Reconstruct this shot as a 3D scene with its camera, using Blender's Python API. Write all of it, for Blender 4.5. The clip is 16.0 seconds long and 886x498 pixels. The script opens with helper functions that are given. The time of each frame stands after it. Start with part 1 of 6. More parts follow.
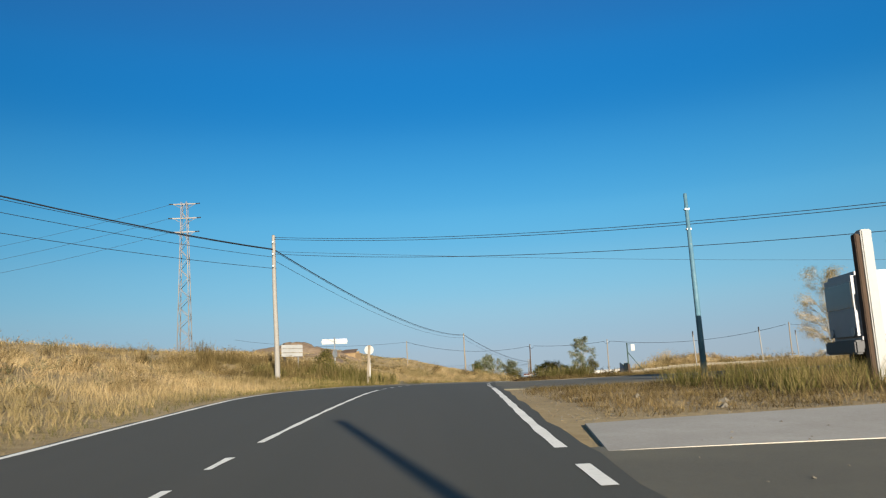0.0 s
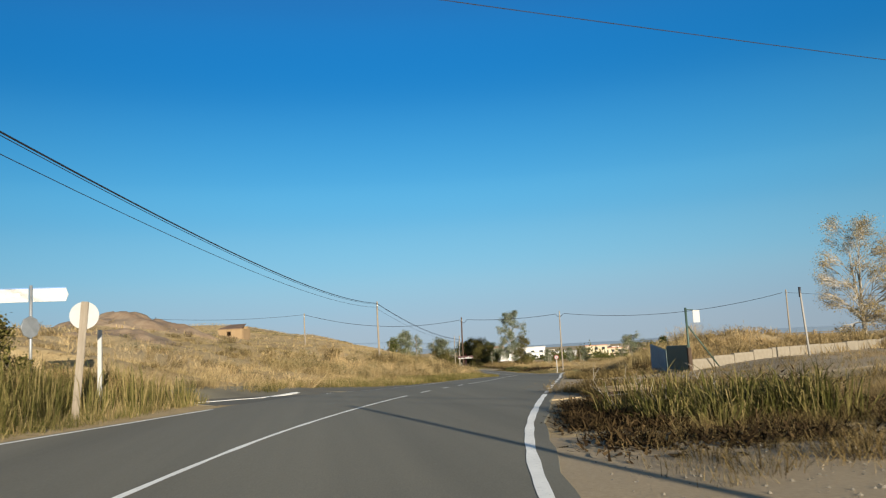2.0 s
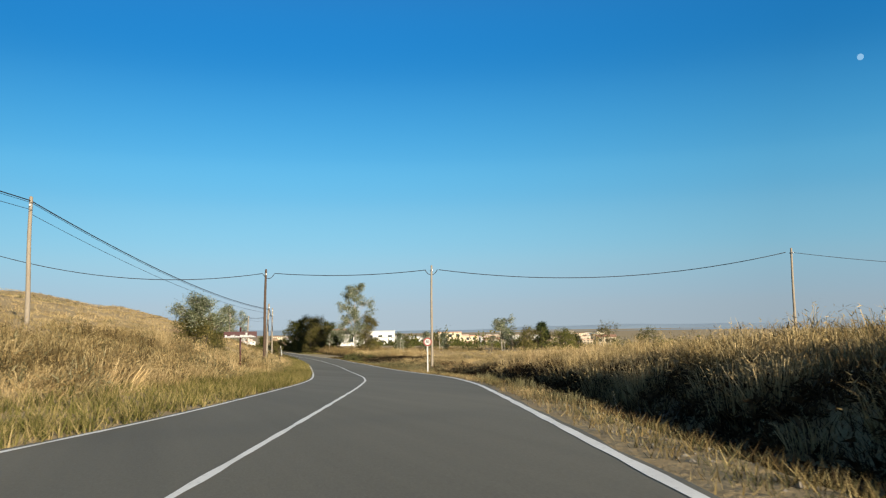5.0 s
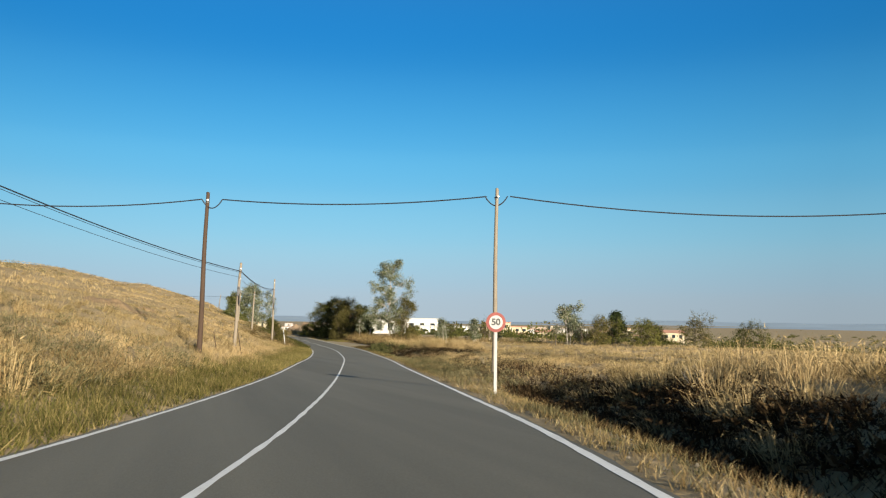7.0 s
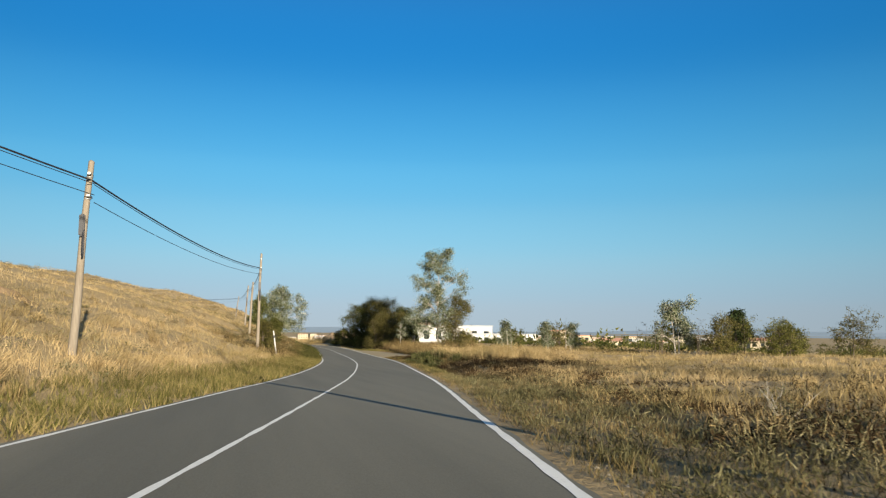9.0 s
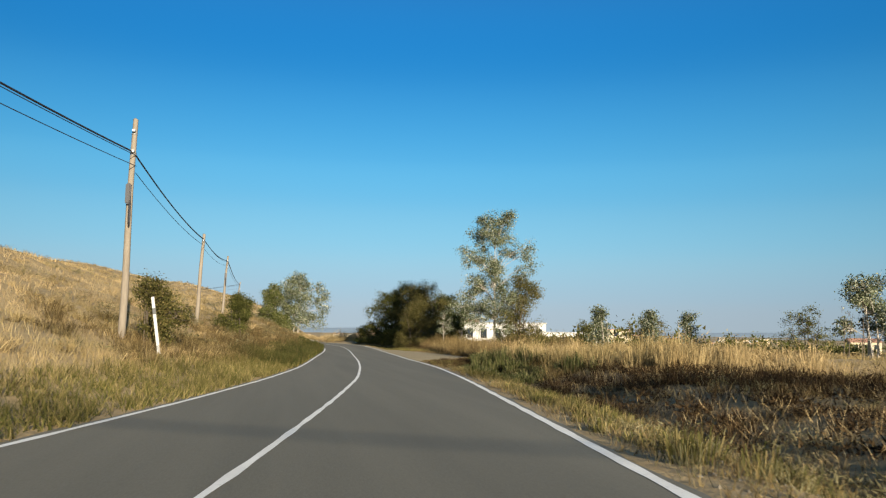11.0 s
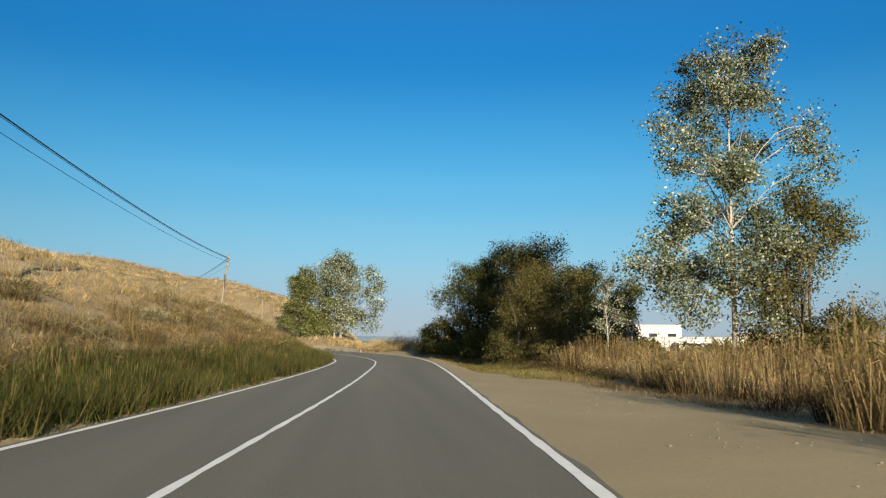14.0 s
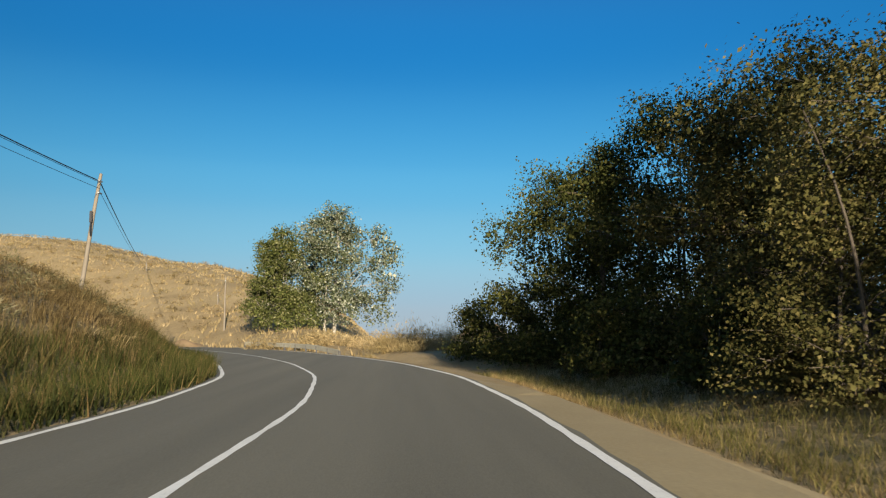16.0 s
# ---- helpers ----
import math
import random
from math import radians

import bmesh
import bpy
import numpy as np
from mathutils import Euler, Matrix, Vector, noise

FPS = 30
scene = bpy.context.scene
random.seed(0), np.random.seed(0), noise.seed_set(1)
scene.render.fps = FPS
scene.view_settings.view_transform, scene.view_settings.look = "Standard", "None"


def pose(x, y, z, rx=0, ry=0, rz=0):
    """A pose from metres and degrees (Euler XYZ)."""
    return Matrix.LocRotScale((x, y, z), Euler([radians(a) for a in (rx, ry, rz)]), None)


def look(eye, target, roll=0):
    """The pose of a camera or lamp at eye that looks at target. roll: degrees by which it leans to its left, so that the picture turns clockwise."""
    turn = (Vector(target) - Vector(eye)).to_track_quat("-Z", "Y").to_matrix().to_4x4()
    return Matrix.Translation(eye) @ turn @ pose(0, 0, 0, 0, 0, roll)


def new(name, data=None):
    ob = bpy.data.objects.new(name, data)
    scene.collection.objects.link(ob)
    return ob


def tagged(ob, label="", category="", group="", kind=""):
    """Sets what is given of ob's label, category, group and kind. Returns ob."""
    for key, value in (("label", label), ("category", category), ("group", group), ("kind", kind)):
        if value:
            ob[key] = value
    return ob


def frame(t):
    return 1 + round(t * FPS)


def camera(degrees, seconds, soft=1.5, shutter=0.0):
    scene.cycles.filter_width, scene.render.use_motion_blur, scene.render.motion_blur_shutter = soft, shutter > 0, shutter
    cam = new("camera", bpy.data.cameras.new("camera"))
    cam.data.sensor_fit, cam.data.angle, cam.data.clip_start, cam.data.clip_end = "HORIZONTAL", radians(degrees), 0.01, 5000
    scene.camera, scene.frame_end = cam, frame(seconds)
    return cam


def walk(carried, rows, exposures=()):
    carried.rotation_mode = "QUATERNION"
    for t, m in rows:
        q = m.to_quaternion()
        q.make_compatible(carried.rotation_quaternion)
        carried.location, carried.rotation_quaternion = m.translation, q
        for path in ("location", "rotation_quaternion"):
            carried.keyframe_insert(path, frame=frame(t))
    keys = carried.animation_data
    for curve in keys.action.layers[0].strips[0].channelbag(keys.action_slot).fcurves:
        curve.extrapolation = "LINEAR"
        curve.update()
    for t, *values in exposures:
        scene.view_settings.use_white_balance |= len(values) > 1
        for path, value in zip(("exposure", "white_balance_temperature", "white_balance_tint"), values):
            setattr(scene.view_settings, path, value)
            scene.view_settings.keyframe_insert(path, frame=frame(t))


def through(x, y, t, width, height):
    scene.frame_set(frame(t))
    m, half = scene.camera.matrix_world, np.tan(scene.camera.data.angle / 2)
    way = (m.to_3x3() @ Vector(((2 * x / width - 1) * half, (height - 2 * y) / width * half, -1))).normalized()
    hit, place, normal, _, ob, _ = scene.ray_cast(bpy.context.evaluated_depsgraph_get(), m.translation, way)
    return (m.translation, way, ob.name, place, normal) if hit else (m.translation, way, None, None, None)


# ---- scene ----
cam = camera(58.3, 16.0, 1.2, 0.06)
PATH = [
    (0, (-2.777, 1.399, 1.689), (-2.628, 3.667, 2.046), -3.00),
    (0.5, (-2.244, 10.856, 1.969), (-2.059, 13.120, 2.328), -3.15),
    (1, (-1.592, 20.263, 2.263), (-1.368, 22.525, 2.610), -3.06),
    (1.5, (-0.675, 29.444, 2.418), (-0.389, 31.704, 2.739), -3.03),
    (2, (0.673, 38.681, 2.476), (1.059, 40.931, 2.753), -3.12),
    (2.5, (2.394, 47.557, 2.491), (2.904, 49.785, 2.754), -3.00),
    (3, (4.475, 56.233, 2.412), (5.102, 58.431, 2.663), -3.35),
    (3.2, (5.448, 59.703, 2.399), (6.113, 61.889, 2.662), -3.49),
    (5.3, (16.560, 95.336, 1.038), (17.369, 97.478, 1.257), -0.48),
    (5.5, (17.691, 98.572, 0.986), (18.492, 100.717, 1.208), 0.02),
    (6, (20.401, 106.642, 0.749), (21.177, 108.796, 0.971), 0.50),
    (6.5, (23.012, 114.773, 0.454), (23.740, 116.944, 0.664), 0.47),
    (7, (25.414, 123.123, 0.137), (26.083, 125.315, 0.332), 0.86),
    (7.5, (27.702, 131.850, -0.269), (28.337, 134.052, -0.075), 1.28),
    (8, (29.792, 140.611, -0.674), (30.395, 142.822, -0.479), 1.17),
    (8.5, (31.908, 149.576, -1.041), (32.476, 151.795, -0.833), 0.72),
    (9, (33.895, 158.917, -1.385), (34.430, 161.143, -1.160), 0.59),
    (9.2, (34.634, 162.644, -1.505), (35.156, 164.873, -1.279), 0.69),
    (11.3, (41.140, 203.549, -2.840), (41.561, 205.799, -2.612), 0.91),
    (11.5, (41.711, 207.516, -2.900), (42.126, 209.767, -2.670), 1.01),
    (12, (43.174, 217.494, -3.133), (43.563, 219.748, -2.887), 1.35),
    (12.5, (44.572, 227.673, -3.280), (44.931, 229.931, -3.031), 1.20),
    (13, (45.758, 237.913, -3.455), (46.070, 240.179, -3.211), 0.87),
    (13.5, (46.683, 248.045, -3.622), (46.930, 250.319, -3.376), 0.26),
    (14, (47.365, 258.277, -3.767), (47.569, 260.555, -3.518), 0.60),
    (14.5, (48.007, 268.844, -3.959), (48.187, 271.123, -3.709), 0.68),
    (15, (48.590, 279.603, -4.090), (48.758, 281.884, -3.841), 0.73),
    (15.5, (49.063, 290.465, -4.208), (49.215, 292.747, -3.959), 0.98),
    (16, (49.439, 301.185, -4.337), (49.570, 303.469, -4.097), 0.42),
]
walk(cam, [(t, look(eye, target, roll)) for t, eye, target, roll in PATH], [(0, 1.20, 6250, 10), (3.2, 1.20, 6250, 10), (5.3, 1.36, 6450, 10), (13, 1.34, 6450, 10), (16, 1.22, 6400, 10)])

# ---- light: low sun behind the traveller, clear sky ----
SUN_ELEVATION, SUN_FROM = 11.0, Vector((0.178, -0.984, 0))
world = bpy.data.worlds.new("sky")
scene.world = world
world.use_nodes = True
wn = world.node_tree.nodes
sky = wn.new("ShaderNodeTexSky")
sky.sky_type, sky.sun_disc = "NISHITA", False
sky.sun_elevation = radians(SUN_ELEVATION)
sky.sun_rotation = math.atan2(SUN_FROM.x, SUN_FROM.y)
sky.altitude, sky.air_density, sky.dust_density, sky.ozone_density = 0, 1.0, 0.2, 1.5
# the clear evening sky pales from deep blue to hazy white at the horizon
way = wn.new("ShaderNodeTexCoord")
split = wn.new("ShaderNodeSeparateXYZ")
pale = wn.new("ShaderNodeValToRGB")
world.node_tree.links.new(way.outputs["Generated"], split.inputs[0])
world.node_tree.links.new(split.outputs["Z"], pale.inputs[0])
steps = ((0.0, (0.172, 0.212, 0.240)), (0.035, (0.160, 0.224, 0.266)), (0.09, (0.121, 0.241, 0.310)), (0.15, (0.074, 0.215, 0.320)), (0.207, (0.041, 0.180, 0.313)), (0.30, (0.0132, 0.114, 0.262)), (0.40, (0.0090, 0.083, 0.221)), (0.55, (0.018, 0.055, 0.140)), (0.75, (0.020, 0.046, 0.105)), (1.0, (0.020, 0.038, 0.082)))
pale.color_ramp.interpolation = "CARDINAL"
while len(pale.color_ramp.elements) < len(steps):
    pale.color_ramp.elements.new(0.5)
for el, (p, c) in zip(pale.color_ramp.elements, steps):
    el.position, el.color = p, (*c, 1)
boost = wn.new("ShaderNodeVectorMath")
boost.operation, boost.inputs["Scale"].default_value = "SCALE", 10.0
# a little deeper to both sides of the point opposite the sun
aside = wn.new("ShaderNodeMath")
aside.operation, aside.inputs[1].default_value = "SUBTRACT", 0.08
world.node_tree.links.new(split.outputs["X"], aside.inputs[0])
square = wn.new("ShaderNodeMath")
square.operation = "MULTIPLY"
world.node_tree.links.new(aside.outputs[0], square.inputs[0])
world.node_tree.links.new(aside.outputs[0], square.inputs[1])
side = wn.new("ShaderNodeMapRange")
side.inputs["From Min"].default_value, side.inputs["From Max"].default_value = 0.0, 0.36
side.inputs["To Min"].default_value, side.inputs["To Max"].default_value = 10.1, 7.7
world.node_tree.links.new(square.outputs[0], side.inputs["Value"])
world.node_tree.links.new(side.outputs[0], boost.inputs["Scale"])
world.node_tree.links.new(pale.outputs[0], boost.inputs[0])
both = wn.new("ShaderNodeMix")
both.data_type = "RGBA"
# towards the sun, behind the traveller, the sky keeps its warm glow
glow = wn.new("ShaderNodeMapRange")
glow.inputs["From Min"].default_value, glow.inputs["From Max"].default_value = -1.0, 0.1
glow.inputs["To Min"].default_value, glow.inputs["To Max"].default_value = 0.25, 1.0
world.node_tree.links.new(split.outputs["Y"], glow.inputs["Value"])
world.node_tree.links.new(glow.outputs[0], both.inputs[0])
world.node_tree.links.new(sky.outputs[0], both.inputs[6])
world.node_tree.links.new(boost.outputs[0], both.inputs[7])
world.node_tree.links.new(both.outputs[2], wn["Background"].inputs[0])
wn["Background"].inputs[1].default_value = 0.1
sun = new("sun", bpy.data.lights.new("sun", "SUN"))
sun.data.energy, sun.data.angle, sun.data.color = 5.0, radians(0.4), (1.0, 0.88, 0.70)
up = Vector((SUN_FROM.x, SUN_FROM.y, math.tan(radians(SUN_ELEVATION)) * SUN_FROM.length))
sun.matrix_world = Matrix.Translation((0, -50, 60)) @ up.to_track_quat("Z", "Y").to_matrix().to_4x4()


# ---- materials ----
def node_mat(name):
    m = bpy.data.materials.new(name)
    m.use_nodes = True
    nt = m.node_tree
    return m, nt, nt.nodes["Principled BSDF"], nt.nodes["Material Output"]


def ramp_of(nt, source, stops):
    r = nt.nodes.new("ShaderNodeValToRGB")
    e = r.color_ramp.elements
    while len(e) < len(stops):
        e.new(0.5)
    for el, (p, c) in zip(e, stops):
        el.position, el.color = p, (*c, 1)
    nt.links.new(source, r.inputs[0])
    return r.outputs[0]


def noise_of(nt, coord, scale, detail=4, rough=0.6, stretch=None):
    n = nt.nodes.new("ShaderNodeTexNoise")
    n.inputs["Scale"].default_value, n.inputs["Detail"].default_value, n.inputs["Roughness"].default_value = scale, detail, rough
    if stretch:
        mp = nt.nodes.new("ShaderNodeMapping")
        mp.inputs["Scale"].default_value = stretch
        nt.links.new(coord, mp.inputs[0])
        coord = mp.outputs[0]
    nt.links.new(coord, n.inputs["Vector"])
    return n.outputs["Fac"]


def blend(nt, a, b, fac, kind="MIX"):
    m = nt.nodes.new("ShaderNodeMix")
    m.data_type, m.blend_type = "RGBA", kind
    nt.links.new(a, m.inputs[6]), nt.links.new(b, m.inputs[7])
    if isinstance(fac, float):
        m.inputs[0].default_value = fac
    else:
        nt.links.new(fac, m.inputs[0])
    return m.outputs[2]


def rough_surface(name, stops, stops_big, fine=8.0, big=0.6, mix=0.5, rough=0.85, bump=0.3, bump_scale=None, metal=0.0, stretch=None, bump_dist=0.01, streak=None):
    """Two scales of colour and a fine relief, in metres of the object's own space."""
    m, nt, p, out = node_mat(name)
    c = nt.nodes.new("ShaderNodeTexCoord").outputs["Object"]
    a = ramp_of(nt, noise_of(nt, c, fine, 6, 0.65, stretch), stops)
    b = ramp_of(nt, noise_of(nt, c, big, 5, 0.6, streak), stops_big)
    nt.links.new(blend(nt, a, b, mix), p.inputs["Base Color"])
    p.inputs["Roughness"].default_value, p.inputs["Metallic"].default_value = rough, metal
    p.inputs["Specular IOR Level"].default_value = 0.3
    bn = nt.nodes.new("ShaderNodeBump")
    bn.inputs["Strength"].default_value, bn.inputs["Distance"].default_value = bump, bump_dist
    nt.links.new(noise_of(nt, c, bump_scale or fine * 3, 5, 0.7, stretch), bn.inputs["Height"])
    nt.links.new(bn.outputs[0], p.inputs["Normal"])
    return m


def plain(name, colour, rough=0.6, metal=0.0, vary=0.12, scale=6.0):
    dark = tuple(v * (1 - vary * 1.6) for v in colour)
    lite = tuple(min(1, v * (1 + vary)) for v in colour)
    return rough_surface(name, ((0.3, dark), (0.7, lite)), ((0.35, dark), (0.65, lite)), scale, scale * 0.15, 0.5, rough, 0.15, None, metal)


def leafy(name, stops, rough=0.7, through=0.3):
    """Blades and leaves: each island takes its own shade; some light passes through."""
    m, nt, p, out = node_mat(name)
    g = nt.nodes.new("ShaderNodeNewGeometry")
    col = ramp_of(nt, g.outputs["Random Per Island"], stops)
    pos = nt.nodes.new("ShaderNodeTexCoord").outputs["Object"]
    patch = ramp_of(nt, noise_of(nt, pos, 0.35, 3), ((0.35, (0.5, 0.5, 0.45)), (0.65, (1.15, 1.1, 1.04))))
    col = blend(nt, col, patch, 0.75, "MULTIPLY")
    wide = ramp_of(nt, noise_of(nt, pos, 0.08, 4), ((0.38, (0.62, 0.62, 0.5)), (0.6, (1.08, 1.04, 1.0))))
    col = blend(nt, col, wide, 0.8, "MULTIPLY")
    grain = ramp_of(nt, noise_of(nt, pos, 7.0, 4, 0.7), ((0.35, (0.68, 0.66, 0.6)), (0.62, (1.12, 1.1, 1.06))))
    col = blend(nt, col, grain, 0.7, "MULTIPLY")
    nt.links.new(col, p.inputs["Base Color"])
    p.inputs["Roughness"].default_value = rough
    p.inputs["Specular IOR Level"].default_value = 0.06
    t = nt.nodes.new("ShaderNodeBsdfTranslucent")
    nt.links.new(col, t.inputs[0])
    mx = nt.nodes.new("ShaderNodeMixShader")
    mx.inputs[0].default_value = through
    nt.links.new(p.outputs[0], mx.inputs[1]), nt.links.new(t.outputs[0], mx.inputs[2])
    nt.links.new(mx.outputs[0], out.inputs[0])
    return m


M_ASPHALT_NEW = rough_surface("asphalt_new", ((0.3, (0.046, 0.043, 0.033)), (0.7, (0.089, 0.081, 0.059))), ((0.3, (0.058, 0.055, 0.038)), (0.7, (0.079, 0.071, 0.052))), 60, 0.5, 0.5, 0.8, 0.5, 90, 0, None, 0.004, (1.6, 0.06, 1))
M_ASPHALT_OLD = rough_surface("asphalt_old", ((0.3, (0.106, 0.096, 0.065)), (0.7, (0.192, 0.172, 0.115))), ((0.3, (0.102, 0.092, 0.063)), (0.7, (0.200, 0.178, 0.121))), 55, 0.5, 0.5, 0.85, 0.6, 90, 0, (1, 0.25, 1), 0.005, (1.3, 0.05, 1))
M_ASPHALT_SIDE = rough_surface("asphalt_side", ((0.3, (0.076, 0.070, 0.051)), (0.7, (0.145, 0.130, 0.092))), ((0.3, (0.083, 0.076, 0.056)), (0.7, (0.152, 0.138, 0.095))), 40, 0.5, 0.5, 0.9, 0.5, 80)
M_CONCRETE = rough_surface("concrete", ((0.3, (0.300, 0.270, 0.220)), (0.7, (0.440, 0.409, 0.350))), ((0.3, (0.270, 0.240, 0.190)), (0.7, (0.420, 0.390, 0.329))), 20, 0.7, 0.5, 0.9, 0.3)
M_LINE = rough_surface("road_paint", ((0.30, (0.42, 0.40, 0.34)), (0.44, (0.82, 0.79, 0.69))), ((0.3, (0.66, 0.63, 0.54)), (0.7, (0.86, 0.83, 0.73))), 14, 1.2, 0.55, 0.8, 0.3)
M_EARTH = rough_surface("dry_ground", ((0.3, (0.190, 0.128, 0.056)), (0.5, (0.300, 0.218, 0.102)), (0.75, (0.400, 0.306, 0.160))), ((0.3, (0.190, 0.132, 0.058)), (0.5, (0.310, 0.226, 0.106)), (0.72, (0.390, 0.300, 0.158))), 3.0, 0.11, 0.5, 0.95, 0.9, 5, 0, None, 0.1)
M_GRAVEL = rough_surface("gravel_ground", ((0.35, (0.244, 0.179, 0.096)), (0.6, (0.354, 0.273, 0.161)), (0.8, (0.436, 0.362, 0.239))), ((0.3, (0.271, 0.200, 0.111)), (0.7, (0.374, 0.294, 0.176))), 18, 0.35, 0.5, 0.95, 0.7, 30, 0, None, 0.02)
M_LAYBY = rough_surface("trodden_tan_earth", ((0.35, (0.262, 0.196, 0.094)), (0.6, (0.345, 0.266, 0.134)), (0.8, (0.410, 0.326, 0.178))), ((0.3, (0.270, 0.204, 0.098)), (0.7, (0.375, 0.294, 0.152))), 16, 0.3, 0.5, 0.95, 0.5, 30, 0, None, 0.012)
M_CLAY = rough_surface("sandy_clay", ((0.3, (0.132, 0.084, 0.048)), (0.7, (0.247, 0.185, 0.119))), ((0.3, (0.158, 0.100, 0.060)), (0.7, (0.249, 0.194, 0.128))), 2.0, 0.25, 0.5, 0.95, 0.7, 4, 0, None, 0.1)
M_ADOBE = rough_surface("adobe", ((0.3, (0.165, 0.105, 0.048)), (0.7, (0.251, 0.173, 0.091))), ((0.3, (0.173, 0.112, 0.055)), (0.7, (0.238, 0.169, 0.095))), 4, 0.6, 0.5, 0.95, 0.7, 9, 0, None, 0.04)
M_STONE = rough_surface("pale_stone", ((0.3, (0.098, 0.082, 0.058)), (0.7, (0.180, 0.161, 0.124))), ((0.3, (0.108, 0.092, 0.069)), (0.7, (0.166, 0.146, 0.115))), 9, 1.0, 0.5, 0.9, 0.5)
M_WOOD_GREY = rough_surface("weathered_wood", ((0.3, (0.105, 0.085, 0.060)), (0.7, (0.235, 0.200, 0.152))), ((0.3, (0.120, 0.098, 0.070)), (0.7, (0.215, 0.182, 0.138))), 5, 0.5, 0.4, 0.85, 0.7, 12, 0, (9, 9, 0.5))
M_WOOD_DARK = rough_surface("creosoted_wood", ((0.3, (0.024, 0.014, 0.009)), (0.7, (0.066, 0.041, 0.024))), ((0.3, (0.030, 0.018, 0.012)), (0.7, (0.062, 0.039, 0.024))), 5, 0.5, 0.4, 0.85, 0.5, 12, 0, (9, 9, 0.5))
M_POLE_CONCRETE = rough_surface("pole_concrete", ((0.3, (0.170, 0.158, 0.139)), (0.7, (0.237, 0.226, 0.203))), ((0.3, (0.179, 0.166, 0.148)), (0.7, (0.230, 0.217, 0.197))), 9, 0.8, 0.4, 0.85, 0.3)
M_GALV = plain("galvanised_steel", (0.294, 0.301, 0.294), 0.5, 0.6, 0.15)
M_RAIL = plain("dull_weathered_steel", (0.40, 0.37, 0.28), 0.7, 0.1, 0.15)
M_WALL = rough_surface("stained_block_wall", ((0.3, (0.126, 0.106, 0.076)), (0.7, (0.212, 0.185, 0.139))), ((0.3, (0.119, 0.099, 0.070)), (0.7, (0.206, 0.179, 0.133))), 7, 0.5, 0.5, 0.9, 0.5)
M_STICK = plain("dry_stick", (0.24, 0.18, 0.10), 0.85, 0, 0.25, 4)
M_STALK = plain("bleached_stalk", (0.252, 0.228, 0.186), 0.8)
M_LATTICE = plain("weathered_lattice_steel", (0.229, 0.204, 0.179), 0.7, 0.1, 0.25, 1.5)
M_CABLE = plain("black_cable", (0.018, 0.020, 0.024), 0.55)
M_DARK = plain("dark_metal", (0.03, 0.03, 0.032), 0.5, 0.2)
M_WHITE = plain("white_paint", (0.287, 0.282, 0.264), 0.5, 0, 0.06)
M_RED = plain("faded_red_paint", (0.149, 0.021, 0.014), 0.5, 0, 0.22, 9)
M_BLACK = plain("black_paint", (0.03, 0.032, 0.03), 0.5)
M_BOARD = plain("weathered_white_board", (0.271, 0.271, 0.258), 0.6, 0, 0.1)
M_MAROON = plain("maroon_paint", (0.032, 0.004, 0.004), 0.5, 0, 0.15)
M_BLUE = plain("blue_paint", (0.06, 0.14, 0.3), 0.5, 0, 0.15)
M_BLUEPOLE = rough_surface("peeling_blue_paint", ((0.35, (0.047, 0.108, 0.155)), (0.6, (0.075, 0.159, 0.201)), (0.8, (0.234, 0.234, 0.220))), ((0.3, (0.047, 0.112, 0.159)), (0.7, (0.093, 0.178, 0.215))), 6, 1.2, 0.5, 0.6, 0.3)
M_GREENMETAL = plain("dark_green_metal", (0.035, 0.06, 0.045), 0.5, 0.1, 0.25, 3)
M_BLUESHEET = plain("blue_grey_sheet", (0.16, 0.22, 0.28), 0.5, 0.1, 0.2, 3)
M_LORRY = plain("grey_lorry_paint", (0.17, 0.17, 0.18), 0.4, 0.1, 0.1, 2)
M_TYRE = plain("tyre_rubber", (0.02, 0.02, 0.02), 0.85)
M_GLASS = plain("dark_glass", (0.02, 0.025, 0.03), 0.08, 0.0, 0.05)
M_BARK = rough_surface("pale_bark", ((0.3, (0.16, 0.13, 0.095)), (0.7, (0.42, 0.38, 0.31))), ((0.3, (0.2, 0.17, 0.13)), (0.7, (0.42, 0.38, 0.31))), 7, 1.5, 0.5, 0.9, 0.6, 14, 0, (4, 4, 1), 0.02)
M_BARK_DARK = rough_surface("dark_bark", ((0.3, (0.042, 0.032, 0.021)), (0.7, (0.105, 0.084, 0.059))), ((0.3, (0.049, 0.038, 0.028)), (0.7, (0.098, 0.077, 0.056))), 7, 1.5, 0.5, 0.9, 0.6, 14, 0, (4, 4, 1), 0.02)
M_GRASS_DRY = leafy("dry_grass", ((0.0, (0.285, 0.212, 0.110)), (0.35, (0.365, 0.282, 0.150)), (0.7, (0.440, 0.348, 0.194)), (1.0, (0.520, 0.430, 0.264))), 0.75, 0.25)
M_GRASS_BROWN = leafy("brown_weeds", ((0.0, (0.120, 0.086, 0.042)), (0.4, (0.175, 0.130, 0.063)), (0.75, (0.240, 0.182, 0.092)), (1.0, (0.320, 0.255, 0.138))), 0.8, 0.2)
M_GRASS_GREEN = leafy("verge_grass", ((0.0, (0.066, 0.072, 0.020)), (0.4, (0.122, 0.120, 0.038)), (0.7, (0.215, 0.182, 0.076)), (1.0, (0.335, 0.272, 0.138))), 0.7, 0.3)
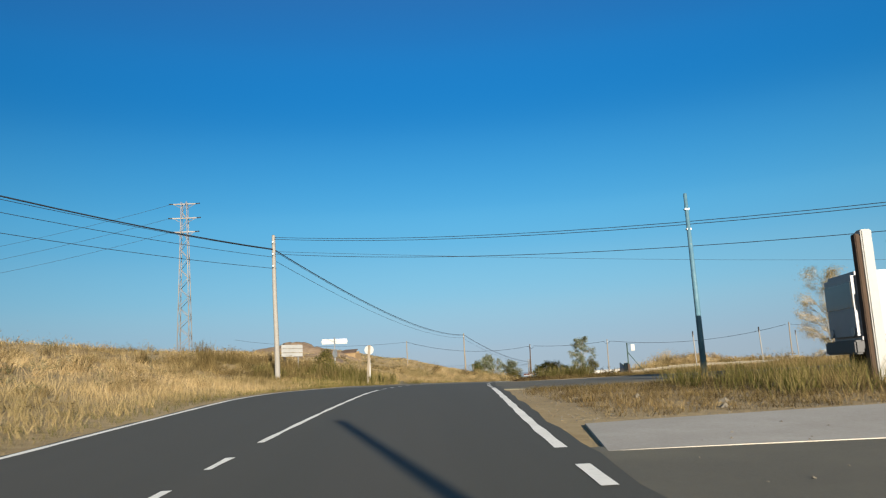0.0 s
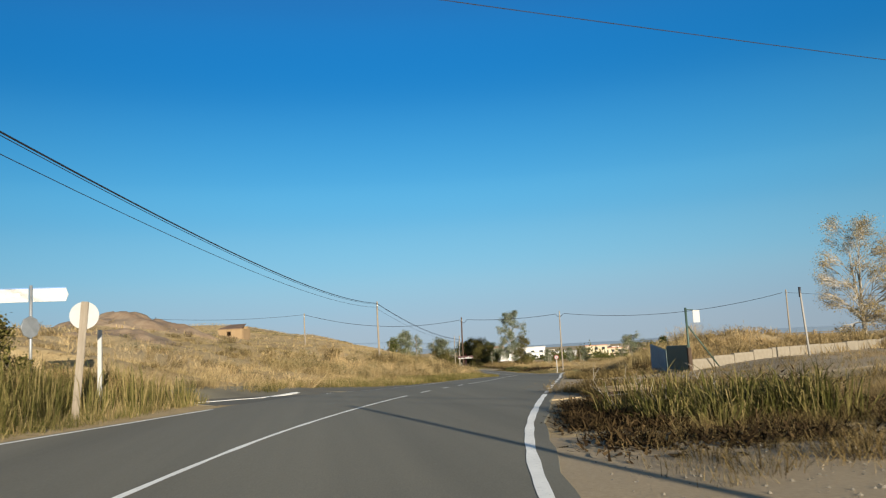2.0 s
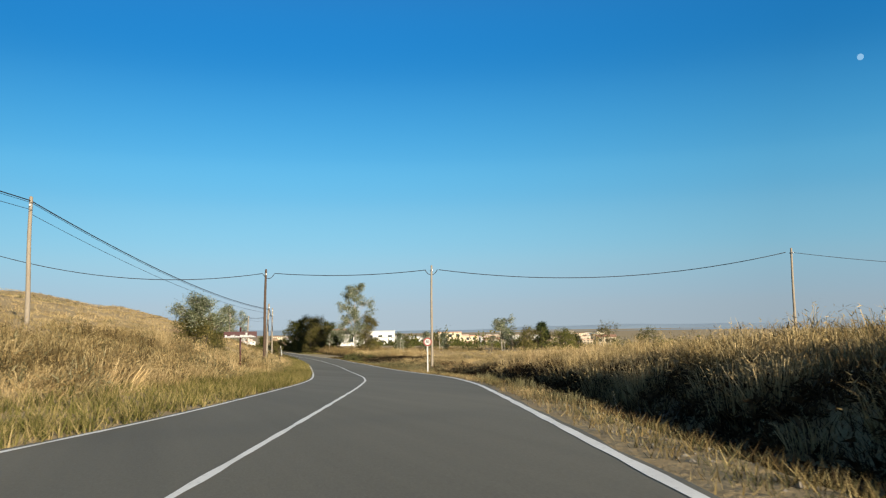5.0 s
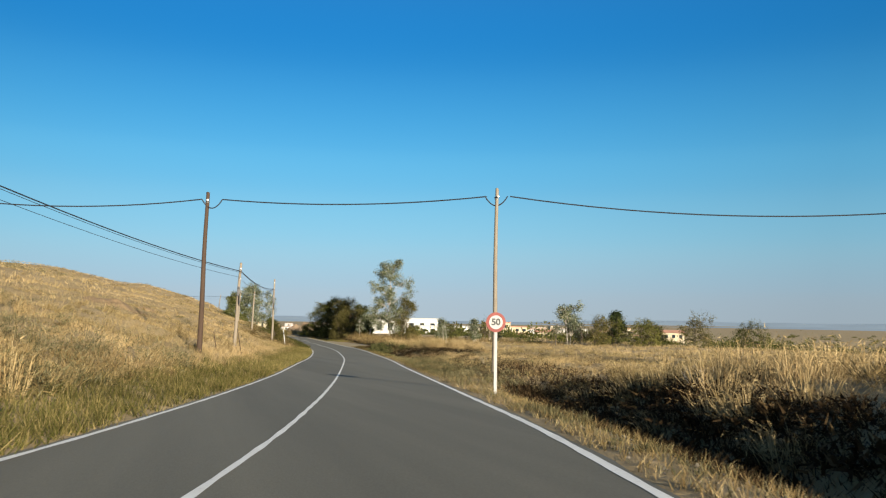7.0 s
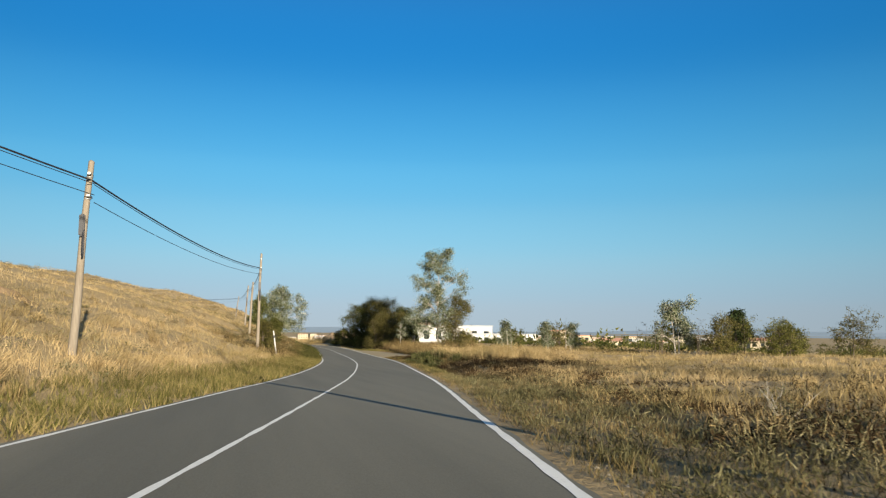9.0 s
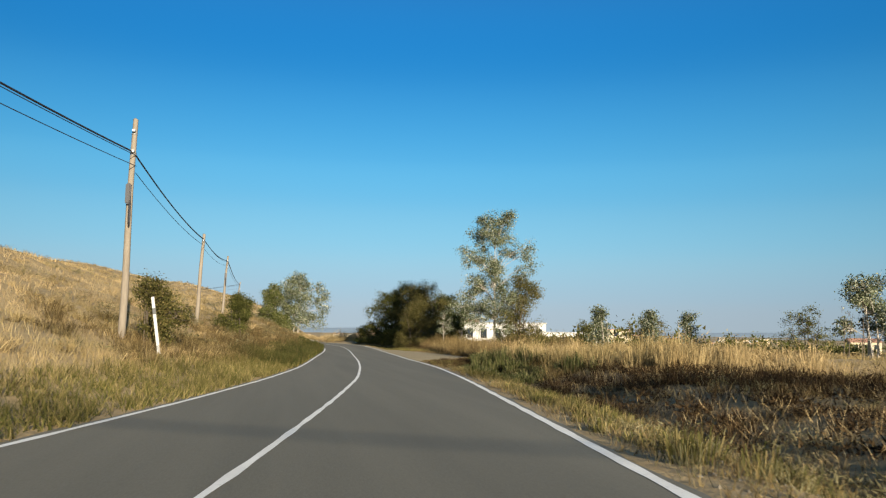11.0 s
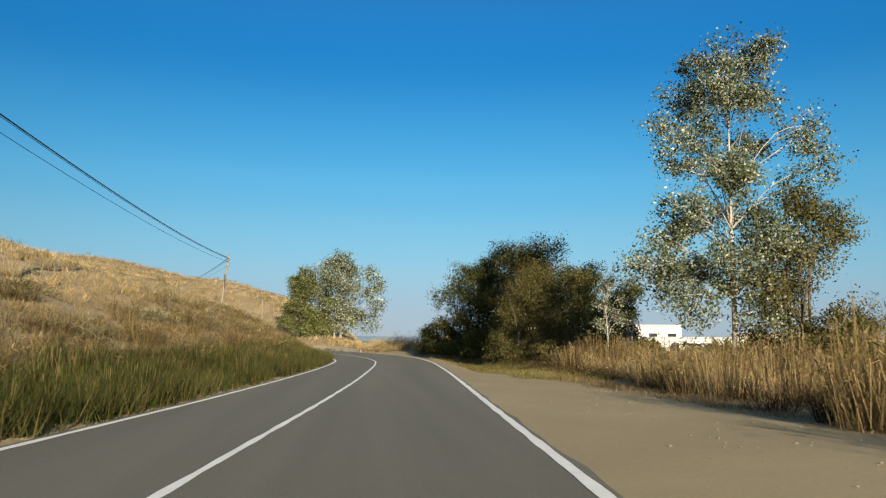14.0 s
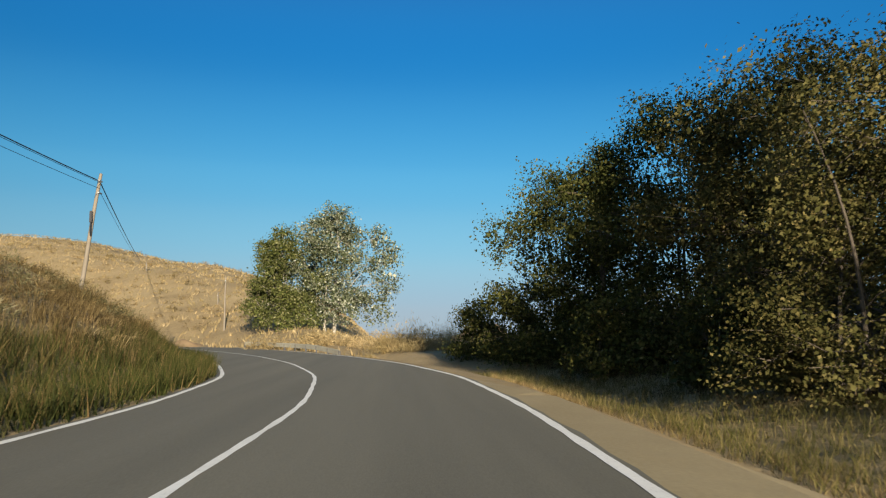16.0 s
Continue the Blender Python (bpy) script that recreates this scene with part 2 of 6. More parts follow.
M_SAGE = leafy("grey_green_shrub", ((0.0, (0.056, 0.056, 0.030)), (0.5, (0.128, 0.120, 0.064)), (1.0, (0.247, 0.232, 0.150))), 0.8, 0.2)
# dead stalks, taken down to near black to stand in for deep shade
M_DEAD_SHADE = leafy("shade_dark_brush", ((0.0, (0.020, 0.013, 0.007)), (0.6, (0.045, 0.030, 0.016)), (1.0, (0.105, 0.074, 0.040))), 0.85, 0.1)
M_ROOF_OLD = plain("old_roof_tiles", (0.13, 0.085, 0.055), 0.9, 0, 0.25, 3)
M_RUST = leafy("rusty_weeds", ((0.0, (0.054, 0.038, 0.018)), (0.5, (0.112, 0.082, 0.038)), (0.85, (0.178, 0.136, 0.066)), (1.0, (0.250, 0.200, 0.105))), 0.8, 0.2)
M_REED = leafy("green_reeds", ((0.0, (0.022, 0.032, 0.008)), (0.45, (0.050, 0.062, 0.017)), (0.8, (0.094, 0.092, 0.032)), (1.0, (0.215, 0.150, 0.070))), 0.6, 0.3)
M_REED_PALE = leafy("pale_reeds", ((0.0, (0.062, 0.074, 0.028)), (0.5, (0.120, 0.134, 0.056)), (0.85, (0.200, 0.198, 0.098)), (1.0, (0.330, 0.285, 0.165))), 0.6, 0.3)
M_LEAF_SILVER = leafy("poplar_leaves", ((0.0, (0.062, 0.082, 0.042)), (0.45, (0.130, 0.158, 0.092)), (0.75, (0.255, 0.282, 0.205)), (1.0, (0.500, 0.530, 0.470))), 0.55, 0.3)
M_LEAF_GREEN = leafy("bush_leaves", ((0.0, (0.046, 0.058, 0.018)), (0.5, (0.088, 0.100, 0.030)), (0.9, (0.150, 0.148, 0.048)), (1.0, (0.240, 0.210, 0.090))), 0.6, 0.3)
M_LEAF_OLIVE = leafy("olive_brown_leaves", ((0.0, (0.064, 0.068, 0.022)), (0.5, (0.115, 0.110, 0.040)), (0.9, (0.180, 0.156, 0.062)), (1.0, (0.250, 0.200, 0.090))), 0.65, 0.3)
M_LEAF_YELLOW = leafy("yellow_green_leaves", ((0.0, (0.085, 0.098, 0.028)), (0.6, (0.150, 0.158, 0.048)), (1.0, (0.225, 0.205, 0.075))), 0.6, 0.35)
M_LEAF_AUTUMN = leafy("autumn_leaves", ((0.0, (0.210, 0.185, 0.125)), (0.5, (0.320, 0.275, 0.175)), (0.8, (0.420, 0.320, 0.130)), (1.0, (0.560, 0.410, 0.110))), 0.65, 0.35)
M_LEAF_POPLAR = leafy("green_poplar_leaves", ((0.0, (0.050, 0.066, 0.020)), (0.5, (0.112, 0.132, 0.042)), (0.85, (0.185, 0.195, 0.075)), (1.0, (0.330, 0.325, 0.190))), 0.6, 0.3)
# distance haze mixed straight into the hills' base colour
M_RIDGE_HAZE = plain("haze_coloured_hills", (0.25, 0.32, 0.37), 1.0, 0, 0.08, 0.004)
M_PINE = leafy("pine_needles", ((0.0, (0.015, 0.026, 0.011)), (1.0, (0.049, 0.070, 0.029))), 0.6, 0.15)
M_RENDER_CREAM = plain("cream_render", (0.381, 0.320, 0.221), 0.85, 0, 0.12, 0.8)
M_RENDER_WHITE = plain("white_render", (0.435, 0.424, 0.396), 0.85, 0, 0.07, 0.8)
M_BRICK_WALL = plain("beige_render", (0.300, 0.250, 0.185), 0.85, 0, 0.12, 0.8)
M_ROOF_RED = plain("clay_roof", (0.38, 0.2, 0.13), 0.85, 0, 0.2, 1.5)
M_ROOF_GREY = plain("grey_roof", (0.3, 0.3, 0.29), 0.8, 0, 0.12, 0.8)


# ---- plan of the road and the lie of the land ----
# centre line of the road: x over y, and the height of the carriageway over y
ROAD_Y = (-60, -4, 4, 12, 20, 28, 34, 40, 46, 52, 58, 64, 70, 76, 82, 88, 94, 96, 106, 116, 126, 136, 146, 156, 166, 176, 186, 196, 206, 216, 226, 236, 246, 256, 266, 276, 286, 296, 306, 316, 326, 336, 346, 352, 362, 376, 400)
CENTRE_X = (-9.2, -5.44, -5.11, -4.78, -4.29, -3.74, -3.2, -2.47, -1.45, -0.21, 1.42, 3.42, 5.52, 7.66, 9.83, 11.97, 14.06, 14.75, 18.11, 21.29, 24.23, 26.72, 28.86, 30.88, 32.81, 34.71, 36.57, 38.34, 39.93, 41.38, 42.73, 43.7, 44.48, 45.12, 45.7, 46.32, 46.88, 47.31, 47.66, 47.79, 47.02, 44.95, 41.77, 39.36, 34.72, 27.76, 15.04)
ROAD_Z = (-0.8, 0.39, 0.61, 0.83, 1.03, 1.19, 1.21, 1.2, 1.17, 1.13, 1.03, 0.92, 0.77, 0.57, 0.36, 0.17, -0.01, -0.08, -0.42, -0.84, -1.3, -1.76, -2.2, -2.59, -2.94, -3.24, -3.54, -3.86, -4.14, -4.37, -4.55, -4.69, -4.85, -5, -5.13, -5.27, -5.38, -5.48, -5.59, -5.68, -5.71, -5.73, -5.74, -5.76, -5.79, -5.83, -7)
LEFT = (3.1, 3.23, 3.37, 3.56, 3.93, 4.33, 4.61, 5.16, 5.18, 5.04, 4.91, 4.84, 4.84, 4.54, 4.22, 4.12, 3.96, 3.9, 2.88, 2.95, 3.01, 3.07, 3.14, 3.22, 3.25, 3.33, 3.37, 3.33, 3.25, 3.17, 3.11, 2.95, 2.96, 2.92, 2.78, 2.7, 2.67, 2.64, 2.73, 2.82, 2.79, 3.11, 3.68, 3.92, 3.92, 3.94, 4)
RIGHT = (3.8, 3.72, 3.83, 3.9, 4.04, 4.17, 4.12, 4.08, 4.14, 4.44, 4.74, 4.76, 4.69, 4.62, 4.52, 4.29, 4.12, 4.09, 4.08, 4.32, 4.42, 4.44, 4.34, 4.24, 4.12, 4.05, 4.08, 4.06, 3.99, 3.96, 3.92, 3.88, 3.85, 3.79, 3.8, 3.74, 3.73, 3.8, 3.89, 4.08, 4.43, 4.84, 5.36, 5.77, 6.33, 6.23, 6.2)
TILT = (0, 0.004, 0.004, 0.002, -0.003, -0.012, -0.014, -0.011, -0.015, -0.021, -0.019, -0.023, -0.024, -0.012, -0.003, -0, -0.002, -0.002, -0.003, -0.001, -0.002, 0, 0, 0.003, 0.006, 0, -0.002, 0.001, 0, -0.001, -0.002, 0.003, -0.002, -0.008, -0.007, -0.007, -0.007, -0.005, -0.006, -0.002, 0.007, 0.008, 0.003, 0.001, -0.001, -0.001, 0)


def smooth_interp(xs, ys):
    """A smooth curve through knots, tabulated every quarter metre."""
    grid = np.arange(-60, 400.1, 0.25)
    raw = np.interp(grid, xs, ys)
    kernel = np.hanning(43)
    kernel /= kernel.sum()
    padded = np.concatenate([2 * raw[0] - raw[21:0:-1], raw, 2 * raw[-1] - raw[-2:-23:-1]])
    return grid, np.convolve(padded, kernel, "valid")


GRID_Y, GRID_CX = smooth_interp(ROAD_Y, CENTRE_X)
_, GRID_RZ = smooth_interp(ROAD_Y, ROAD_Z)
_, GRID_L = smooth_interp(ROAD_Y, LEFT)
_, GRID_R = smooth_interp(ROAD_Y, RIGHT)


def centre(y):
    return np.interp(y, GRID_Y, GRID_CX)


def road_z(y):
    return np.interp(y, GRID_Y, GRID_RZ)


# distance from the centre line to the white edge lines, and the cross fall to the right
def right_edge(y):
    return np.interp(y, GRID_Y, GRID_R)


def left_edge(y):
    return np.interp(y, GRID_Y, GRID_L)


def road_tilt(y):
    return np.interp(y, ROAD_Y, TILT)


# height of the left bank above the road, by distance from the edge line
BANK_U = (-0.35, 0.18, 1.5, 4, 8, 14, 22, 35, 60, 90, 160, 400)
BANK_Y = (-60, 34, 92, 126, 160, 222, 261, 300, 350, 400)
BANK_H = (
    (-0.07, -0.03, 0.06, 0.4, 1.0, 1.8, 2.7, 3.8, 5.2, 5.2, 4, 0),
    (-0.07, -0.03, 0.07, 0.5, 1.25, 2.3, 3.4, 4.3, 5.6, 6.0, 5, 0),
    (-0.07, -0.03, 0.07, 0.45, 1.2, 2.4, 3.9, 5.4, 6.8, 7, 6, 0),
    (-0.07, -0.03, 0.10, 0.55, 1.5, 2.9, 4.6, 6.4, 7.8, 8, 7, 0),
    (-0.07, -0.03, 0.10, 0.7, 1.8, 3.3, 5.1, 6.9, 9.0, 10.6, 7, 0),
    (-0.07, -0.03, 0.12, 0.8, 2.0, 3.7, 5.8, 8.7, 12.3, 13.5, 9, 0),
    (-0.07, -0.03, 0.12, 0.9, 2.4, 4.4, 6.7, 10.0, 14.1, 14.5, 9, 0),
    (-0.07, -0.03, 0.14, 1.1, 2.9, 5.0, 7.2, 10.5, 15.2, 16.4, 9, 0),
    (-0.07, -0.03, 0.20, 2.2, 4.4, 6.3, 8.2, 12.0, 17.2, 19, 12, 0),
    (-0.07, -0.03, 0.20, 2.0, 4.0, 6.0, 8.4, 12.5, 18.0, 20, 14, 0),
)


def fade(a, b, v):
    t = np.clip((v - a) / (b - a), 0, 1)
    return t * t * (3 - 2 * t)


def wave(x, y, size, seed=0):
    """Gentle uneven ground, metres in, about -1 to 1 out."""
    x, y = x / size + 17.3 * seed, y / size - 9.1 * seed
    return (np.sin(x * 1.7 + 1.3 * np.sin(y * 1.1)) + np.sin(y * 1.9 + 1.2 * np.sin(x * 1.3 + 2)) + np.sin((x + y) * 2.9 + seed)) / 3


def ground_z(x, y):
    """Height of the open ground, beside and far from the road."""
    x, y = np.asarray(x, float), np.asarray(y, float)
    cy = np.clip(y, -60, 400)
    d = x - centre(cy)
    base = road_z(cy) + road_tilt(cy) * np.clip(d, -5, 5)
    # left: a verge, then the slope of the dry hill
    u = -d - left_edge(cy)
    left = np.full(np.shape(u), 0.0)
    for k in range(len(BANK_Y) - 1):
        a, b = (np.interp(u, BANK_U, BANK_H[n]) for n in (k, k + 1))
        t = (cy - BANK_Y[k]) / (BANK_Y[k + 1] - BANK_Y[k])
        left = np.where((t >= 0) & (t <= 1), a * (1 - t) + b * t, left)
    left = left + fade(2, 10, u) * (0.42 * wave(x, y, 9, 1) + 0.26 * wave(x, y, 2.6, 2)) + fade(20, 60, u) * 0.8 * wave(x, y, 31, 3)
    mouth = fade(63.8, 65.8, y - 0.1 * u) * (1 - fade(71, 74, y - 0.1 * u)) * (1 - fade(14, 30, u))
    left = np.where(u > 0.18, left * (1 - 0.93 * mouth) - 0.06 * mouth, left)
    # right: a shallow ditch, then the level field
    v = d - right_edge(cy)
    right = np.interp(v, (-0.35, 0.18, 1.3, 2.6, 3.8, 6, 10, 20, 60, 130, 300), (-0.07, -0.03, -0.08, -0.5, -0.5, 0.05, 0.2, 0.25, 0.1, -2.0, -9.0))
    right = right + fade(2, 9, v) * (0.22 * wave(x, y, 8, 4) + 0.08 * wave(x, y, 2.3, 5))
    right = right + 0.45 * fade(4.5, 8.5, v) * fade(84, 95, cy) * (1 - fade(136, 150, cy)) * (1 - fade(30, 60, v))
    right = right - 0.5 * fade(0.7, 1.6, v) * (1 - fade(3.2, 4.6, v)) * fade(46, 50, cy) * (1 - fade(51, 60, cy))
    right = right - 0.6 * fade(1.6, 2.8, v) * (1 - fade(3.8, 5.6, v)) * fade(84, 95, cy) * (1 - fade(134, 150, cy))
    right = right + 0.42 * fade(1.3, 2.6, v) * (1 - fade(4, 6, v)) * fade(146, 155, cy) * (1 - fade(190, 205, cy))
    flat = fade(-5, 5, cy) * (1 - fade(78, 92, cy)) + fade(240, 247, cy) * (1 - fade(294, 306, cy)) * (1 - fade(10, 14, v))
    right = np.where(v > 0.18, right * (1 - flat * (1 - fade(26, 60, v))) - 0.06 * flat, right)
    right = right + 0.5 * fade(4, 13, v) * fade(54, 72, cy) * (1 - fade(88, 104, cy)) * (1 - fade(60, 110, v))
    z = base + np.where(d < 0, left, right)
    # the brushy bank behind the yard wall
    s, q = (x - 19.3) * 0.816 + (y - 75.2) * 0.578, (y - 75.2) * 0.816 - (x - 19.3) * 0.578
    z = z + 1.4 * fade(2.5, 8, q) * (1 - fade(16, 32, q)) * fade(12, 22, s) * (1 - fade(62, 85, s)) * fade(5, 12, v) * (1 - fade(94, 104, y - 0.25 * np.clip(x - 40, 0, 60))) * (1 + 0.2 * wave(x, y, 6, 9))
    # a hollow before the hut, and the knoll beside it
    z = z - 1.3 * np.exp(-((x + 6.5) / 7) ** 2 - ((y - 150) / 32) ** 2) + 0.9 * np.exp(-((x + 17) / 7) ** 2 - ((y - 119) / 9) ** 2)
    # the hill goes on beyond the bend
    w = y - np.interp(x, (-60, 2, 22, 33, 39, 42.6, 46), (446, 408, 386, 373, 361, 353, 346))
    rise = np.interp(w, (6, 15, 30, 60, 100, 200), (0, 1.2, 4.2, 9.0, 11.5, 12)) * np.interp(x, (-60, -38, -10, 2, 17, 30, 40, 47), (2.75, 2.4, 1.8, 1.7, 1.32, 1.0, 0.5, 0))
    z = np.where(d > 0, z + rise, np.maximum(z, np.where(rise > 0, base + rise, -99)))
    # the plain far off
    far = fade(420, 700, y) * fade(20, 60, x) + fade(520, 900, y) + fade(150, 600, x - 40) + fade(300, 900, -x) + fade(60, 700, -y - 60)
    return z + np.clip(far, 0, 1) * (-27 - z)

# ---- builders ----
class Heap:
    """Collects vertices and faces of one mesh."""

    def __init__(self):
        self.v, self.f, self.n = [], {3: [], 4: []}, 0

    def add(self, verts, faces):
        verts, faces = np.asarray(verts, float).reshape(-1, 3), np.asarray(faces, int)
        self.v.append(verts)
        self.f[faces.shape[1]].append(faces + self.n)
        self.n += len(verts)

    def mesh(self, name, material, smooth=False):
        me = bpy.data.meshes.new(name)
        verts = np.concatenate(self.v)
        me.vertices.add(len(verts))
        me.vertices.foreach_set("co", verts.ravel())
        loops, starts, at = [], [], 0
        for k in (3, 4):
            if self.f[k]:
                fs = np.concatenate(self.f[k])
                loops.append(fs.ravel())
                starts.append(at + k * np.arange(len(fs)))
                at += fs.size
        loops, starts = np.concatenate(loops), np.concatenate(starts)
        me.loops.add(len(loops))
        me.loops.foreach_set("vertex_index", loops.astype(np.int32))
        me.polygons.add(len(starts))
        me.polygons.foreach_set("loop_start", starts.astype(np.int32))
        me.update(calc_edges=True)
        me.validate()
        if smooth:
            me.shade_smooth()
        else:
            me.shade_flat()
        me.materials.append(material)
        return me

    def build(self, name, material, parent=None, label="", smooth=False):
        ob = new(name, self.mesh(name, material, smooth))
        if parent:
            ob.parent = parent
        return tagged(ob, label)


def part(name, bm, material, parent, label=""):
    me = bpy.data.meshes.new(name)
    bm.to_mesh(me)
    bm.free()
    me.materials.append(material)
    ob = new(name, me)
    ob.parent = parent
    return tagged(ob, label)


def thing(name, x, y, z, label, category, group="", rz=0.0):
    ob = new(name)
    ob.empty_display_size = 0.2
    ob.matrix_basis = pose(x, y, z, 0, 0, rz)
    return tagged(ob, label, category, group)


def box_bm(x0, x1, y0, y1, z0, z1, bevel=0.0):
    bm = bmesh.new()
    bmesh.ops.create_cube(bm, size=1, matrix=Matrix.LocRotScale(((x0 + x1) / 2, (y0 + y1) / 2, (z0 + z1) / 2), None, (x1 - x0, y1 - y0, z1 - z0)))
    if bevel:
        bmesh.ops.bevel(bm, geom=bm.edges[:], offset=bevel, segments=2, affect="EDGES")
    return bm


def rod_bm(a, b, r0, r1=None, sides=10):
    """A tapered round bar from a to b."""
    a, b = Vector(a), Vector(b)
    bm = bmesh.new()
    m = Matrix.Translation((a + b) / 2) @ (b - a).to_track_quat("Z", "Y").to_matrix().to_4x4()
    bmesh.ops.create_cone(bm, cap_ends=True, segments=sides, radius1=r0, radius2=r0 if r1 is None else r1, depth=(b - a).length, matrix=m)
    for f in bm.faces:
        f.smooth = len(f.verts) == 4
    return bm


def tube(heap, pts, radii, sides=6):
    pts, radii = np.asarray(pts, float), np.asarray(radii, float)
    d = np.gradient(pts, axis=0)
    d /= np.linalg.norm(d, axis=1)[:, None] + 1e-9
    ref = np.where(np.abs(d[:, 2:3]) > 0.9, np.array([[1.0, 0, 0]]), np.array([[0, 0, 1.0]]))
    u = np.cross(d, ref)
    u /= np.linalg.norm(u, axis=1)[:, None] + 1e-9
    w = np.cross(d, u)
    a = np.arange(sides) * 2 * math.pi / sides
    ring = u[:, None] * np.cos(a)[None, :, None] + w[:, None] * np.sin(a)[None, :, None]
    v = pts[:, None] + ring * radii[:, None, None]
    n = len(pts)
    i, j = np.meshgrid(np.arange(n - 1), np.arange(sides), indexing="ij")
    k = (j + 1) % sides
    heap.add(v, np.stack([i * sides + j, i * sides + k, (i + 1) * sides + k, (i + 1) * sides + j], -1).reshape(-1, 4))


RNG = np.random.default_rng(7)


def blades(heap, x, y, height, width, lean=0.35, ground=ground_z, simple=False, swept=0.0):
    """One tapering blade at each place, bent unless simple; height and width may be arrays."""
    n = len(x)
    z = ground(x, y) - 0.02
    a = RNG.uniform(0, 2 * math.pi, n)
    side = np.stack([np.cos(a), np.sin(a), np.zeros(n)], 1)
    b = RNG.uniform(0, 2 * math.pi, n)
    h = height * RNG.uniform(0.6, 1.25, n)
    tip = lean * h * RNG.uniform(0.2, 1.6, n)
    way = np.stack([np.cos(b) * tip, np.sin(b) * tip, np.zeros(n)], 1)
    if swept:
        c = 1.9 * wave(x, y, 4.0, 8) - 0.5
        way = 0.45 * way + np.stack([np.cos(c), np.sin(c), -0.25 + 0 * c], 1) * (swept * h * RNG.uniform(0.5, 1.3, n))[:, None]
    base = np.stack([x, y, z], 1)
    w = (side.T * (width * RNG.uniform(0.6, 1.4, n) / 2)).T
    upv = np.array([0, 0, 1.0])
    mid = base + way * 0.35 + upv * (h * 0.6)[:, None]
    top = base + way + upv * h[:, None]
    if simple:
        heap.add(np.stack([base - w, base + w, top], 1), np.arange(n)[:, None] * 3 + np.array([[0, 1, 2]]))
        return
    v = np.stack([base - w, base + w, mid + w * 0.75, mid - w * 0.75, top], 1)
    k = np.arange(n)[:, None] * 5
    start = heap.n
    heap.add(v, k + np.array([[0, 1, 2, 3]]))
    heap.f[3].append(k + np.array([[3, 2, 4]]) + start)


def domes(heap, x, y, r, tall, per, size, broad=0.1, upward=0.3):
    """Rounded tangled shrubs: small leafy scraps filling a ragged dome over each place."""
    n = len(x)
    r = r * RNG.uniform(0.5, 1.5, n)
    tall = tall * RNG.uniform(0.5, 1.3, n) * np.clip(0.8 + 0.7 * wave(x, y, 4.0, 11), 0.3, 1.5)
    z = ground_z(x, y)
    q = RNG.normal(0, 1, (n, per, 3))
    q /= np.linalg.norm(q, axis=2)[:, :, None]
    q *= RNG.uniform(0.05, 1, (n, per, 1)) ** 0.42 * (1 + 0.28 * np.sin(5 * q[:, :, :1] + 3 * q[:, :, 1:2] + np.arange(n)[:, None, None]))
    q[:, :, 2] = np.abs(q[:, :, 2])
    p = np.stack([x[:, None] + q[:, :, 0] * r[:, None], y[:, None] + q[:, :, 1] * r[:, None], z[:, None] + q[:, :, 2] * tall[:, None]], 2).reshape(-1, 3)
    k = len(p)
    out = q.reshape(-1, 3) * np.array([0.7, 0.7, 0.4]) + np.array([0, 0, upward]) + RNG.normal(0, 0.6, (k, 3))
    out /= np.linalg.norm(out, axis=1)[:, None]
    w = np.cross(out, RNG.normal(0, 1, (k, 3)))
    w /= np.linalg.norm(w, axis=1)[:, None] + 1e-9
    l = size * RNG.uniform(0.5, 1.5, k)[:, None]
    heap.add(np.stack([p - w * l * broad, p + w * l * broad, p + out * l], 1), np.arange(k)[:, None] * 3 + np.array([[0, 1, 2]]))


def clump_places(x, y, count, radius):
    """Spread count blades round each clump centre."""
    n = len(x)
    r = radius * np.sqrt(RNG.uniform(0, 1, (n, count)))
    a = RNG.uniform(0, 2 * math.pi, (n, count))
    return (x[:, None] + r * np.cos(a)).ravel(), (y[:, None] + r * np.sin(a)).ravel()


def strip_places(n, y0, y1, side, near, far, power=1.0):
    """Random places beside the road: side -1 left, 1 right, near to far metres beyond the edge line."""
    y = RNG.uniform(y0, y1, n)
    off = near + (far - near) * RNG.uniform(0, 1, n) ** power
    x = centre(y) + np.where(side > 0, right_edge(y) + off, -left_edge(y) - off)
    return x, y


def leaves(heap, centres, spread, per, size, flat=0.8, hub=None):
    """Small leaves scattered round each centre, most of them facing out of the crown."""
    c = np.repeat(np.asarray(centres, float), per, axis=0)
    n = len(c)
    s = np.repeat(np.broadcast_to(np.asarray(spread, float), (len(centres),)), per)
    p = c + np.clip(RNG.normal(0, 1, (n, 3)), -1.6, 1.6) * (s[:, None] * np.array([1, 1, flat]))
    face = RNG.normal(0, 1, (n, 3))
    face /= np.linalg.norm(face, axis=1)[:, None]
    if hub is not None:
        out = p - np.array(hub)
        out /= np.linalg.norm(out, axis=1)[:, None] + 1e-9
        near = p - c
        near /= np.linalg.norm(near, axis=1)[:, None] + 1e-9
        face = 0.95 * face + 0.35 * out + 0.5 * near + np.array([0, 0, 0.25])
        face /= np.linalg.norm(face, axis=1)[:, None]
    u = np.cross(face, RNG.normal(0, 1, (n, 3)))
    u /= np.linalg.norm(u, axis=1)[:, None] + 1e-9
    w = np.cross(face, u)
    l = size * RNG.uniform(0.6, 1.4, n)[:, None]
    v = np.stack([p - u * l * 0.5, p + w * l * 0.34, p + u * l * 0.5, p - w * l * 0.34], 1)
    heap.add(v, np.arange(n)[:, None] * 4 + np.array([[0, 1, 2, 3]]))


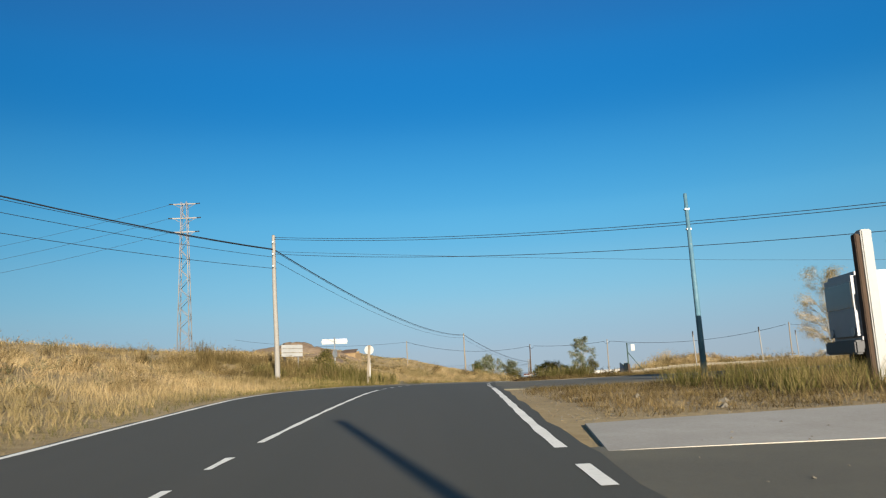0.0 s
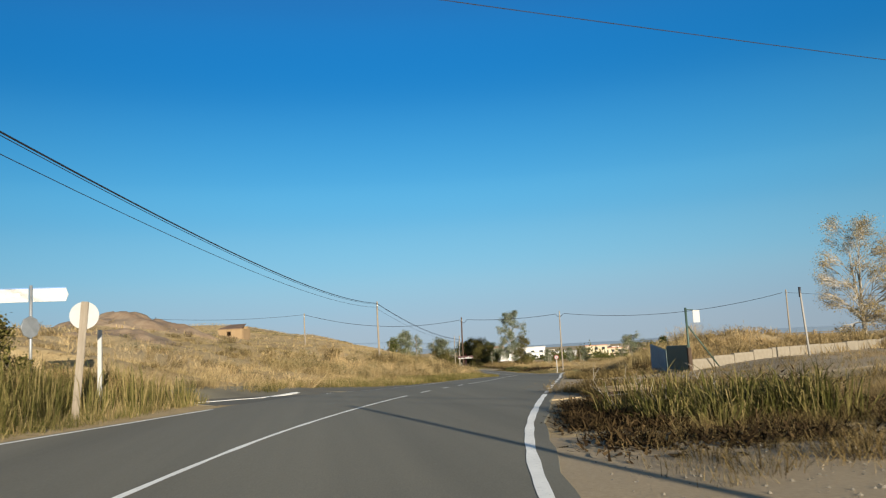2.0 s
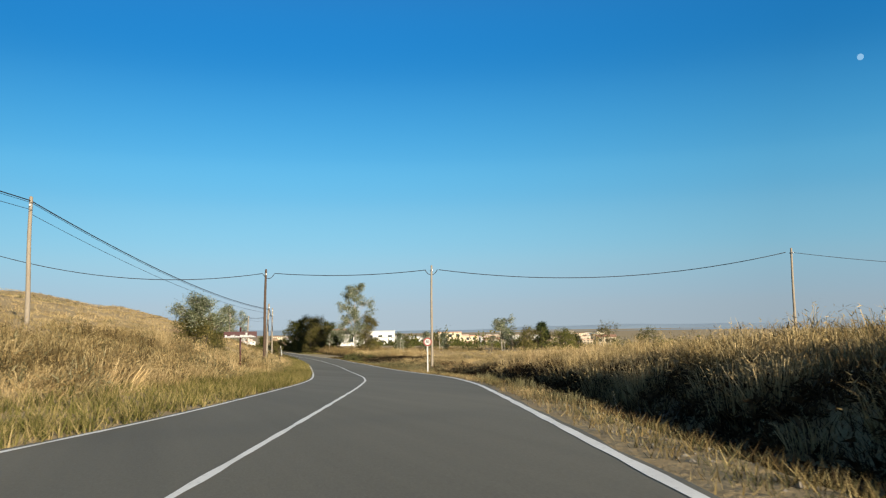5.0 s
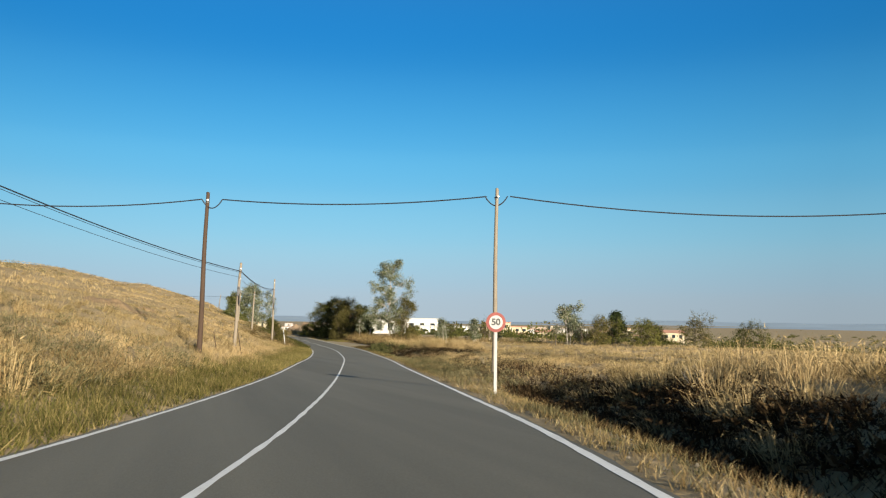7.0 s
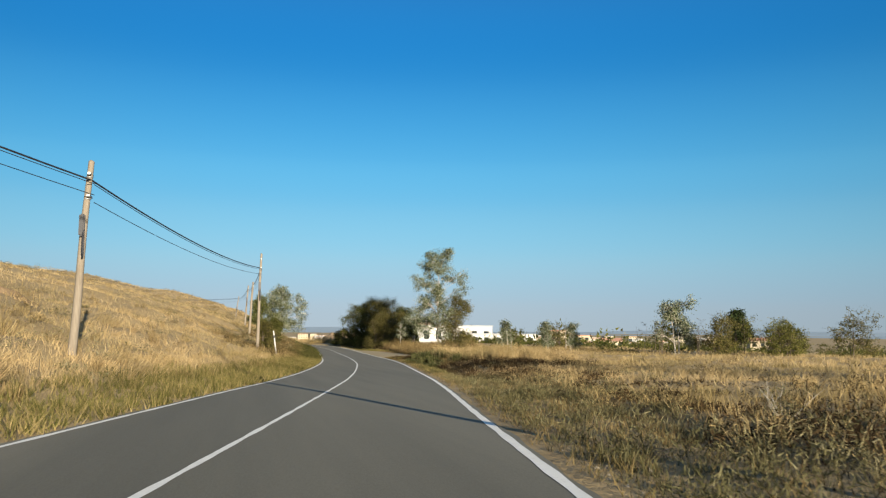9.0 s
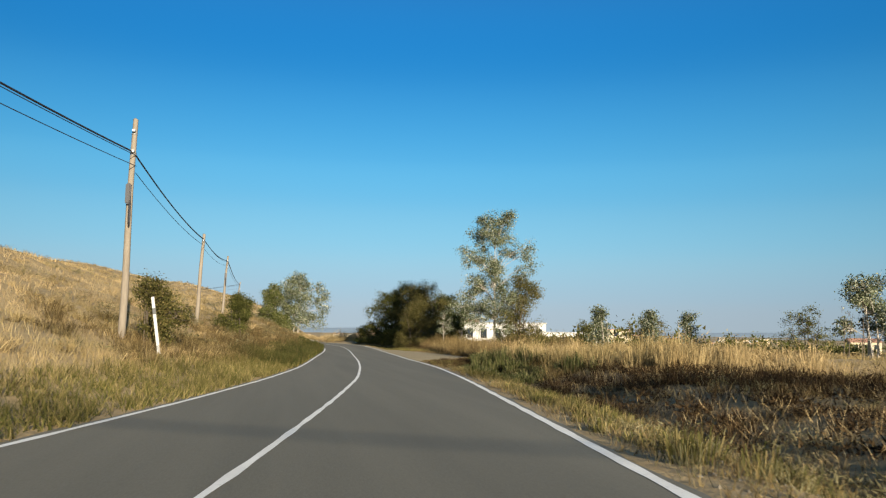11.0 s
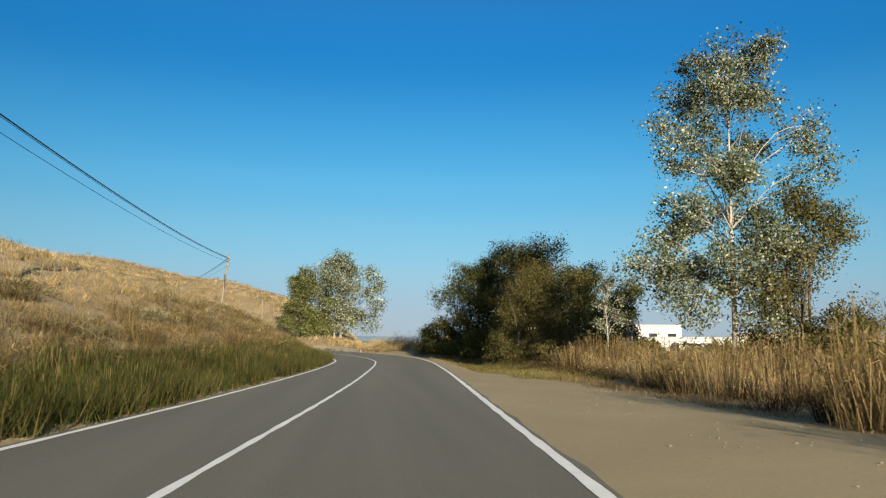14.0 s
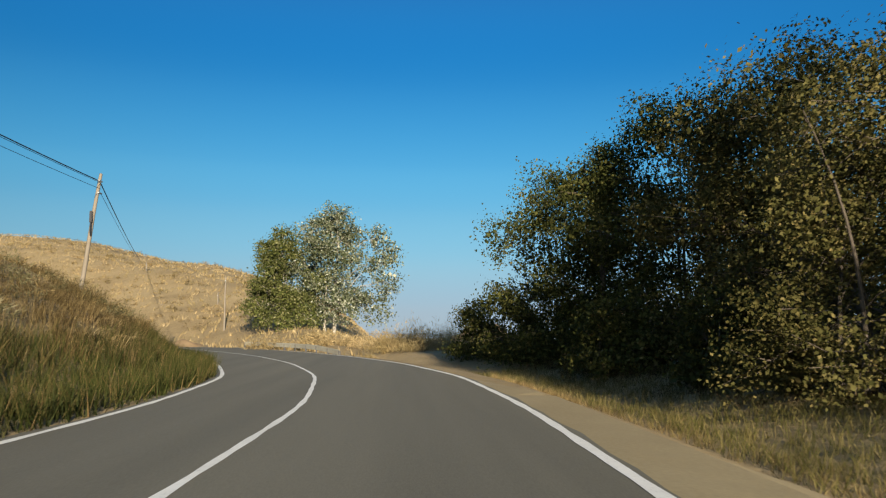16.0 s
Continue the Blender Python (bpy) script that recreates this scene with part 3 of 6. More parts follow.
def straw(heap, x, y, r, tall, per, width=0.014, droop=0.35, sweep=0.0, heads=2, uneven=1.0):
    """Bushes of dry stalks that fan out of one root, bow over and carry ragged heads."""
    n = len(x)
    r = r * RNG.uniform(0.6, 1.4, n)
    tall = tall * RNG.uniform(0.6, 1.25, n) * (1 - uneven + uneven * np.clip(0.8 + 0.75 * wave(x, y, 4.0, 11), 0.35, 1.5))
    z = ground_z(x, y) - 0.03
    k = n * per
    q = np.sqrt(RNG.uniform(0, 1, k))
    a = RNG.uniform(0, 2 * math.pi, k)
    R, H = np.repeat(r, per), np.repeat(tall, per)
    base = np.stack([np.repeat(x, per) + 0.5 * R * q * np.cos(a), np.repeat(y, per) + 0.5 * R * q * np.sin(a), np.repeat(z, per)], 1)
    b = a + RNG.normal(0, 0.7, k)
    reach = R * RNG.uniform(0.15, 1.0, k) * (0.4 + 0.6 * q)
    go = np.stack([np.cos(b) * reach, np.sin(b) * reach, 0 * b], 1)
    if sweep:
        c = np.repeat(1.9 * wave(x, y, 4.0, 8) - 0.5, per) + RNG.normal(0, 0.25, k)
        go = 0.4 * go + np.stack([np.cos(c), np.sin(c), 0 * c], 1) * (sweep * H * RNG.uniform(0.5, 1.3, k))[:, None]
    h = H * RNG.uniform(0.45, 1.12, k) * (1 - 0.3 * q)
    up = np.array([0, 0, 1.0])
    bow = droop * RNG.uniform(0.2, 1.4, k)
    mid = base + 0.4 * go + up * (0.7 * h)[:, None]
    tip = base + go + up * (h * (1 - 0.55 * bow))[:, None]
    f = RNG.uniform(0, 2 * math.pi, k)
    w = np.stack([np.cos(f), np.sin(f), 0.2 * np.sin(3 * f)], 1) * (width * RNG.uniform(0.6, 1.4, k) / 2)[:, None]
    i = np.arange(k)[:, None] * 5
    at = heap.n
    heap.add(np.stack([base - w, base + w, mid + w, mid - w, tip], 1), i + np.array([[0, 1, 2, 3]]))
    heap.f[3].append(i + np.array([[3, 2, 4]]) + at)
    for _ in range(heads):
        t = RNG.uniform(0.15, 1.0, k)[:, None]
        p = mid * (1 - t) + tip * t
        d = (tip - mid) * 0.6 + RNG.normal(0, 1, (k, 3)) * (0.3 * h)[:, None]
        d /= np.linalg.norm(d, axis=1)[:, None] + 1e-9
        l = (0.05 + 0.06 * h)[:, None] * RNG.uniform(0.4, 1.5, (k, 1))
        v = np.cross(d, RNG.normal(0, 1, (k, 3)))
        v /= np.linalg.norm(v, axis=1)[:, None] + 1e-9
        heap.add(np.stack([p - v * l * 0.09, p + v * l * 0.09, p + d * l], 1), np.arange(k)[:, None] * 3 + np.array([[0, 1, 2]]))


def tree(name, label, category, x, y, height, blobs, trunk_r, bark, leaf_mat, leaf_size, per=26, stems=1, spread=0.32, sink=0.05, bare=0.25, z=None, inner=0):
    """blobs: (dx, dy, z, radius across, radius up, sub-clumps). Limbs run from the stem to every clump."""
    z0 = float(ground_z(x, y)) - sink if z is None else z
    ob = thing(name, x, y, z0, label, category)
    wood, fine, crown = Heap(), Heap(), Heap()
    roots = []
    for s in range(stems):
        ox, oy = (0, 0) if stems == 1 else (RNG.normal(0, min(0.7, 0.1 * height)), RNG.normal(0, min(0.7, 0.1 * height)))
        bend = RNG.normal(0, 0.03 * height, 2)
        t = np.linspace(0, 1, 9)
        line = np.stack([ox + bend[0] * t * t * 2, oy + bend[1] * np.sin(t * 2.5), t * height * 0.82 * RNG.uniform(0.85, 1)], 1)
        tube(wood, line, trunk_r * (1 - 0.86 * t) * (1 + 0.35 * np.exp(-t * 16)), 9)
        roots.append(line)
    subs, sizes = [], []
    for bx, by, bz, rx, rz, count in blobs:
        line = roots[RNG.integers(stems)]
        k = int(np.clip(np.searchsorted(line[:, 2], max(bz - 0.9 * math.hypot(bx, by) - 0.6, height * 0.16)), 1, 7))
        a, b = line[k], np.array([bx, by, bz])
        t = np.linspace(0, 1, 7)[:, None]
        bow = np.array([0, 0, 0.14 * np.linalg.norm(b - a)])
        limb = a * (1 - t) + b * t + bow * np.sin(t * math.pi) + RNG.normal(0, 0.06, (7, 3)) * (t > 0.1)
        r = trunk_r * (1 - 0.86 * k / 8)
        tube(wood, limb, np.linspace(0.4 * r, 0.1 * r + 0.008, 7), 6)
        for _ in range(count):
            q = RNG.normal(0, 1, 3)
            q *= RNG.uniform(0.35, 1.0) ** 0.6 / np.linalg.norm(q)
            e = b + q * np.array([rx, rx, rz])
            e[2] = max(e[2], 0.25)
            s0 = limb[RNG.integers(3, 7)]
            tt = np.linspace(0, 1, 3)[:, None]
            twig = s0 * (1 - tt) + e * tt + RNG.normal(0, 0.05, (3, 3)) * (tt > 0.2)
            if not inner or RNG.uniform() < 0.3:
                tube(fine, twig, np.linspace(0.16 * r + 0.008, 0.006, 3), 3)
            if RNG.uniform() > bare:
                subs.append(e), sizes.append(spread * RNG.uniform(0.6, 1.3))
                subs.append(0.4 * twig[1] + 0.6 * twig[2]), sizes.append(spread * RNG.uniform(0.4, 0.8))
    hub = np.array([0, 0, 0.5 * height])
    leaves(crown, subs, sizes, per, leaf_size, 0.8, hub)
    if inner:
        # shaded leaf mass inside the crown
        leaves(crown, [b[:3] for b in blobs], [0.5 * b[3] for b in blobs], inner // 2, leaf_size * 1.2, 0.8, hub)
        leaves(crown, [b[:3] for b in blobs], [0.33 * b[3] for b in blobs], inner // 4, leaf_size * 1.8)
    wood.build("trunk", bark, ob, "", True)
    tagged(fine.build("twig", bark, ob), kind="stuff")
    crown.build("crown", leaf_mat, ob)
    return ob


def crown_blobs(n, r, z0, z1, shape, size, subs, seed):
    """n blobs round a stem; shape gives the crown's half width at a height from 0 to 1."""
    g = np.random.default_rng(seed)
    out = []
    for i in range(n):
        t = (i + g.uniform(0.2, 0.8)) / n
        a, q = g.uniform(0, 2 * math.pi), r * shape(t) * math.sqrt(g.uniform(0.05, 0.8))
        s = size * g.uniform(0.7, 1.3)
        out.append((q * math.cos(a), q * math.sin(a), z0 + (z1 - z0) * t, s, s * 0.8, subs))
    return out


def cable(name, a, b, sag, r=0.02, label="black overhead cable slung between poles", parts=24, ends=None):
    a, b = np.array(a, float), np.array(b, float)
    t = np.linspace(0, 1, parts)[:, None]
    line = a * (1 - t) + b * t
    line[:, 2] -= sag * 4 * (t * (1 - t))[:, 0]
    h = Heap()
    mid = (a + b) / 2
    tube(h, line - mid, np.full(parts, r), 5)
    ob = h.build(name, M_CABLE, None, label)
    ob.location = mid
    return tagged(ob, "", "cable", "overhead cables")


def slab(name, outline, top, material, depth=0.12, label="", sink=0.07):
    """A flat piece of paving: outline in plan, top a function of x and y."""
    me = bpy.data.meshes.new(name)
    bm = bmesh.new()
    vs = [bm.verts.new((x, y, 0)) for x, y in outline]
    bm.faces.new(vs)
    for axis in (0, 1):
        lo, hi = min(p[axis] for p in outline), max(p[axis] for p in outline)
        for c in np.arange(math.ceil(lo) + 0.01, hi, 1.0):
            no = Vector((1, 0, 0)) if axis == 0 else Vector((0, 1, 0))
            bmesh.ops.bisect_plane(bm, geom=bm.verts[:] + bm.edges[:] + bm.faces[:], plane_co=no * c, plane_no=no)
    rim = {v for e in bm.edges if len(e.link_faces) == 1 for v in e.verts}
    rim_at = {(round(v.co.x, 3), round(v.co.y, 3)) for v in rim}
    ret = bmesh.ops.extrude_face_region(bm, geom=bm.faces[:])
    low = [v for v in ret["geom"] if isinstance(v, bmesh.types.BMVert)]
    lows = set(low)
    for v in bm.verts:
        d = v.co.x - float(centre(v.co.y))
        sunk = sink if (round(v.co.x, 3), round(v.co.y, 3)) in rim_at and not -8 < d < float(right_edge(v.co.y)) + 1.2 else 0
        v.co.z = float(top(v.co.x, v.co.y)) - sunk - (depth if v in lows else 0)
    bmesh.ops.recalc_face_normals(bm, faces=bm.faces[:])
    bm.to_mesh(me)
    bm.free()
    me.materials.append(material)
    return tagged(new(name, me), label, kind="structure")


# ---- ground, road and markings ----
def ground_sheet():
    near = np.concatenate([np.arange(-30, -12, 1.0), np.arange(-12, 14, 0.5), np.arange(14, 31, 1.0)])
    out = 31 + np.cumsum(np.geomspace(1.3, 900, 34))
    dx = np.concatenate([-out[::-1], near, out])
    ys = np.concatenate([-60 - np.cumsum(np.geomspace(4, 900, 16))[::-1], np.arange(-60, -8, 4.0), np.arange(-8, 352, 1.0), np.arange(352, 440, 2.5), 440 + np.cumsum(np.geomspace(4, 900, 22))])
    yy, dd = np.meshgrid(ys, dx, indexing="ij")
    xx = centre(np.clip(yy, -60, 400)) + dd
    zz = ground_z(xx, yy)
    n, m = yy.shape
    i, j = np.meshgrid(np.arange(n - 1), np.arange(m - 1), indexing="ij")
    q = np.stack([i * m + j, i * m + j + 1, (i + 1) * m + j + 1, (i + 1) * m + j], -1).reshape(-1, 4)
    h = Heap()
    h.add(np.stack([xx, yy, zz], -1), q)
    return tagged(h.build("ground", M_EARTH, None, "dry straw-coloured hillside and field", True), kind="structure")


def carriageway(name, y0, y1, material, label):
    ys = np.arange(y0, y1 + 0.01, 1.0)
    c, z = centre(ys), road_z(ys)
    t = road_tilt(ys)
    wob = 0.03 * np.sin(ys * 2.1) + 0.025 * np.sin(ys * 5.3)
    l, r = c - left_edge(ys) - 0.2 - wob, c + right_edge(ys) + 0.3 - 0.14 * fade(60, 84, ys) + wob
    rows = np.stack([np.stack([l - 0.1, ys, z - 0.25 + t * (l - c)], 1), np.stack([l, ys, z - 0.012 + t * (l - c)], 1), np.stack([c, ys, z + 0.02], 1), np.stack([r, ys, z - 0.012 + t * (r - c)], 1), np.stack([r + 0.1, ys, z - 0.25 + t * (r - c)], 1)], 1)
    n, m = rows.shape[:2]
    i, j = np.meshgrid(np.arange(n - 1), np.arange(m - 1), indexing="ij")
    h = Heap()
    h.add(rows, np.stack([i * m + j, i * m + j + 1, (i + 1) * m + j + 1, (i + 1) * m + j], -1).reshape(-1, 4))
    return tagged(h.build(name, material, None, label), kind="structure")


def crown_z(y, d):
    """Height of the carriageway at d metres from its centre line."""
    w = np.where(d < 0, left_edge(y) + 0.2, right_edge(y) + 0.16 + 0.14 * (1 - fade(60, 84, y)))
    return road_z(y) + road_tilt(y) * d + 0.02 - 0.032 * np.abs(d) / w


def stripe(heap, y0, y1, offset, width):
    """A painted line along the road; offset is a function of y."""
    ys = np.linspace(y0, y1, max(2, int((y1 - y0) / 0.5) + 1))
    d = offset(ys)
    x = centre(ys) + d
    jag = width / 2 + 0.008 * np.sin(ys * 9.1) + 0.006 * np.sin(ys * 23)
    a = np.stack([x - jag, ys, crown_z(ys, d - jag) + 0.005], 1)
    b = np.stack([x + jag, ys, crown_z(ys, d + jag) + 0.005], 1)
    n = len(ys)
    k = np.arange(n - 1)[:, None]
    heap.add(np.concatenate([a, b]), np.concatenate([k, k + n, k + n + 1, k + 1], 1))


ground = ground_sheet()
carriageway("road", -60, 43, M_ASPHALT_NEW, "freshly laid dark asphalt carriageway")
road_old = carriageway("road", 43, 400, M_ASPHALT_OLD, "worn grey asphalt carriageway")

centre_line, right_line, left_line = Heap(), Heap(), Heap()
zero, at_right, at_left = (lambda y: 0 * y), right_edge, (lambda y: -left_edge(y))
for y0, y1 in ((-20, 2), (4.9, 6.1), (7.8, 9.0), (10.3, 11.3), (12.9, 31.2), (32.3, 33.6), (35.1, 36.2), (37.9, 39.1), (40.5, 41.8), (42.8, 44.0), (45.6, 64.8), (67.0, 68.5), (71.0, 72.4), (74.7, 76.1), (77.6, 398)):
    stripe(centre_line, y0, y1, zero, 0.1)
for y0, y1 in ((-20, 2), (8.0, 9.25), (10.6, 29.2), (30.8, 31.9), (33.2, 34.5), (36.5, 37.8), (40.4, 41.8), (44.8, 62.6), (63.4, 64.9), (66.3, 67.8), (69.0, 70.4), (71.7, 73.1), (74.2, 75.6), (77.0, 78.9), (80.2, 398)):
    stripe(right_line, y0, y1, at_right, 0.15)
for y0, y1 in ((-20, 62), (71.2, 72.0), (73.2, 74.3), (75.4, 76.6), (77.3, 78.7), (79.6, 80.8), (82.1, 398)):
    stripe(left_line, y0, y1, at_left, 0.16 if 60 < y1 < 110 else 0.13)
tagged(centre_line.build("centre_line", M_LINE, road_old, "worn white centre line"), kind="structure")
tagged(right_line.build("edge_line", M_LINE, road_old, "broad worn white edge line"), kind="structure")
tagged(left_line.build("edge_line", M_LINE, road_old, "narrow white edge line"), kind="structure")

def over(lift):
    """Paving laid on the ground, and flush with the carriageway beside it."""
    def top(x, y):
        d = x - centre(y)
        out = d - right_edge(y) if d > 0 else -d - left_edge(y)
        k = float(fade(0.3, 1.5, out))
        return float(road_z(y) + road_tilt(y) * d - 0.025) * (1 - k) + (float(ground_z(x, y)) + lift) * k
    return top


re = lambda y, o=0.25: float(centre(y) + right_edge(y) + o)
le = lambda y, o=0.25: float(centre(y) - left_edge(y) - o)


def beside(y0, y1, off=0.02, step=2.0):
    """The seam along the right edge of the carriageway, from y0 to y1."""
    return [(re(y, off), float(y)) for y in np.linspace(y0, y1, max(2, int(abs(y1 - y0) / step) + 1))]


def beside_left(y0, y1, off=0.02, step=2.0):
    return [(le(y, off), float(y)) for y in np.linspace(y0, y1, max(2, int(abs(y1 - y0) / step) + 1))]


slab("side_road_apron", beside(10.6, -12) + [(20, -12), (20, 10.2)], over(0.035), M_ASPHALT_SIDE, 0.1, "worn asphalt mouth of a side road", 0.0)
slab("concrete_strip", [(re(10.4, 0.45), 10.2), (5, 9.6), (20, 9.0), (20, 14.2), (6, 13.9), (re(13.6, 0.75), 13.4)], over(0.045), M_CONCRETE, 0.12, "pale cracked concrete strip", 0.0)
slab("side_road", beside(46, 27.6) + [(3.5, 27.9), (9, 29.6), (26, 33.5), (45, 40), (45, 47.5), (24, 43), (12, 41), (6, 40), (3.6, 41.6), (2.9, 43.6)], over(0.04), M_ASPHALT_SIDE, 0.1, "worn blue-grey asphalt side road", 0.06)
slab("gravel_corner", beside(50.5, 46.2) + [(3.1, 44.0), (3.9, 42.0), (6.1, 40.3), (12, 41.4), (17, 42.6), (17, 46.0), (10, 47.0), (6.5, 48.4), (re(50.0, 1.7), 50.0)], over(0.024), M_GRAVEL, 0.1, "pale gravel corner beside the side road", 0.06)
slab("gravel_yard", beside(78, 59.5) + [(8.6, 60.6), (14, 62), (28, 63.5), (60, 88), (60, 104), (34, 86), (19.3, 75.2), (15.8, 76.2)], over(0.03), M_GRAVEL, 0.1, "stony bare-earth yard beside the road", 0.1)
slab("lay_by", beside(326, 250.6) + [(re(y, o), y) for y, o in ((252.0, 0.9), (253.2, 2.2), (256.5, 3.8), (260, 5.2), (264, 6.1), (270, 5.8), (276, 5.0), (282, 4.6), (287, 4.3), (292, 3.9), (301, 3.6), (306, 2.9), (310, 2.4), (318, 1.5))], over(0.03), M_LAYBY, 0.1, "bare earth lay-by beside the road", 0.06)
slab("side_road_mouth", beside_left(63.5, 75) + [(-1.4, 74.2), (-9, 72.2), (-26, 71), (-26, 67), (-10, 65.4), (-5, 65.0)], over(0.03), M_ASPHALT_SIDE, 0.1, "worn asphalt mouth of a lane on the hill side", 0.06)

slab("road_shoulder", beside_left(74.6, 93, 0.16) + [(5.3, 85), (2.8, 80.6), (1.0, 77.8), (-0.4, 75.6), (-1.5, 74.5)], lambda x, y: max(over(0.03)(x, y), float(ground_z(x, y)) + 0.006), M_ASPHALT_SIDE, 0.1, "dusty broken asphalt verge at the lane mouth", 0.0)
slab("lane_line", [(-3.65, 68.6), (-3.4, 68.35), (0.25, 72.85), (0.0, 73.1)], over(0.04), M_LINE, 0.03, "faded white line across the lane mouth", 0.0)

# ---- things ----
def gz(x, y):
    return float(ground_z(x, y))


def wood_pole(x, y, top, material, label, r=0.15, lean=(0, 0), brackets=1, base=None, coil=False):
    z0 = gz(x, y) - 0.3 if base is None else base - 0.3
    h = top - z0
    ob = thing("utility_pole", x, y, z0, label, "utility pole", "utility poles")
    hp = Heap()
    t = np.linspace(0, 1, 12)
    tube(hp, np.stack([lean[0] * t + 0.02 * np.sin(t * 7), lean[1] * t, t * h], 1), r * (1 - 0.36 * t), 10)
    tube(hp, [(lean[0], lean[1], h - 0.001), (lean[0], lean[1], h + 0.05)], [r * 0.64, 0.02], 10)
    hp.build("shaft", material, ob, "", True)
    for k in range(brackets):
        z = h - 0.45 - 0.75 * k
        part("bracket", box_bm(lean[0] - 0.05, lean[0] + 0.05, lean[1] - r - 0.12, lean[1] + r + 0.12, z - 0.04, z + 0.04, 0.008), M_GALV, ob, "galvanised cable bracket")
        part("band", rod_bm((lean[0] * (z / h), lean[1] * (z / h), z - 0.12), (lean[0] * (z / h), lean[1] * (z / h), z - 0.08), r * 0.78, None, 12), M_GALV, ob)
    if coil:
        mid = lean[0] * 0.66 - 0.04
        part("splice_box", box_bm(mid - 0.09, mid + 0.09, -r - 0.16, -r + 0.02, h * 0.62, h * 0.62 + 0.75, 0.04), M_DARK, ob, "black cable splice box")
        hp = Heap()
        a = np.linspace(0, 2 * math.pi, 20)
        tube(hp, np.stack([0.0 * a + lean[0] * 0.6 + 0.04, -r - 0.1 + 0.0 * a + 0.1 * np.cos(a), h * 0.58 + 0.45 * np.sin(a)], 1), np.full(20, 0.03), 5)
        hp.build("cable_loop", M_CABLE, ob, "looped spare cable")
    return ob


GREY = "weathered grey wooden utility pole on the grassy verge"
wood_pole(-10.0, 50.8, 10.76, M_POLE_CONCRETE, "tall pale concrete utility pole beside the road", 0.17, (-0.1, 0), 3, 1.6)
wood_pole(8.9, 137.1, 8.3, M_WOOD_GREY, GREY, 0.14)
wood_pole(25.5, 169.7, 6.95, M_WOOD_DARK, "dark creosoted wooden utility pole on the bank", 0.16, (0.15, 0.1))
wood_pole(40.24, 162.3, 6.95, M_WOOD_GREY, "grey wooden utility pole at the field's edge", 0.135, (0.08, 0))
wood_pole(28.15, 187.6, 4.1, M_WOOD_GREY, GREY, 0.15, (0.3, 0), 2, None, True)
wood_pole(34.5, 227.3, 4.6, M_WOOD_GREY, GREY, 0.14, (0.1, 0), 2, None, True)
wood_pole(33.75, 256.8, 3.75, M_WOOD_GREY, GREY, 0.16, (0.3, 0), 1)
wood_pole(33.0, 288.2, 4.8, M_WOOD_GREY, GREY, 0.15, (0.38, 0), 2, None, True)
wood_pole(30.1, 350.7, 5.25, M_WOOD_GREY, GREY, 0.15, (0.95, 0), 2, None, True)
wood_pole(-2.6, 469.0, 9.7, M_WOOD_GREY, "wooden utility pole on the dry hill", 0.14)
wood_pole(28.4, 400.0, 2.2, M_WOOD_GREY, GREY, 0.13)
wood_pole(22.0, 425.0, 1.5, M_WOOD_GREY, GREY, 0.13)
wood_pole(8.0, 505.0, 9.2, M_WOOD_GREY, "wooden utility pole on the dry hill", 0.14)
cable("overhead_cable", (28.4, 400, 1.9), (22, 425, 1.3), 0.4, 0.02)
wood_pole(-0.3, 177.4, 9.2, M_WOOD_GREY, "wooden utility pole on the dry hill", 0.14)
wood_pole(72.6, 150.0, 8.1, M_WOOD_GREY, "wooden utility pole in the dry field", 0.15)
wood_pole(38, 4.5, 7.0, M_WOOD_GREY, "wooden utility pole beside the side road", 0.15)
wood_pole(1.7, -14.5, 7.0, M_WOOD_GREY, "wooden utility pole beside the side road", 0.15)

tp = thing("utility_pole", -31.0, 212.0, 5.6, "short pale concrete pole with a steel crossarm on the hill", "utility pole", "utility poles")
part("shaft", rod_bm((0, 0, 0), (0, 0, 5.6), 0.16, 0.1, 8), M_POLE_CONCRETE, tp)
part("crossarm", box_bm(-0.75, 0.75, -0.06, 0.06, 5.25, 5.38), M_DARK, tp)
part("insulator", rod_bm((0, 0, 5.6), (0, 0, 5.9), 0.06, None, 8), M_DARK, tp)

BUNDLE = "thick black bundled telephone cable between poles"
P = [(-10.1, 50.8, 9.9), (8.9, 137.1, 8.1), (28.5, 187.6, 3.45), (34.6, 227.3, 3.4), (34.03, 256.8, 3.4), (33.36, 288.2, 4.35), (31.0, 350.7, 4.8), (-2.6, 469, 8.3), (8, 505, 8.6)]
for k, (a, b) in enumerate(zip(P, P[1:])):
    sag = (1.4, 0.9, 0.5, 0.3, 0.4, 0.5, 0.6, 0.5)[k]
    cable("overhead_cable", a, b, sag, 0.032, BUNDLE)
    low = lambda p, o: (p[0] + 0.1, p[1], p[2] - o)
    cable("overhead_cable", low(a, 0.15), low(b, 0.12), sag * 1.02, 0.014)
    cable("overhead_cable", low(a, 0.75), low(b, 0.5), sag * 0.95, 0.014)
cable("overhead_cable", (-10.1, 50.8, 9.9), (-36, -8, 13.0), 1.6, 0.035, BUNDLE)
for o in (0.35, 0.8, 1.5):
    cable("overhead_cable", (-10.1, 50.8, 10.2 - o), (-36, -4, 12.6 - 1.6 * o), 1.2, 0.014)
cable("overhead_cable", (-0.3, 177.4, 9.0), (25.35, 169.75, 6.55), 1.5, 0.036, BUNDLE)
cable("overhead_cable", (26.45, 169.4, 6.55), (39.86, 162.6, 6.55), 0.35, 0.036, BUNDLE)
cable("overhead_cable", (41.0, 162.1, 6.55), (72.1, 150.2, 7.7), 1.5, 0.036, BUNDLE)
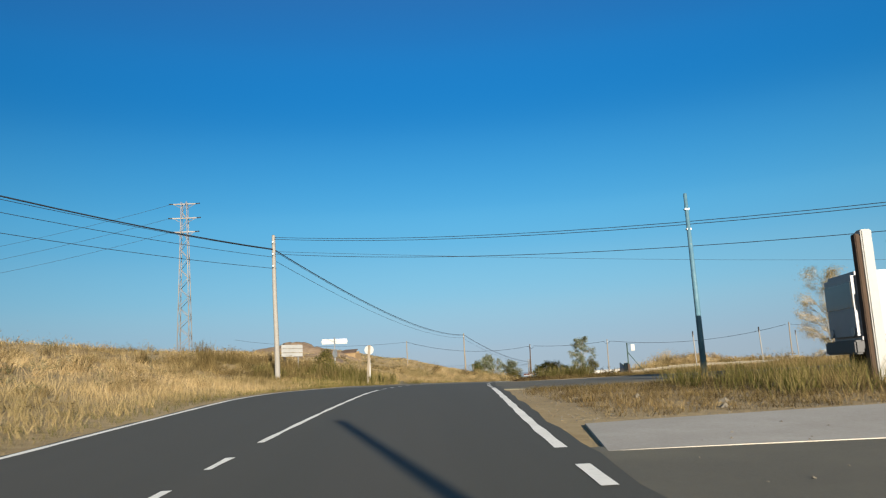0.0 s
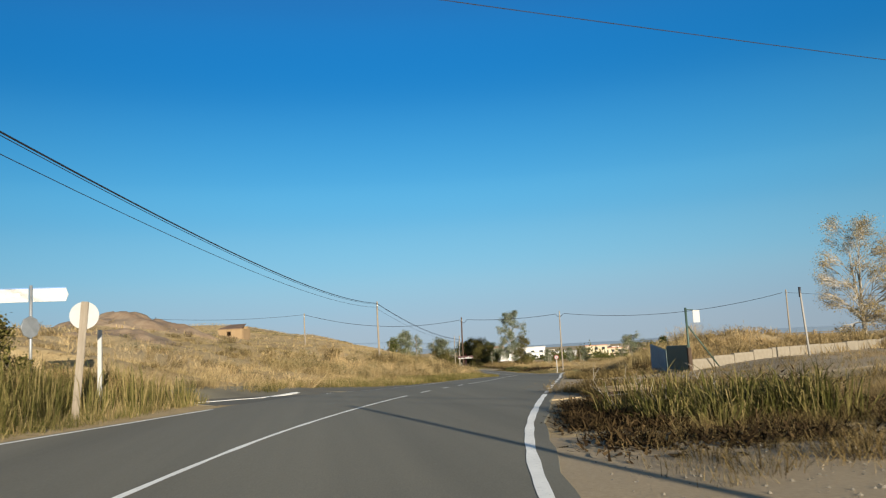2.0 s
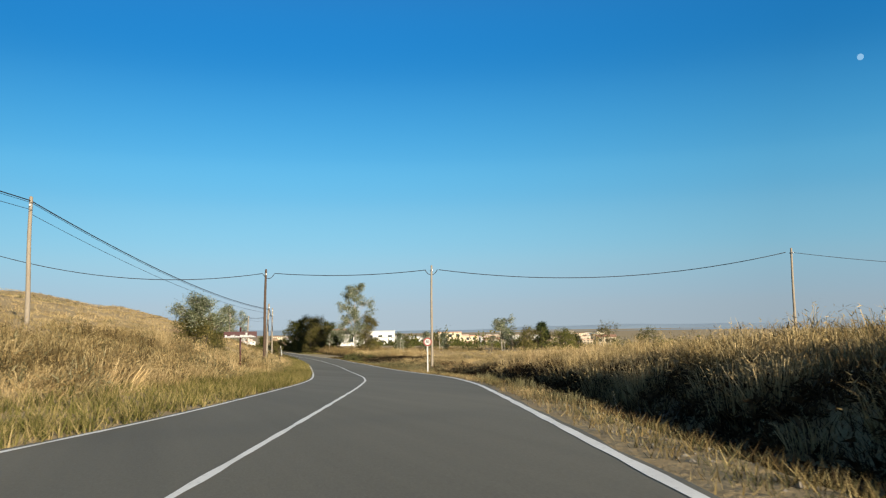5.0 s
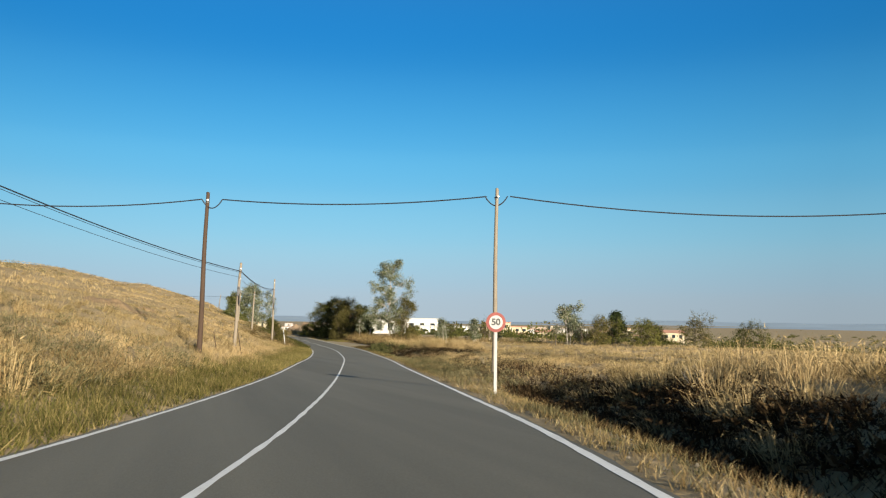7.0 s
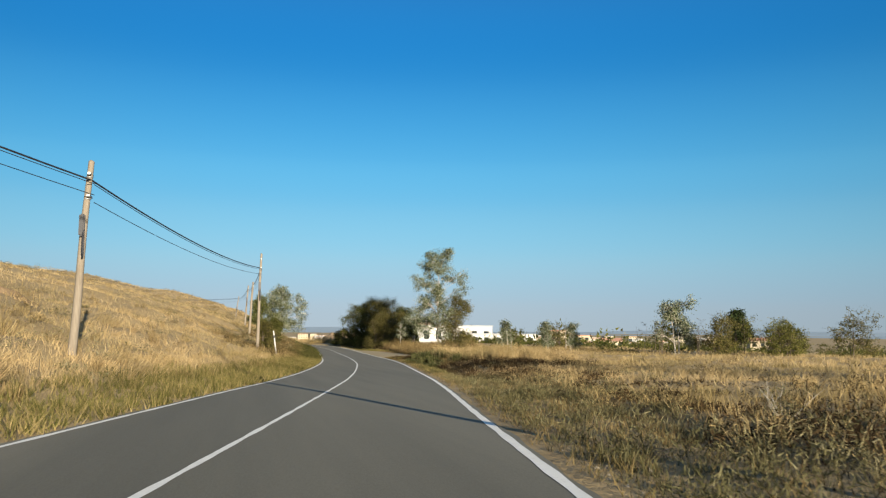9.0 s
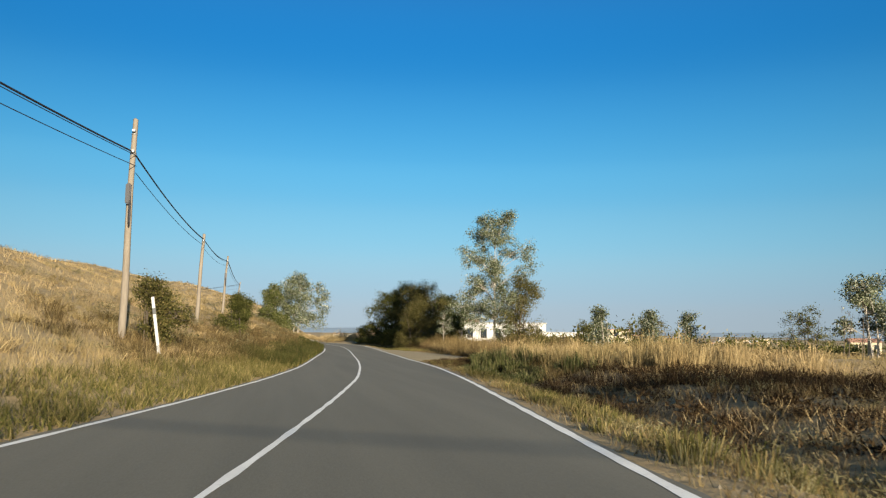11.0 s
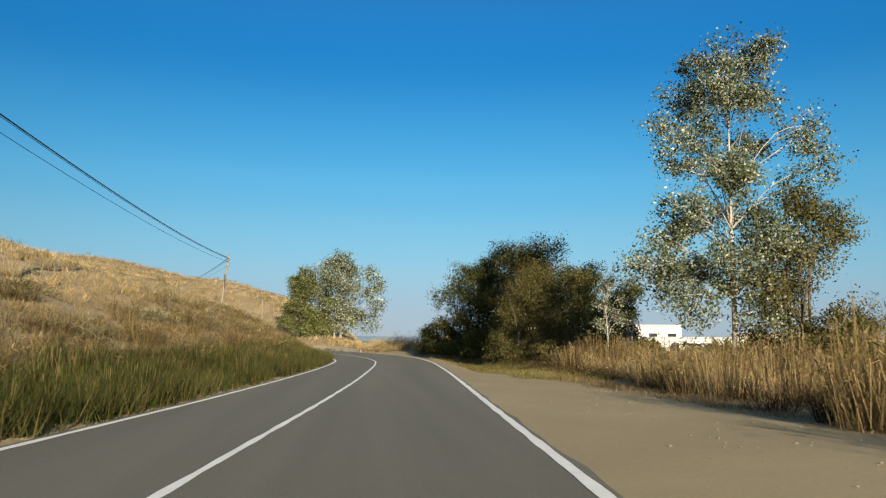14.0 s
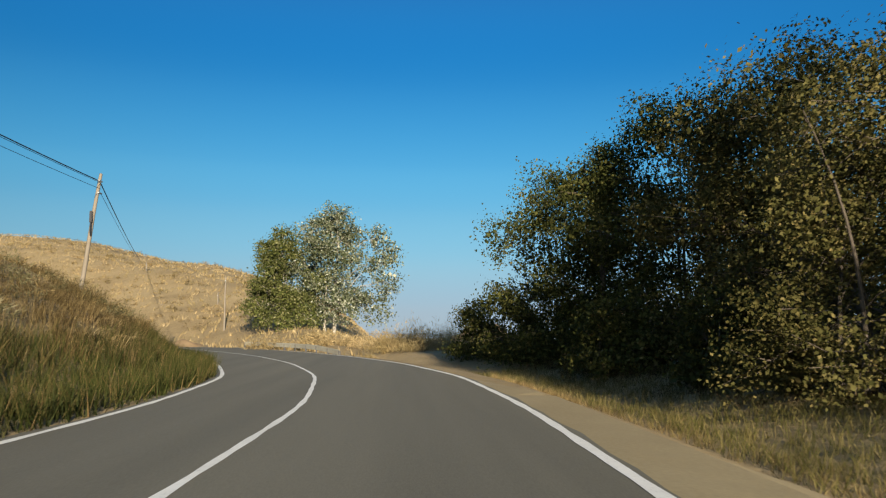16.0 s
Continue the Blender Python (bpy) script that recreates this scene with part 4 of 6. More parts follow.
for x, y, z, a in ((25.9, 169.6, 6.55, -0.42), (40.31, 162.35, 6.55, -0.42)):
    cable("overhead_cable", (x - 0.55, y + 0.25, z), (x + 0.55, y - 0.25, z), 0.5, 0.034, "black cable looped down past the pole", 14)
cable("overhead_cable", (72.6, 150.0, 7.7), (112, 139, 6.5), 1.0, 0.026, BUNDLE)
cable("overhead_cable", (-0.3, 177.4, 9.0), (-40, 190, 12), 1.2, 0.026, BUNDLE)


def speed_sign(x, y, z0, centre_z, rz):
    ob = thing("speed_limit_sign", x, y, z0, "white speed limit sign with chipped red rim on white post", "road sign", rz=rz)
    h = centre_z - z0
    part("post", box_bm(-0.05, 0.05, 0.02, 0.07, -0.2, h + 0.1, 0.008), M_WHITE, ob, "white square post")
    def disc(r, y0, y1):
        bm = rod_bm((0, y0, h), (0, y1, h), r, None, 48)
        return bm
    part("plate", disc(0.32, 0.0, 0.018), M_RED, ob, "faded red rim with chipped paint")
    part("face", disc(0.222, -0.005, 0.0), M_WHITE, ob, "white face")
    cu = bpy.data.curves.new("digits", "FONT")
    cu.body, cu.size, cu.extrude, cu.offset, cu.align_x, cu.align_y = "50", 0.29, 0.003, 0.011, "CENTER", "CENTER"
    tmp = bpy.data.objects.new("digits", cu)
    scene.collection.objects.link(tmp)
    me = bpy.data.meshes.new_from_object(tmp.evaluated_get(bpy.context.evaluated_depsgraph_get()))
    bpy.data.objects.remove(tmp)
    me.materials.clear()
    me.materials.append(M_BLACK)
    dg = new("digits", me)
    dg.parent = ob
    dg.matrix_basis = pose(0, -0.008, h, 90, 0, 0)
    return ob


speed_sign(34.62, 147.3, gz(34.62, 147.3) - 0.03, -0.02, -14)


def red_board(x, y, rz):
    z0 = gz(x, y) - 0.05
    ob = thing("town_sign", x, y, z0, "maroon painted board with white town outline on a rusty post", "road sign", rz=rz)
    mid = 0.83 - z0
    part("post", rod_bm((0, 0, -0.2), (0, 0, mid + 0.42), 0.055), M_MAROON, ob)
    part("board", box_bm(-0.95, 0.95, -0.07, -0.04, mid - 0.18, mid + 0.18, 0.006), M_MAROON, ob)
    part("base_line", box_bm(-0.9, 0.9, -0.077, -0.072, mid - 0.16, mid - 0.125), M_BOARD, ob, "white base line")
    x0 = -0.88
    g = np.random.default_rng(5)
    while x0 < 0.8:
        w = g.uniform(0.05, 0.13)
        hh = g.uniform(0.03, 0.12) if abs(x0 - 0.25) > 0.07 else 0.24
        part("outline", box_bm(x0, min(0.9, x0 + w), -0.078, -0.073, mid - 0.126, mid - 0.125 + hh), M_BOARD, ob)
        x0 += w + g.uniform(0.0, 0.05)
    return ob


red_board(19.98, 138.7, -10)


def pylon(x, y, z0, top):
    ob = thing("lattice_pylon", x, y, z0, "slender weathered steel lattice power pylon on the hill", "pylon")
    h, b, t = top - z0, 0.72, 0.32
    half = lambda z: b + (t - b) * z / h
    for sx in (-1, 1):
        for sy in (-1, 1):
            part("leg", rod_bm((sx * b, sy * b, 0), (sx * t, sy * t, h), 0.055, 0.04, 4), M_LATTICE, ob)
    n = 16
    for k in range(n):
        z, z2 = h * k / n, h * (k + 1) / n
        a, c = half(z), half(z2)
        s = 1 if k % 2 else -1
        for p, q in (((-a * s, -a), (c * s, -c)), ((-a * s, a), (c * s, c)), ((-a, -a * s), (-c, c * s)), ((a, -a * s), (c, c * s))):
            part("brace", rod_bm((*p, z), (*q, z2), 0.03, None, 4), M_LATTICE, ob)
    for z, w in ((h - 0.25, 1.35), (h - 2.0, 1.45), (h - 3.7, 1.25)):
        part("crossarm", box_bm(-w, w, -0.06, 0.06, z - 0.06, z + 0.06), M_LATTICE, ob)
        for s in (-1, 1):
            part("strut", rod_bm((s * w * 0.95, 0, z), (s * half(z), 0, z - 0.55), 0.03, None, 4), M_LATTICE, ob)
            part("insulator", rod_bm((s * w, 0, z), (s * (w + 0.5), 0, z + 0.04), 0.07), M_DARK, ob, "dark ribbed insulator")
    return ob


pylon(-27.6, 97.4, gz(-27.6, 97.4) - 0.2, 23.9)
# wires over the road
for o in (0, 0.12, 1.05):
    cable("overhead_cable", (-10.1, 50.8, 10.65 - o), (38, 4.5, 6.7 - 0.9 * o), 1.9, 0.014, "thin wire crossing over the road")
cable("overhead_cable", (-10.1, 50.8, 9.75), (60, 64, 8.6), 0.5, 0.01, "thin wire crossing over the road")
for z, w in ((23.6, 1.8), (21.9, 1.9), (20.2, 1.7)):
    cable("power_line", (-27.6 - w, 97.4, z), (-120, 120, z - 4), 3.0, 0.018, "thin high power line over the hill")


def plank_sign(x, y, zlow, rz):
    """Three stacked boards, seen from behind."""
    z0 = gz(x, y) - 0.2
    ob = thing("direction_board", x, y, z0, "stack of white direction boards on two posts in tall grass", "road sign", rz=rz)
    o = zlow - z0
    for k in range(3):
        part("board", box_bm(-0.98, 0.98, -0.02, 0.02, o + 0.30 * k, o + 0.27 + 0.30 * k, 0.01), M_BOARD, ob)
    part("post", box_bm(-0.75, -0.6, 0.02, 0.1, -0.2, o + 0.95, 0.01), M_DARK, ob, "dark post")
    part("post", box_bm(0.55, 0.63, 0.02, 0.08, -0.2, o + 0.93, 0.01), M_GALV, ob)
    return ob


plank_sign(-10.5, 61.8, 3.55, 45)


def arrow_sign(x, y, zlow, rz):
    z0 = gz(x, y) - 0.2
    ob = thing("arrow_sign", x, y, z0, "long white arrow sign with blue back on a grey post", "road sign", rz=rz)
    o = zlow - z0
    for s in (-1, 1):
        bm = bmesh.new()
        pts = [(s * 0.06, 0), (s * 0.95, 0), (s * 1.02, 0.2), (s * 0.95, 0.42), (s * 0.06, 0.42)]
        lo = [bm.verts.new((px, -0.02, o + pz)) for px, pz in pts]
        hi = [bm.verts.new((px, 0.02, o + pz)) for px, pz in pts]
        bm.faces.new(lo), bm.faces.new(hi[::-1])
        for i in range(5):
            bm.faces.new((lo[i], hi[i], hi[(i + 1) % 5], lo[(i + 1) % 5]))
        bmesh.ops.recalc_face_normals(bm, faces=bm.faces[:])
        part("board", bm, M_WHITE, ob)
        part("edge", box_bm(min(s * 0.06, s * 0.95), max(s * 0.06, s * 0.95), -0.026, -0.021, o + 0.39, o + 0.42), M_BLUE, ob, "blue border")
        for k in range(3):
            part("bar", box_bm(min(s * (0.3 + 0.2 * k), s * (0.42 + 0.2 * k)), max(s * (0.3 + 0.2 * k), s * (0.42 + 0.2 * k)), -0.026, -0.021, o + 0.17, o + 0.25), M_GALV, ob)
    part("post", rod_bm((0, 0.05, -0.2), (0, 0.05, o + 0.5), 0.045), M_GALV, ob)
    pl = part("octagon_plate", rod_bm((-0.02, 0, 0), (0.02, 0, 0), 0.33, None, 8), M_GALV, ob, "octagonal plate with faded red edge")
    pl.matrix_basis = pose(0.0, -0.06, o - 0.75, 0, 0, -40)
    return ob


arrow_sign(-7.5, 64.0, 4.42, 10)


def stop_back(x, y, zc, rz):
    z0 = gz(x, y) - 0.1
    ob = thing("road_sign", x, y, z0, "pale round back of a road sign on a grey post", "road sign", rz=rz)
    h = zc - z0
    part("plate", rod_bm((0, 0, h), (0, 0.02, h), 0.33, None, 32), M_BOARD, ob, "pale round back")
    po = part("post", box_bm(-0.085, 0.085, -0.1, -0.005, -h - 0.2, 0.33, 0.015), M_WOOD_GREY, ob, "leaning weathered wooden post")
    po.matrix_basis = pose(0.0, 0.0, h, 0, 4.5, 0)
    return ob


stop_back(-4.68, 59.0, 3.66, 8)
wp = thing("marker_post", -4.72, 60.6, gz(-4.72, 60.6), "plain white metal post in tall grass", "post")
part("post", box_bm(-0.05, 0.05, -0.05, 0.05, -0.2, 2.1, 0.01), M_WHITE, wp)

# blue leaning pole by the side road
bp = thing("metal_pole", 7.4, 27.5, gz(7.4, 27.5) - 0.1, "tall tapering pole with peeling blue paint", "pole")
part("shaft", rod_bm((0, 0, -0.2), (0.1, 0.4, 6.5), 0.11, 0.06, 12), M_BLUEPOLE, bp)
for z in (5.2, 5.9):
    part("bracket", box_bm(0.0, 0.17, 0.28, 0.42, z, z + 0.06, 0.01), M_GALV, bp)

# yard: gate frame, sheets, wall and posts
def yard_wall():
    ob = thing("yard_wall", 19.2, 75.9, gz(19.2, 75.9), "low pale concrete block wall along the yard", "wall")
    steps = 26
    for k in range(steps):
        t0, t1 = k / steps, (k + 1) / steps
        xs = [19.2 + 36 * t for t in (t0, t1)]
        ys = [75.9 + 31 * t0 - 6 * math.sin(math.pi * t0), 75.9 + 31 * t1 - 6 * math.sin(math.pi * t1)]
        a = math.atan2(ys[1] - ys[0], xs[1] - xs[0])
        ln = math.hypot(ys[1] - ys[0], xs[1] - xs[0])
        pc = part("block", box_bm(0, ln - 0.02, -0.12, 0.12, -0.3, 0.55 + 0.015 * math.sin(k * 2.3), 0.02), M_WALL, ob)
        pc.matrix_basis = Matrix.Translation((xs[0] - 19.2, ys[0] - 75.9, gz(xs[0], ys[0]) - gz(19.2, 75.9))) @ Matrix.Rotation(a, 4, "Z")
    return ob


yard_wall()
gp = thing("gate_post", 18.9, 75.4, gz(18.9, 75.4), "rusty steel gate post with brace and white panel", "gate post")
part("post", rod_bm((0, 0, -0.2), (0, 0, 3.1), 0.055), M_GREENMETAL, gp)
part("brace", rod_bm((0.05, 0, 2.2), (1.75, 0.4, 0.1), 0.035), M_GREENMETAL, gp)
part("stub", box_bm(-0.09, 0.09, -0.09, 0.09, -0.2, 1.15, 0.02), M_WOOD_DARK, gp, "rotten timber stub")
part("arm", rod_bm((0, 0, 3.0), (0.4, 0, 2.98), 0.02), M_GREENMETAL, gp)
part("panel", box_bm(0.36, 0.72, -0.015, 0.015, 2.35, 2.95, 0.01), M_WHITE, gp, "blank white panel")


def gate_leaf(x0, y0, x1, y1, h0, h1, material, label):
    ob = thing("metal_gate", x0, y0, gz(x0, y0) - 0.05, label, "gate", rz=math.degrees(math.atan2(y1 - y0, x1 - x0)))
    ln = math.hypot(x1 - x0, y1 - y0)
    bm = box_bm(0, ln, -0.02, 0.02, 0.05, 1)
    for v in bm.verts:
        if v.co.z > 0.5:
            v.co.z = h0 + (h1 - h0) * v.co.x / ln
    part("sheet", bm, material, ob)
    for xx in (0.03, ln / 2, ln - 0.03):
        part("stile", box_bm(xx - 0.03, xx + 0.03, -0.05, -0.021, 0.0, h0 + (h1 - h0) * xx / ln + 0.04), M_GREENMETAL, ob)
    part("rail", rod_bm((0, -0.04, h0), (ln, -0.04, h1), 0.03, None, 8), M_GREENMETAL, ob)
    return ob


gate_leaf(18.9, 75.6, 19.6, 79.4, 1.3, 1.25, M_GREENMETAL, "dark green metal gate sheet standing in weeds")
gate_leaf(19.6, 79.55, 20.1, 82.6, 1.2, 1.5, M_BLUESHEET, "blue-grey metal sheet leaning by the gate")
for x, y, top in ((25.55, 75.7, 4.45), (32.5, 76.7, 4.6), (44, 92, 4.6)):
    ob = thing("fence_post", x, y, gz(x, y), "tall pale steel post beside the yard wall", "post")
    part("post", rod_bm((0, 0, -0.3), (-0.05, 0.2, top - gz(x, y)), 0.06, 0.05), M_POLE_CONCRETE, ob)
    part("cap", rod_bm((-0.05, 0.2, top - gz(x, y) - 0.5), (-0.05, 0.2, top - gz(x, y) + 0.02), 0.065), M_DARK, ob, "dark top")


def ruin():
    z0 = 5.7
    ob = thing("adobe_hut", -15, 210, z0, "ochre adobe hut with a broken window and dark tiled roof", "hut", rz=-20)
    ob.scale = (0.92, 0.92, 1.02)
    part("wall", box_bm(-2.9, -0.9, -2.0, -1.55, -1.5, 2.4, 0.06), M_ADOBE, ob)
    part("wall", box_bm(-0.9, 0.1, -1.99, -1.56, -1.5, 1.1, 0.04), M_ADOBE, ob)
    part("wall", box_bm(-0.9, 0.1, -1.99, -1.56, 1.95, 2.42, 0.04), M_ADOBE, ob)
    part("wall", box_bm(0.1, 2.9, -2.0, -1.55, -1.5, 2.4, 0.06), M_ADOBE, ob)
    part("wall", box_bm(2.45, 2.9, -1.55, 2.2, -1.5, 2.4, 0.06), M_ADOBE, ob)
    part("wall", box_bm(-2.9, -2.45, -1.55, 2.2, -1.5, 2.4, 0.06), M_ADOBE, ob)
    part("wall", box_bm(-2.45, 2.45, 1.8, 2.2, -1.5, 2.9, 0.06), M_ADOBE, ob)
    part("window_grille", box_bm(-0.45, -0.38, -1.8, -1.75, 1.1, 1.95), M_WOOD_DARK, ob)
    bm = box_bm(-2.98, 2.98, -2.08, 2.3, 2.4, 2.52)
    for v in bm.verts:
        v.co.z += 0.22 * (v.co.y + 2.25)
        v.co.x *= 1 - 0.08 * (v.co.y + 2.25)
    part("roof", bm, M_ROOF_OLD, ob, "weathered dark tiled roof")
    return ob


ruin()


def guard_rail():
    ob = thing("guard_rail", 44.8, 350, float(road_z(361.5)), "galvanised steel guard rail round the bend", "guard rail")
    ys = np.linspace(352.2, 374.0, 19)
    line = [(float(centre(y) + right_edge(y)) + 0.85, float(y)) for y in ys]
    z0 = float(road_z(361.5))
    # the near end dips towards the ground
    lift = {y: float(np.interp(y, (352.2, 357.0), (-0.22, 0.0))) + float(gz(x, y)) - z0 for x, y in line}
    for k, (x, y) in enumerate(line):
        if k % 2 == 0:
            part("post", box_bm(x - 44.86, x - 44.74, y - 350.05, y - 349.95, lift[y] - 0.3, lift[y] + 0.48), M_DARK, ob)
    h = Heap()
    prof = [(0, 0.20), (-0.07, 0.27), (-0.07, 0.33), (0, 0.38), (-0.07, 0.43), (-0.07, 0.49), (0, 0.54), (0.012, 0.54), (-0.058, 0.49), (-0.058, 0.43), (0.012, 0.38), (-0.058, 0.33), (-0.058, 0.27), (0.012, 0.20), (0, 0.20)]
    v = [[(x - 44.8 - o * 0.3, y - 350 + o - 0.09, lift[y] + z) for o, z in prof] for x, y in line]
    n, m = len(v), len(prof)
    i, j = np.meshgrid(np.arange(n - 1), np.arange(m - 1), indexing="ij")
    h.add(np.array(v), np.stack([i * m + j, i * m + j + 1, (i + 1) * m + j + 1, (i + 1) * m + j], -1).reshape(-1, 4))
    h.build("rail", M_RAIL, ob, "corrugated rail")
    return ob


guard_rail()


def marker(x, y, h, lean, label):
    ob = thing("verge_marker", x, y, gz(x, y) - 0.05, label, "marker post", "verge markers")
    part("stake", box_bm(-0.05, 0.05, -0.02, 0.02, -0.1, h, 0.008), M_WHITE, ob)
    part("band", box_bm(-0.052, 0.052, -0.022, 0.022, h * 0.72, h * 0.82), M_BLACK, ob, "black band")
    ob.rotation_euler = (0.02, lean, 0.2)
    return ob


marker(36.05, 225.8, 2.1, -0.15, "leaning white plastic marker post in the verge")


def stake(x, y, h, lean):
    ob = thing("wooden_stake", x, y, gz(x, y) - 0.05, "thin leaning brown wooden stake in dry grass", "stake", "wooden stakes")
    part("shaft", rod_bm((0, 0, -0.1), (lean, 0.05, h), 0.035, 0.022, 7), M_WOOD_DARK, ob)
    return ob


stake(28.2, 176.3, 1.9, -0.35)
stake(26.6, 174.6, 1.3, -0.25)

# lorry parked behind the corner, and a white gate post in front
def lorry(x, y, rz):
    z0 = gz(x, y)
    ob = thing("lorry", x, y, z0 + 0.02, "dark grey tipper lorry parked behind the hedge", "lorry", rz=rz)
    part("chassis", box_bm(-1.0, 1.0, -3.2, 3.4, 0.75, 1.05, 0.03), M_DARK, ob)
    cab = part("cab", box_bm(-1.2, 1.2, 1.6, 3.5, 1.0, 3.0, 0.12), M_LORRY, ob)
    part("windscreen", box_bm(-1.05, 1.05, 3.49, 3.53, 1.95, 2.7, 0.01), M_GLASS, ob)
    part("bumper", box_bm(-1.2, 1.2, 3.4, 3.65, 0.6, 1.0, 0.05), M_DARK, ob)
    body = part("tipper_body", box_bm(-1.25, 1.25, -4.6, 1.4, 1.2, 4.2, 0.05), M_LORRY, ob)
    for k in range(6):
        part("rib", box_bm(-1.31, -1.25, -3.2 + 0.85 * k, -3.1 + 0.85 * k, 1.2, 4.2), M_LORRY, ob)
    for s in (-1, 1):
        part("headlight", rod_bm((s * 0.85, 3.5, 1.25), (s * 0.85, 3.54, 1.25), 0.13, None, 20), M_WHITE, ob)
        part("mirror", box_bm(s * 1.3 - 0.1, s * 1.3 + 0.1, 3.3, 3.36, 1.9, 2.4, 0.03), M_DARK, ob)
        for yy in (2.5, -1.4, -2.5):
            wh = part("wheel", rod_bm((s * 0.8, yy, 0.5), (s * 1.15, yy, 0.5), 0.5, None, 28), M_TYRE, ob)
            part("rim", rod_bm((s * 1.151, yy, 0.5), (s * 1.165, yy, 0.5), 0.27, None, 20), M_GALV, wh)
    return ob


lorry(14.2, 24.2, 80)
gpw = thing("gate_pillar", 8.8, 20.0, gz(8.8, 20), "leaning pale concrete gate pillar", "pillar")
part("pillar", box_bm(-0.14, 0.14, -0.14, 0.14, -0.2, 3.7, 0.03), M_WHITE, gpw)
part("rear_rail", box_bm(-0.28, -0.15, -0.1, 0.1, -0.2, 3.6, 0.02), M_WOOD_DARK, gpw, "dark timber behind")

# ---- trees and bushes ----
round_crown = lambda t: math.sin(math.pi * min(1, 0.15 + 0.85 * t)) ** 0.6
tall_crown = lambda t: 0.55 + 0.5 * math.sin(math.pi * (0.1 + 0.8 * t)) - 0.25 * (t > 0.8)
tree("poplar_tree", "tall airy poplar with silvery leaves and pale trunk", "tree", 66.9, 299.6, 18.8, crown_blobs(52, 5.2, 4.4, 17.8, tall_crown, 1.25, 18, 23) + [(-3.6, 0, 4.3, 1.6, 1.5, 26), (-2.6, -1.2, 3.2, 1.7, 1.5, 34), (0.5, -1.6, 2.8, 1.7, 1.3, 30), (-4.4, 0.5, 6.0, 1.5, 1.6, 24), (-4.9, 0, 5.2, 1.5, 1.4, 24), (-3.8, -0.5, 4.4, 1.5, 1.4, 24)], 0.17, M_BARK, M_LEAF_SILVER, 0.15, 22, 1, 0.36, 0.05, 0.08, None, 60)
tree("poplar_tree", "leafy poplar group beside the bend", "tree", 42.2, 392.0, 14.4, crown_blobs(30, 5.4, 2.0, 13.6, round_crown, 2.0, 30, 4) + [(5, 0, 3, 2.6, 2.4, 40), (6, 0, 6, 2.0, 2.0, 34), (5, 0, 11, 1.8, 1.6, 30), (6.5, 0, 9, 1.6, 1.6, 26), (1, -2, 2.6, 2.6, 2.2, 40), (-2, -2, 3, 2.6, 2.2, 40)], 0.15, M_BARK, M_LEAF_SILVER, 0.24, 12, 3, 0.42, 0.05, 0.1, None, 130)
tree("poplar_tree", "lower rounded green poplar beside the taller group", "tree", 36.6, 390.0, 11.0, crown_blobs(26, 4.9, 1.6, 10.4, round_crown, 1.7, 30, 44) + [(-2.5, 0, 3.0, 1.8, 1.6, 30), (2.5, -1, 3.2, 1.8, 1.6, 30), (-1.5, -1.5, 1.2, 1.6, 1.2, 30), (0.8, -1.8, 1.2, 1.6, 1.2, 30), (3.4, -1.5, 1.3, 1.6, 1.2, 30)], 0.1, M_BARK, M_LEAF_POPLAR, 0.22, 12, 3, 0.4, 0.05, 0.06, None, 130)
tree("tamarisk_bush", "large dense olive-brown bush at the lay-by", "bush", 59.0, 316.2, 7.4, crown_blobs(22, 2.9, 0.5, 6.6, lambda t: 1.1 - 0.6 * t, 1.4, 34, 5) + [(2.2 * math.cos(a), 2.2 * math.sin(a), 0.8, 1.3, 0.9, 40) for a in range(7)], 0.06, M_BARK_DARK, M_LEAF_OLIVE, 0.08, 20, 4, 0.26, 0.05, 0.02, None, 420)
tree("hedge_tree", "dark green leafy thicket beside the lay-by", "bush", 57.2, 337.5, 9.2, crown_blobs(24, 4.2, 0.4, 8.6, round_crown, 1.5, 28, 6) + [(2.8 * math.cos(a), 2.8 * math.sin(a), 0.8, 1.5, 0.9, 36) for a in range(7)], 0.07, M_BARK_DARK, M_LEAF_GREEN, 0.115, 17, 4, 0.3, 0.05, 0.03, None, 420)
tree("hedge_tree", "tall dark green tree in the thicket", "tree", 61.9, 323.5, 9.9, crown_blobs(30, 5.0, 0.6, 9.4, round_crown, 1.6, 28, 7) + [(3.4 * math.cos(a), 3.4 * math.sin(a), 0.9, 1.6, 1.0, 36) for a in range(9)], 0.1, M_BARK_DARK, M_LEAF_OLIVE, 0.115, 15, 3, 0.32, 0.05, 0.08, None, 330)
tree("hedge_tree", "dense green bush in the thicket", "bush", 59.9, 331.0, 10.5, crown_blobs(28, 4.7, 0.4, 9.8, round_crown, 1.5, 28, 16) + [(3.2 * math.cos(a), 3.2 * math.sin(a), 0.9, 1.5, 1.0, 36) for a in range(8)], 0.09, M_BARK_DARK, M_LEAF_GREEN, 0.115, 17, 3, 0.32, 0.05, 0.04, None, 420)
tree("hedge_tree", "leafy green tree inside the thicket", "tree", 58.4, 334.4, 9.4, crown_blobs(26, 3.2, 0.5, 8.9, round_crown, 1.4, 30, 91), 0.08, M_BARK_DARK, M_LEAF_GREEN, 0.115, 14, 3, 0.32, 0.05, 0.04, None, 380)
tree("hedge_tree", "leafy green tree inside the thicket", "tree", 60.6, 327.2, 9.4, crown_blobs(26, 3.2, 0.5, 8.9, round_crown, 1.4, 30, 92), 0.08, M_BARK_DARK, M_LEAF_OLIVE, 0.115, 14, 3, 0.32, 0.05, 0.04, None, 380)
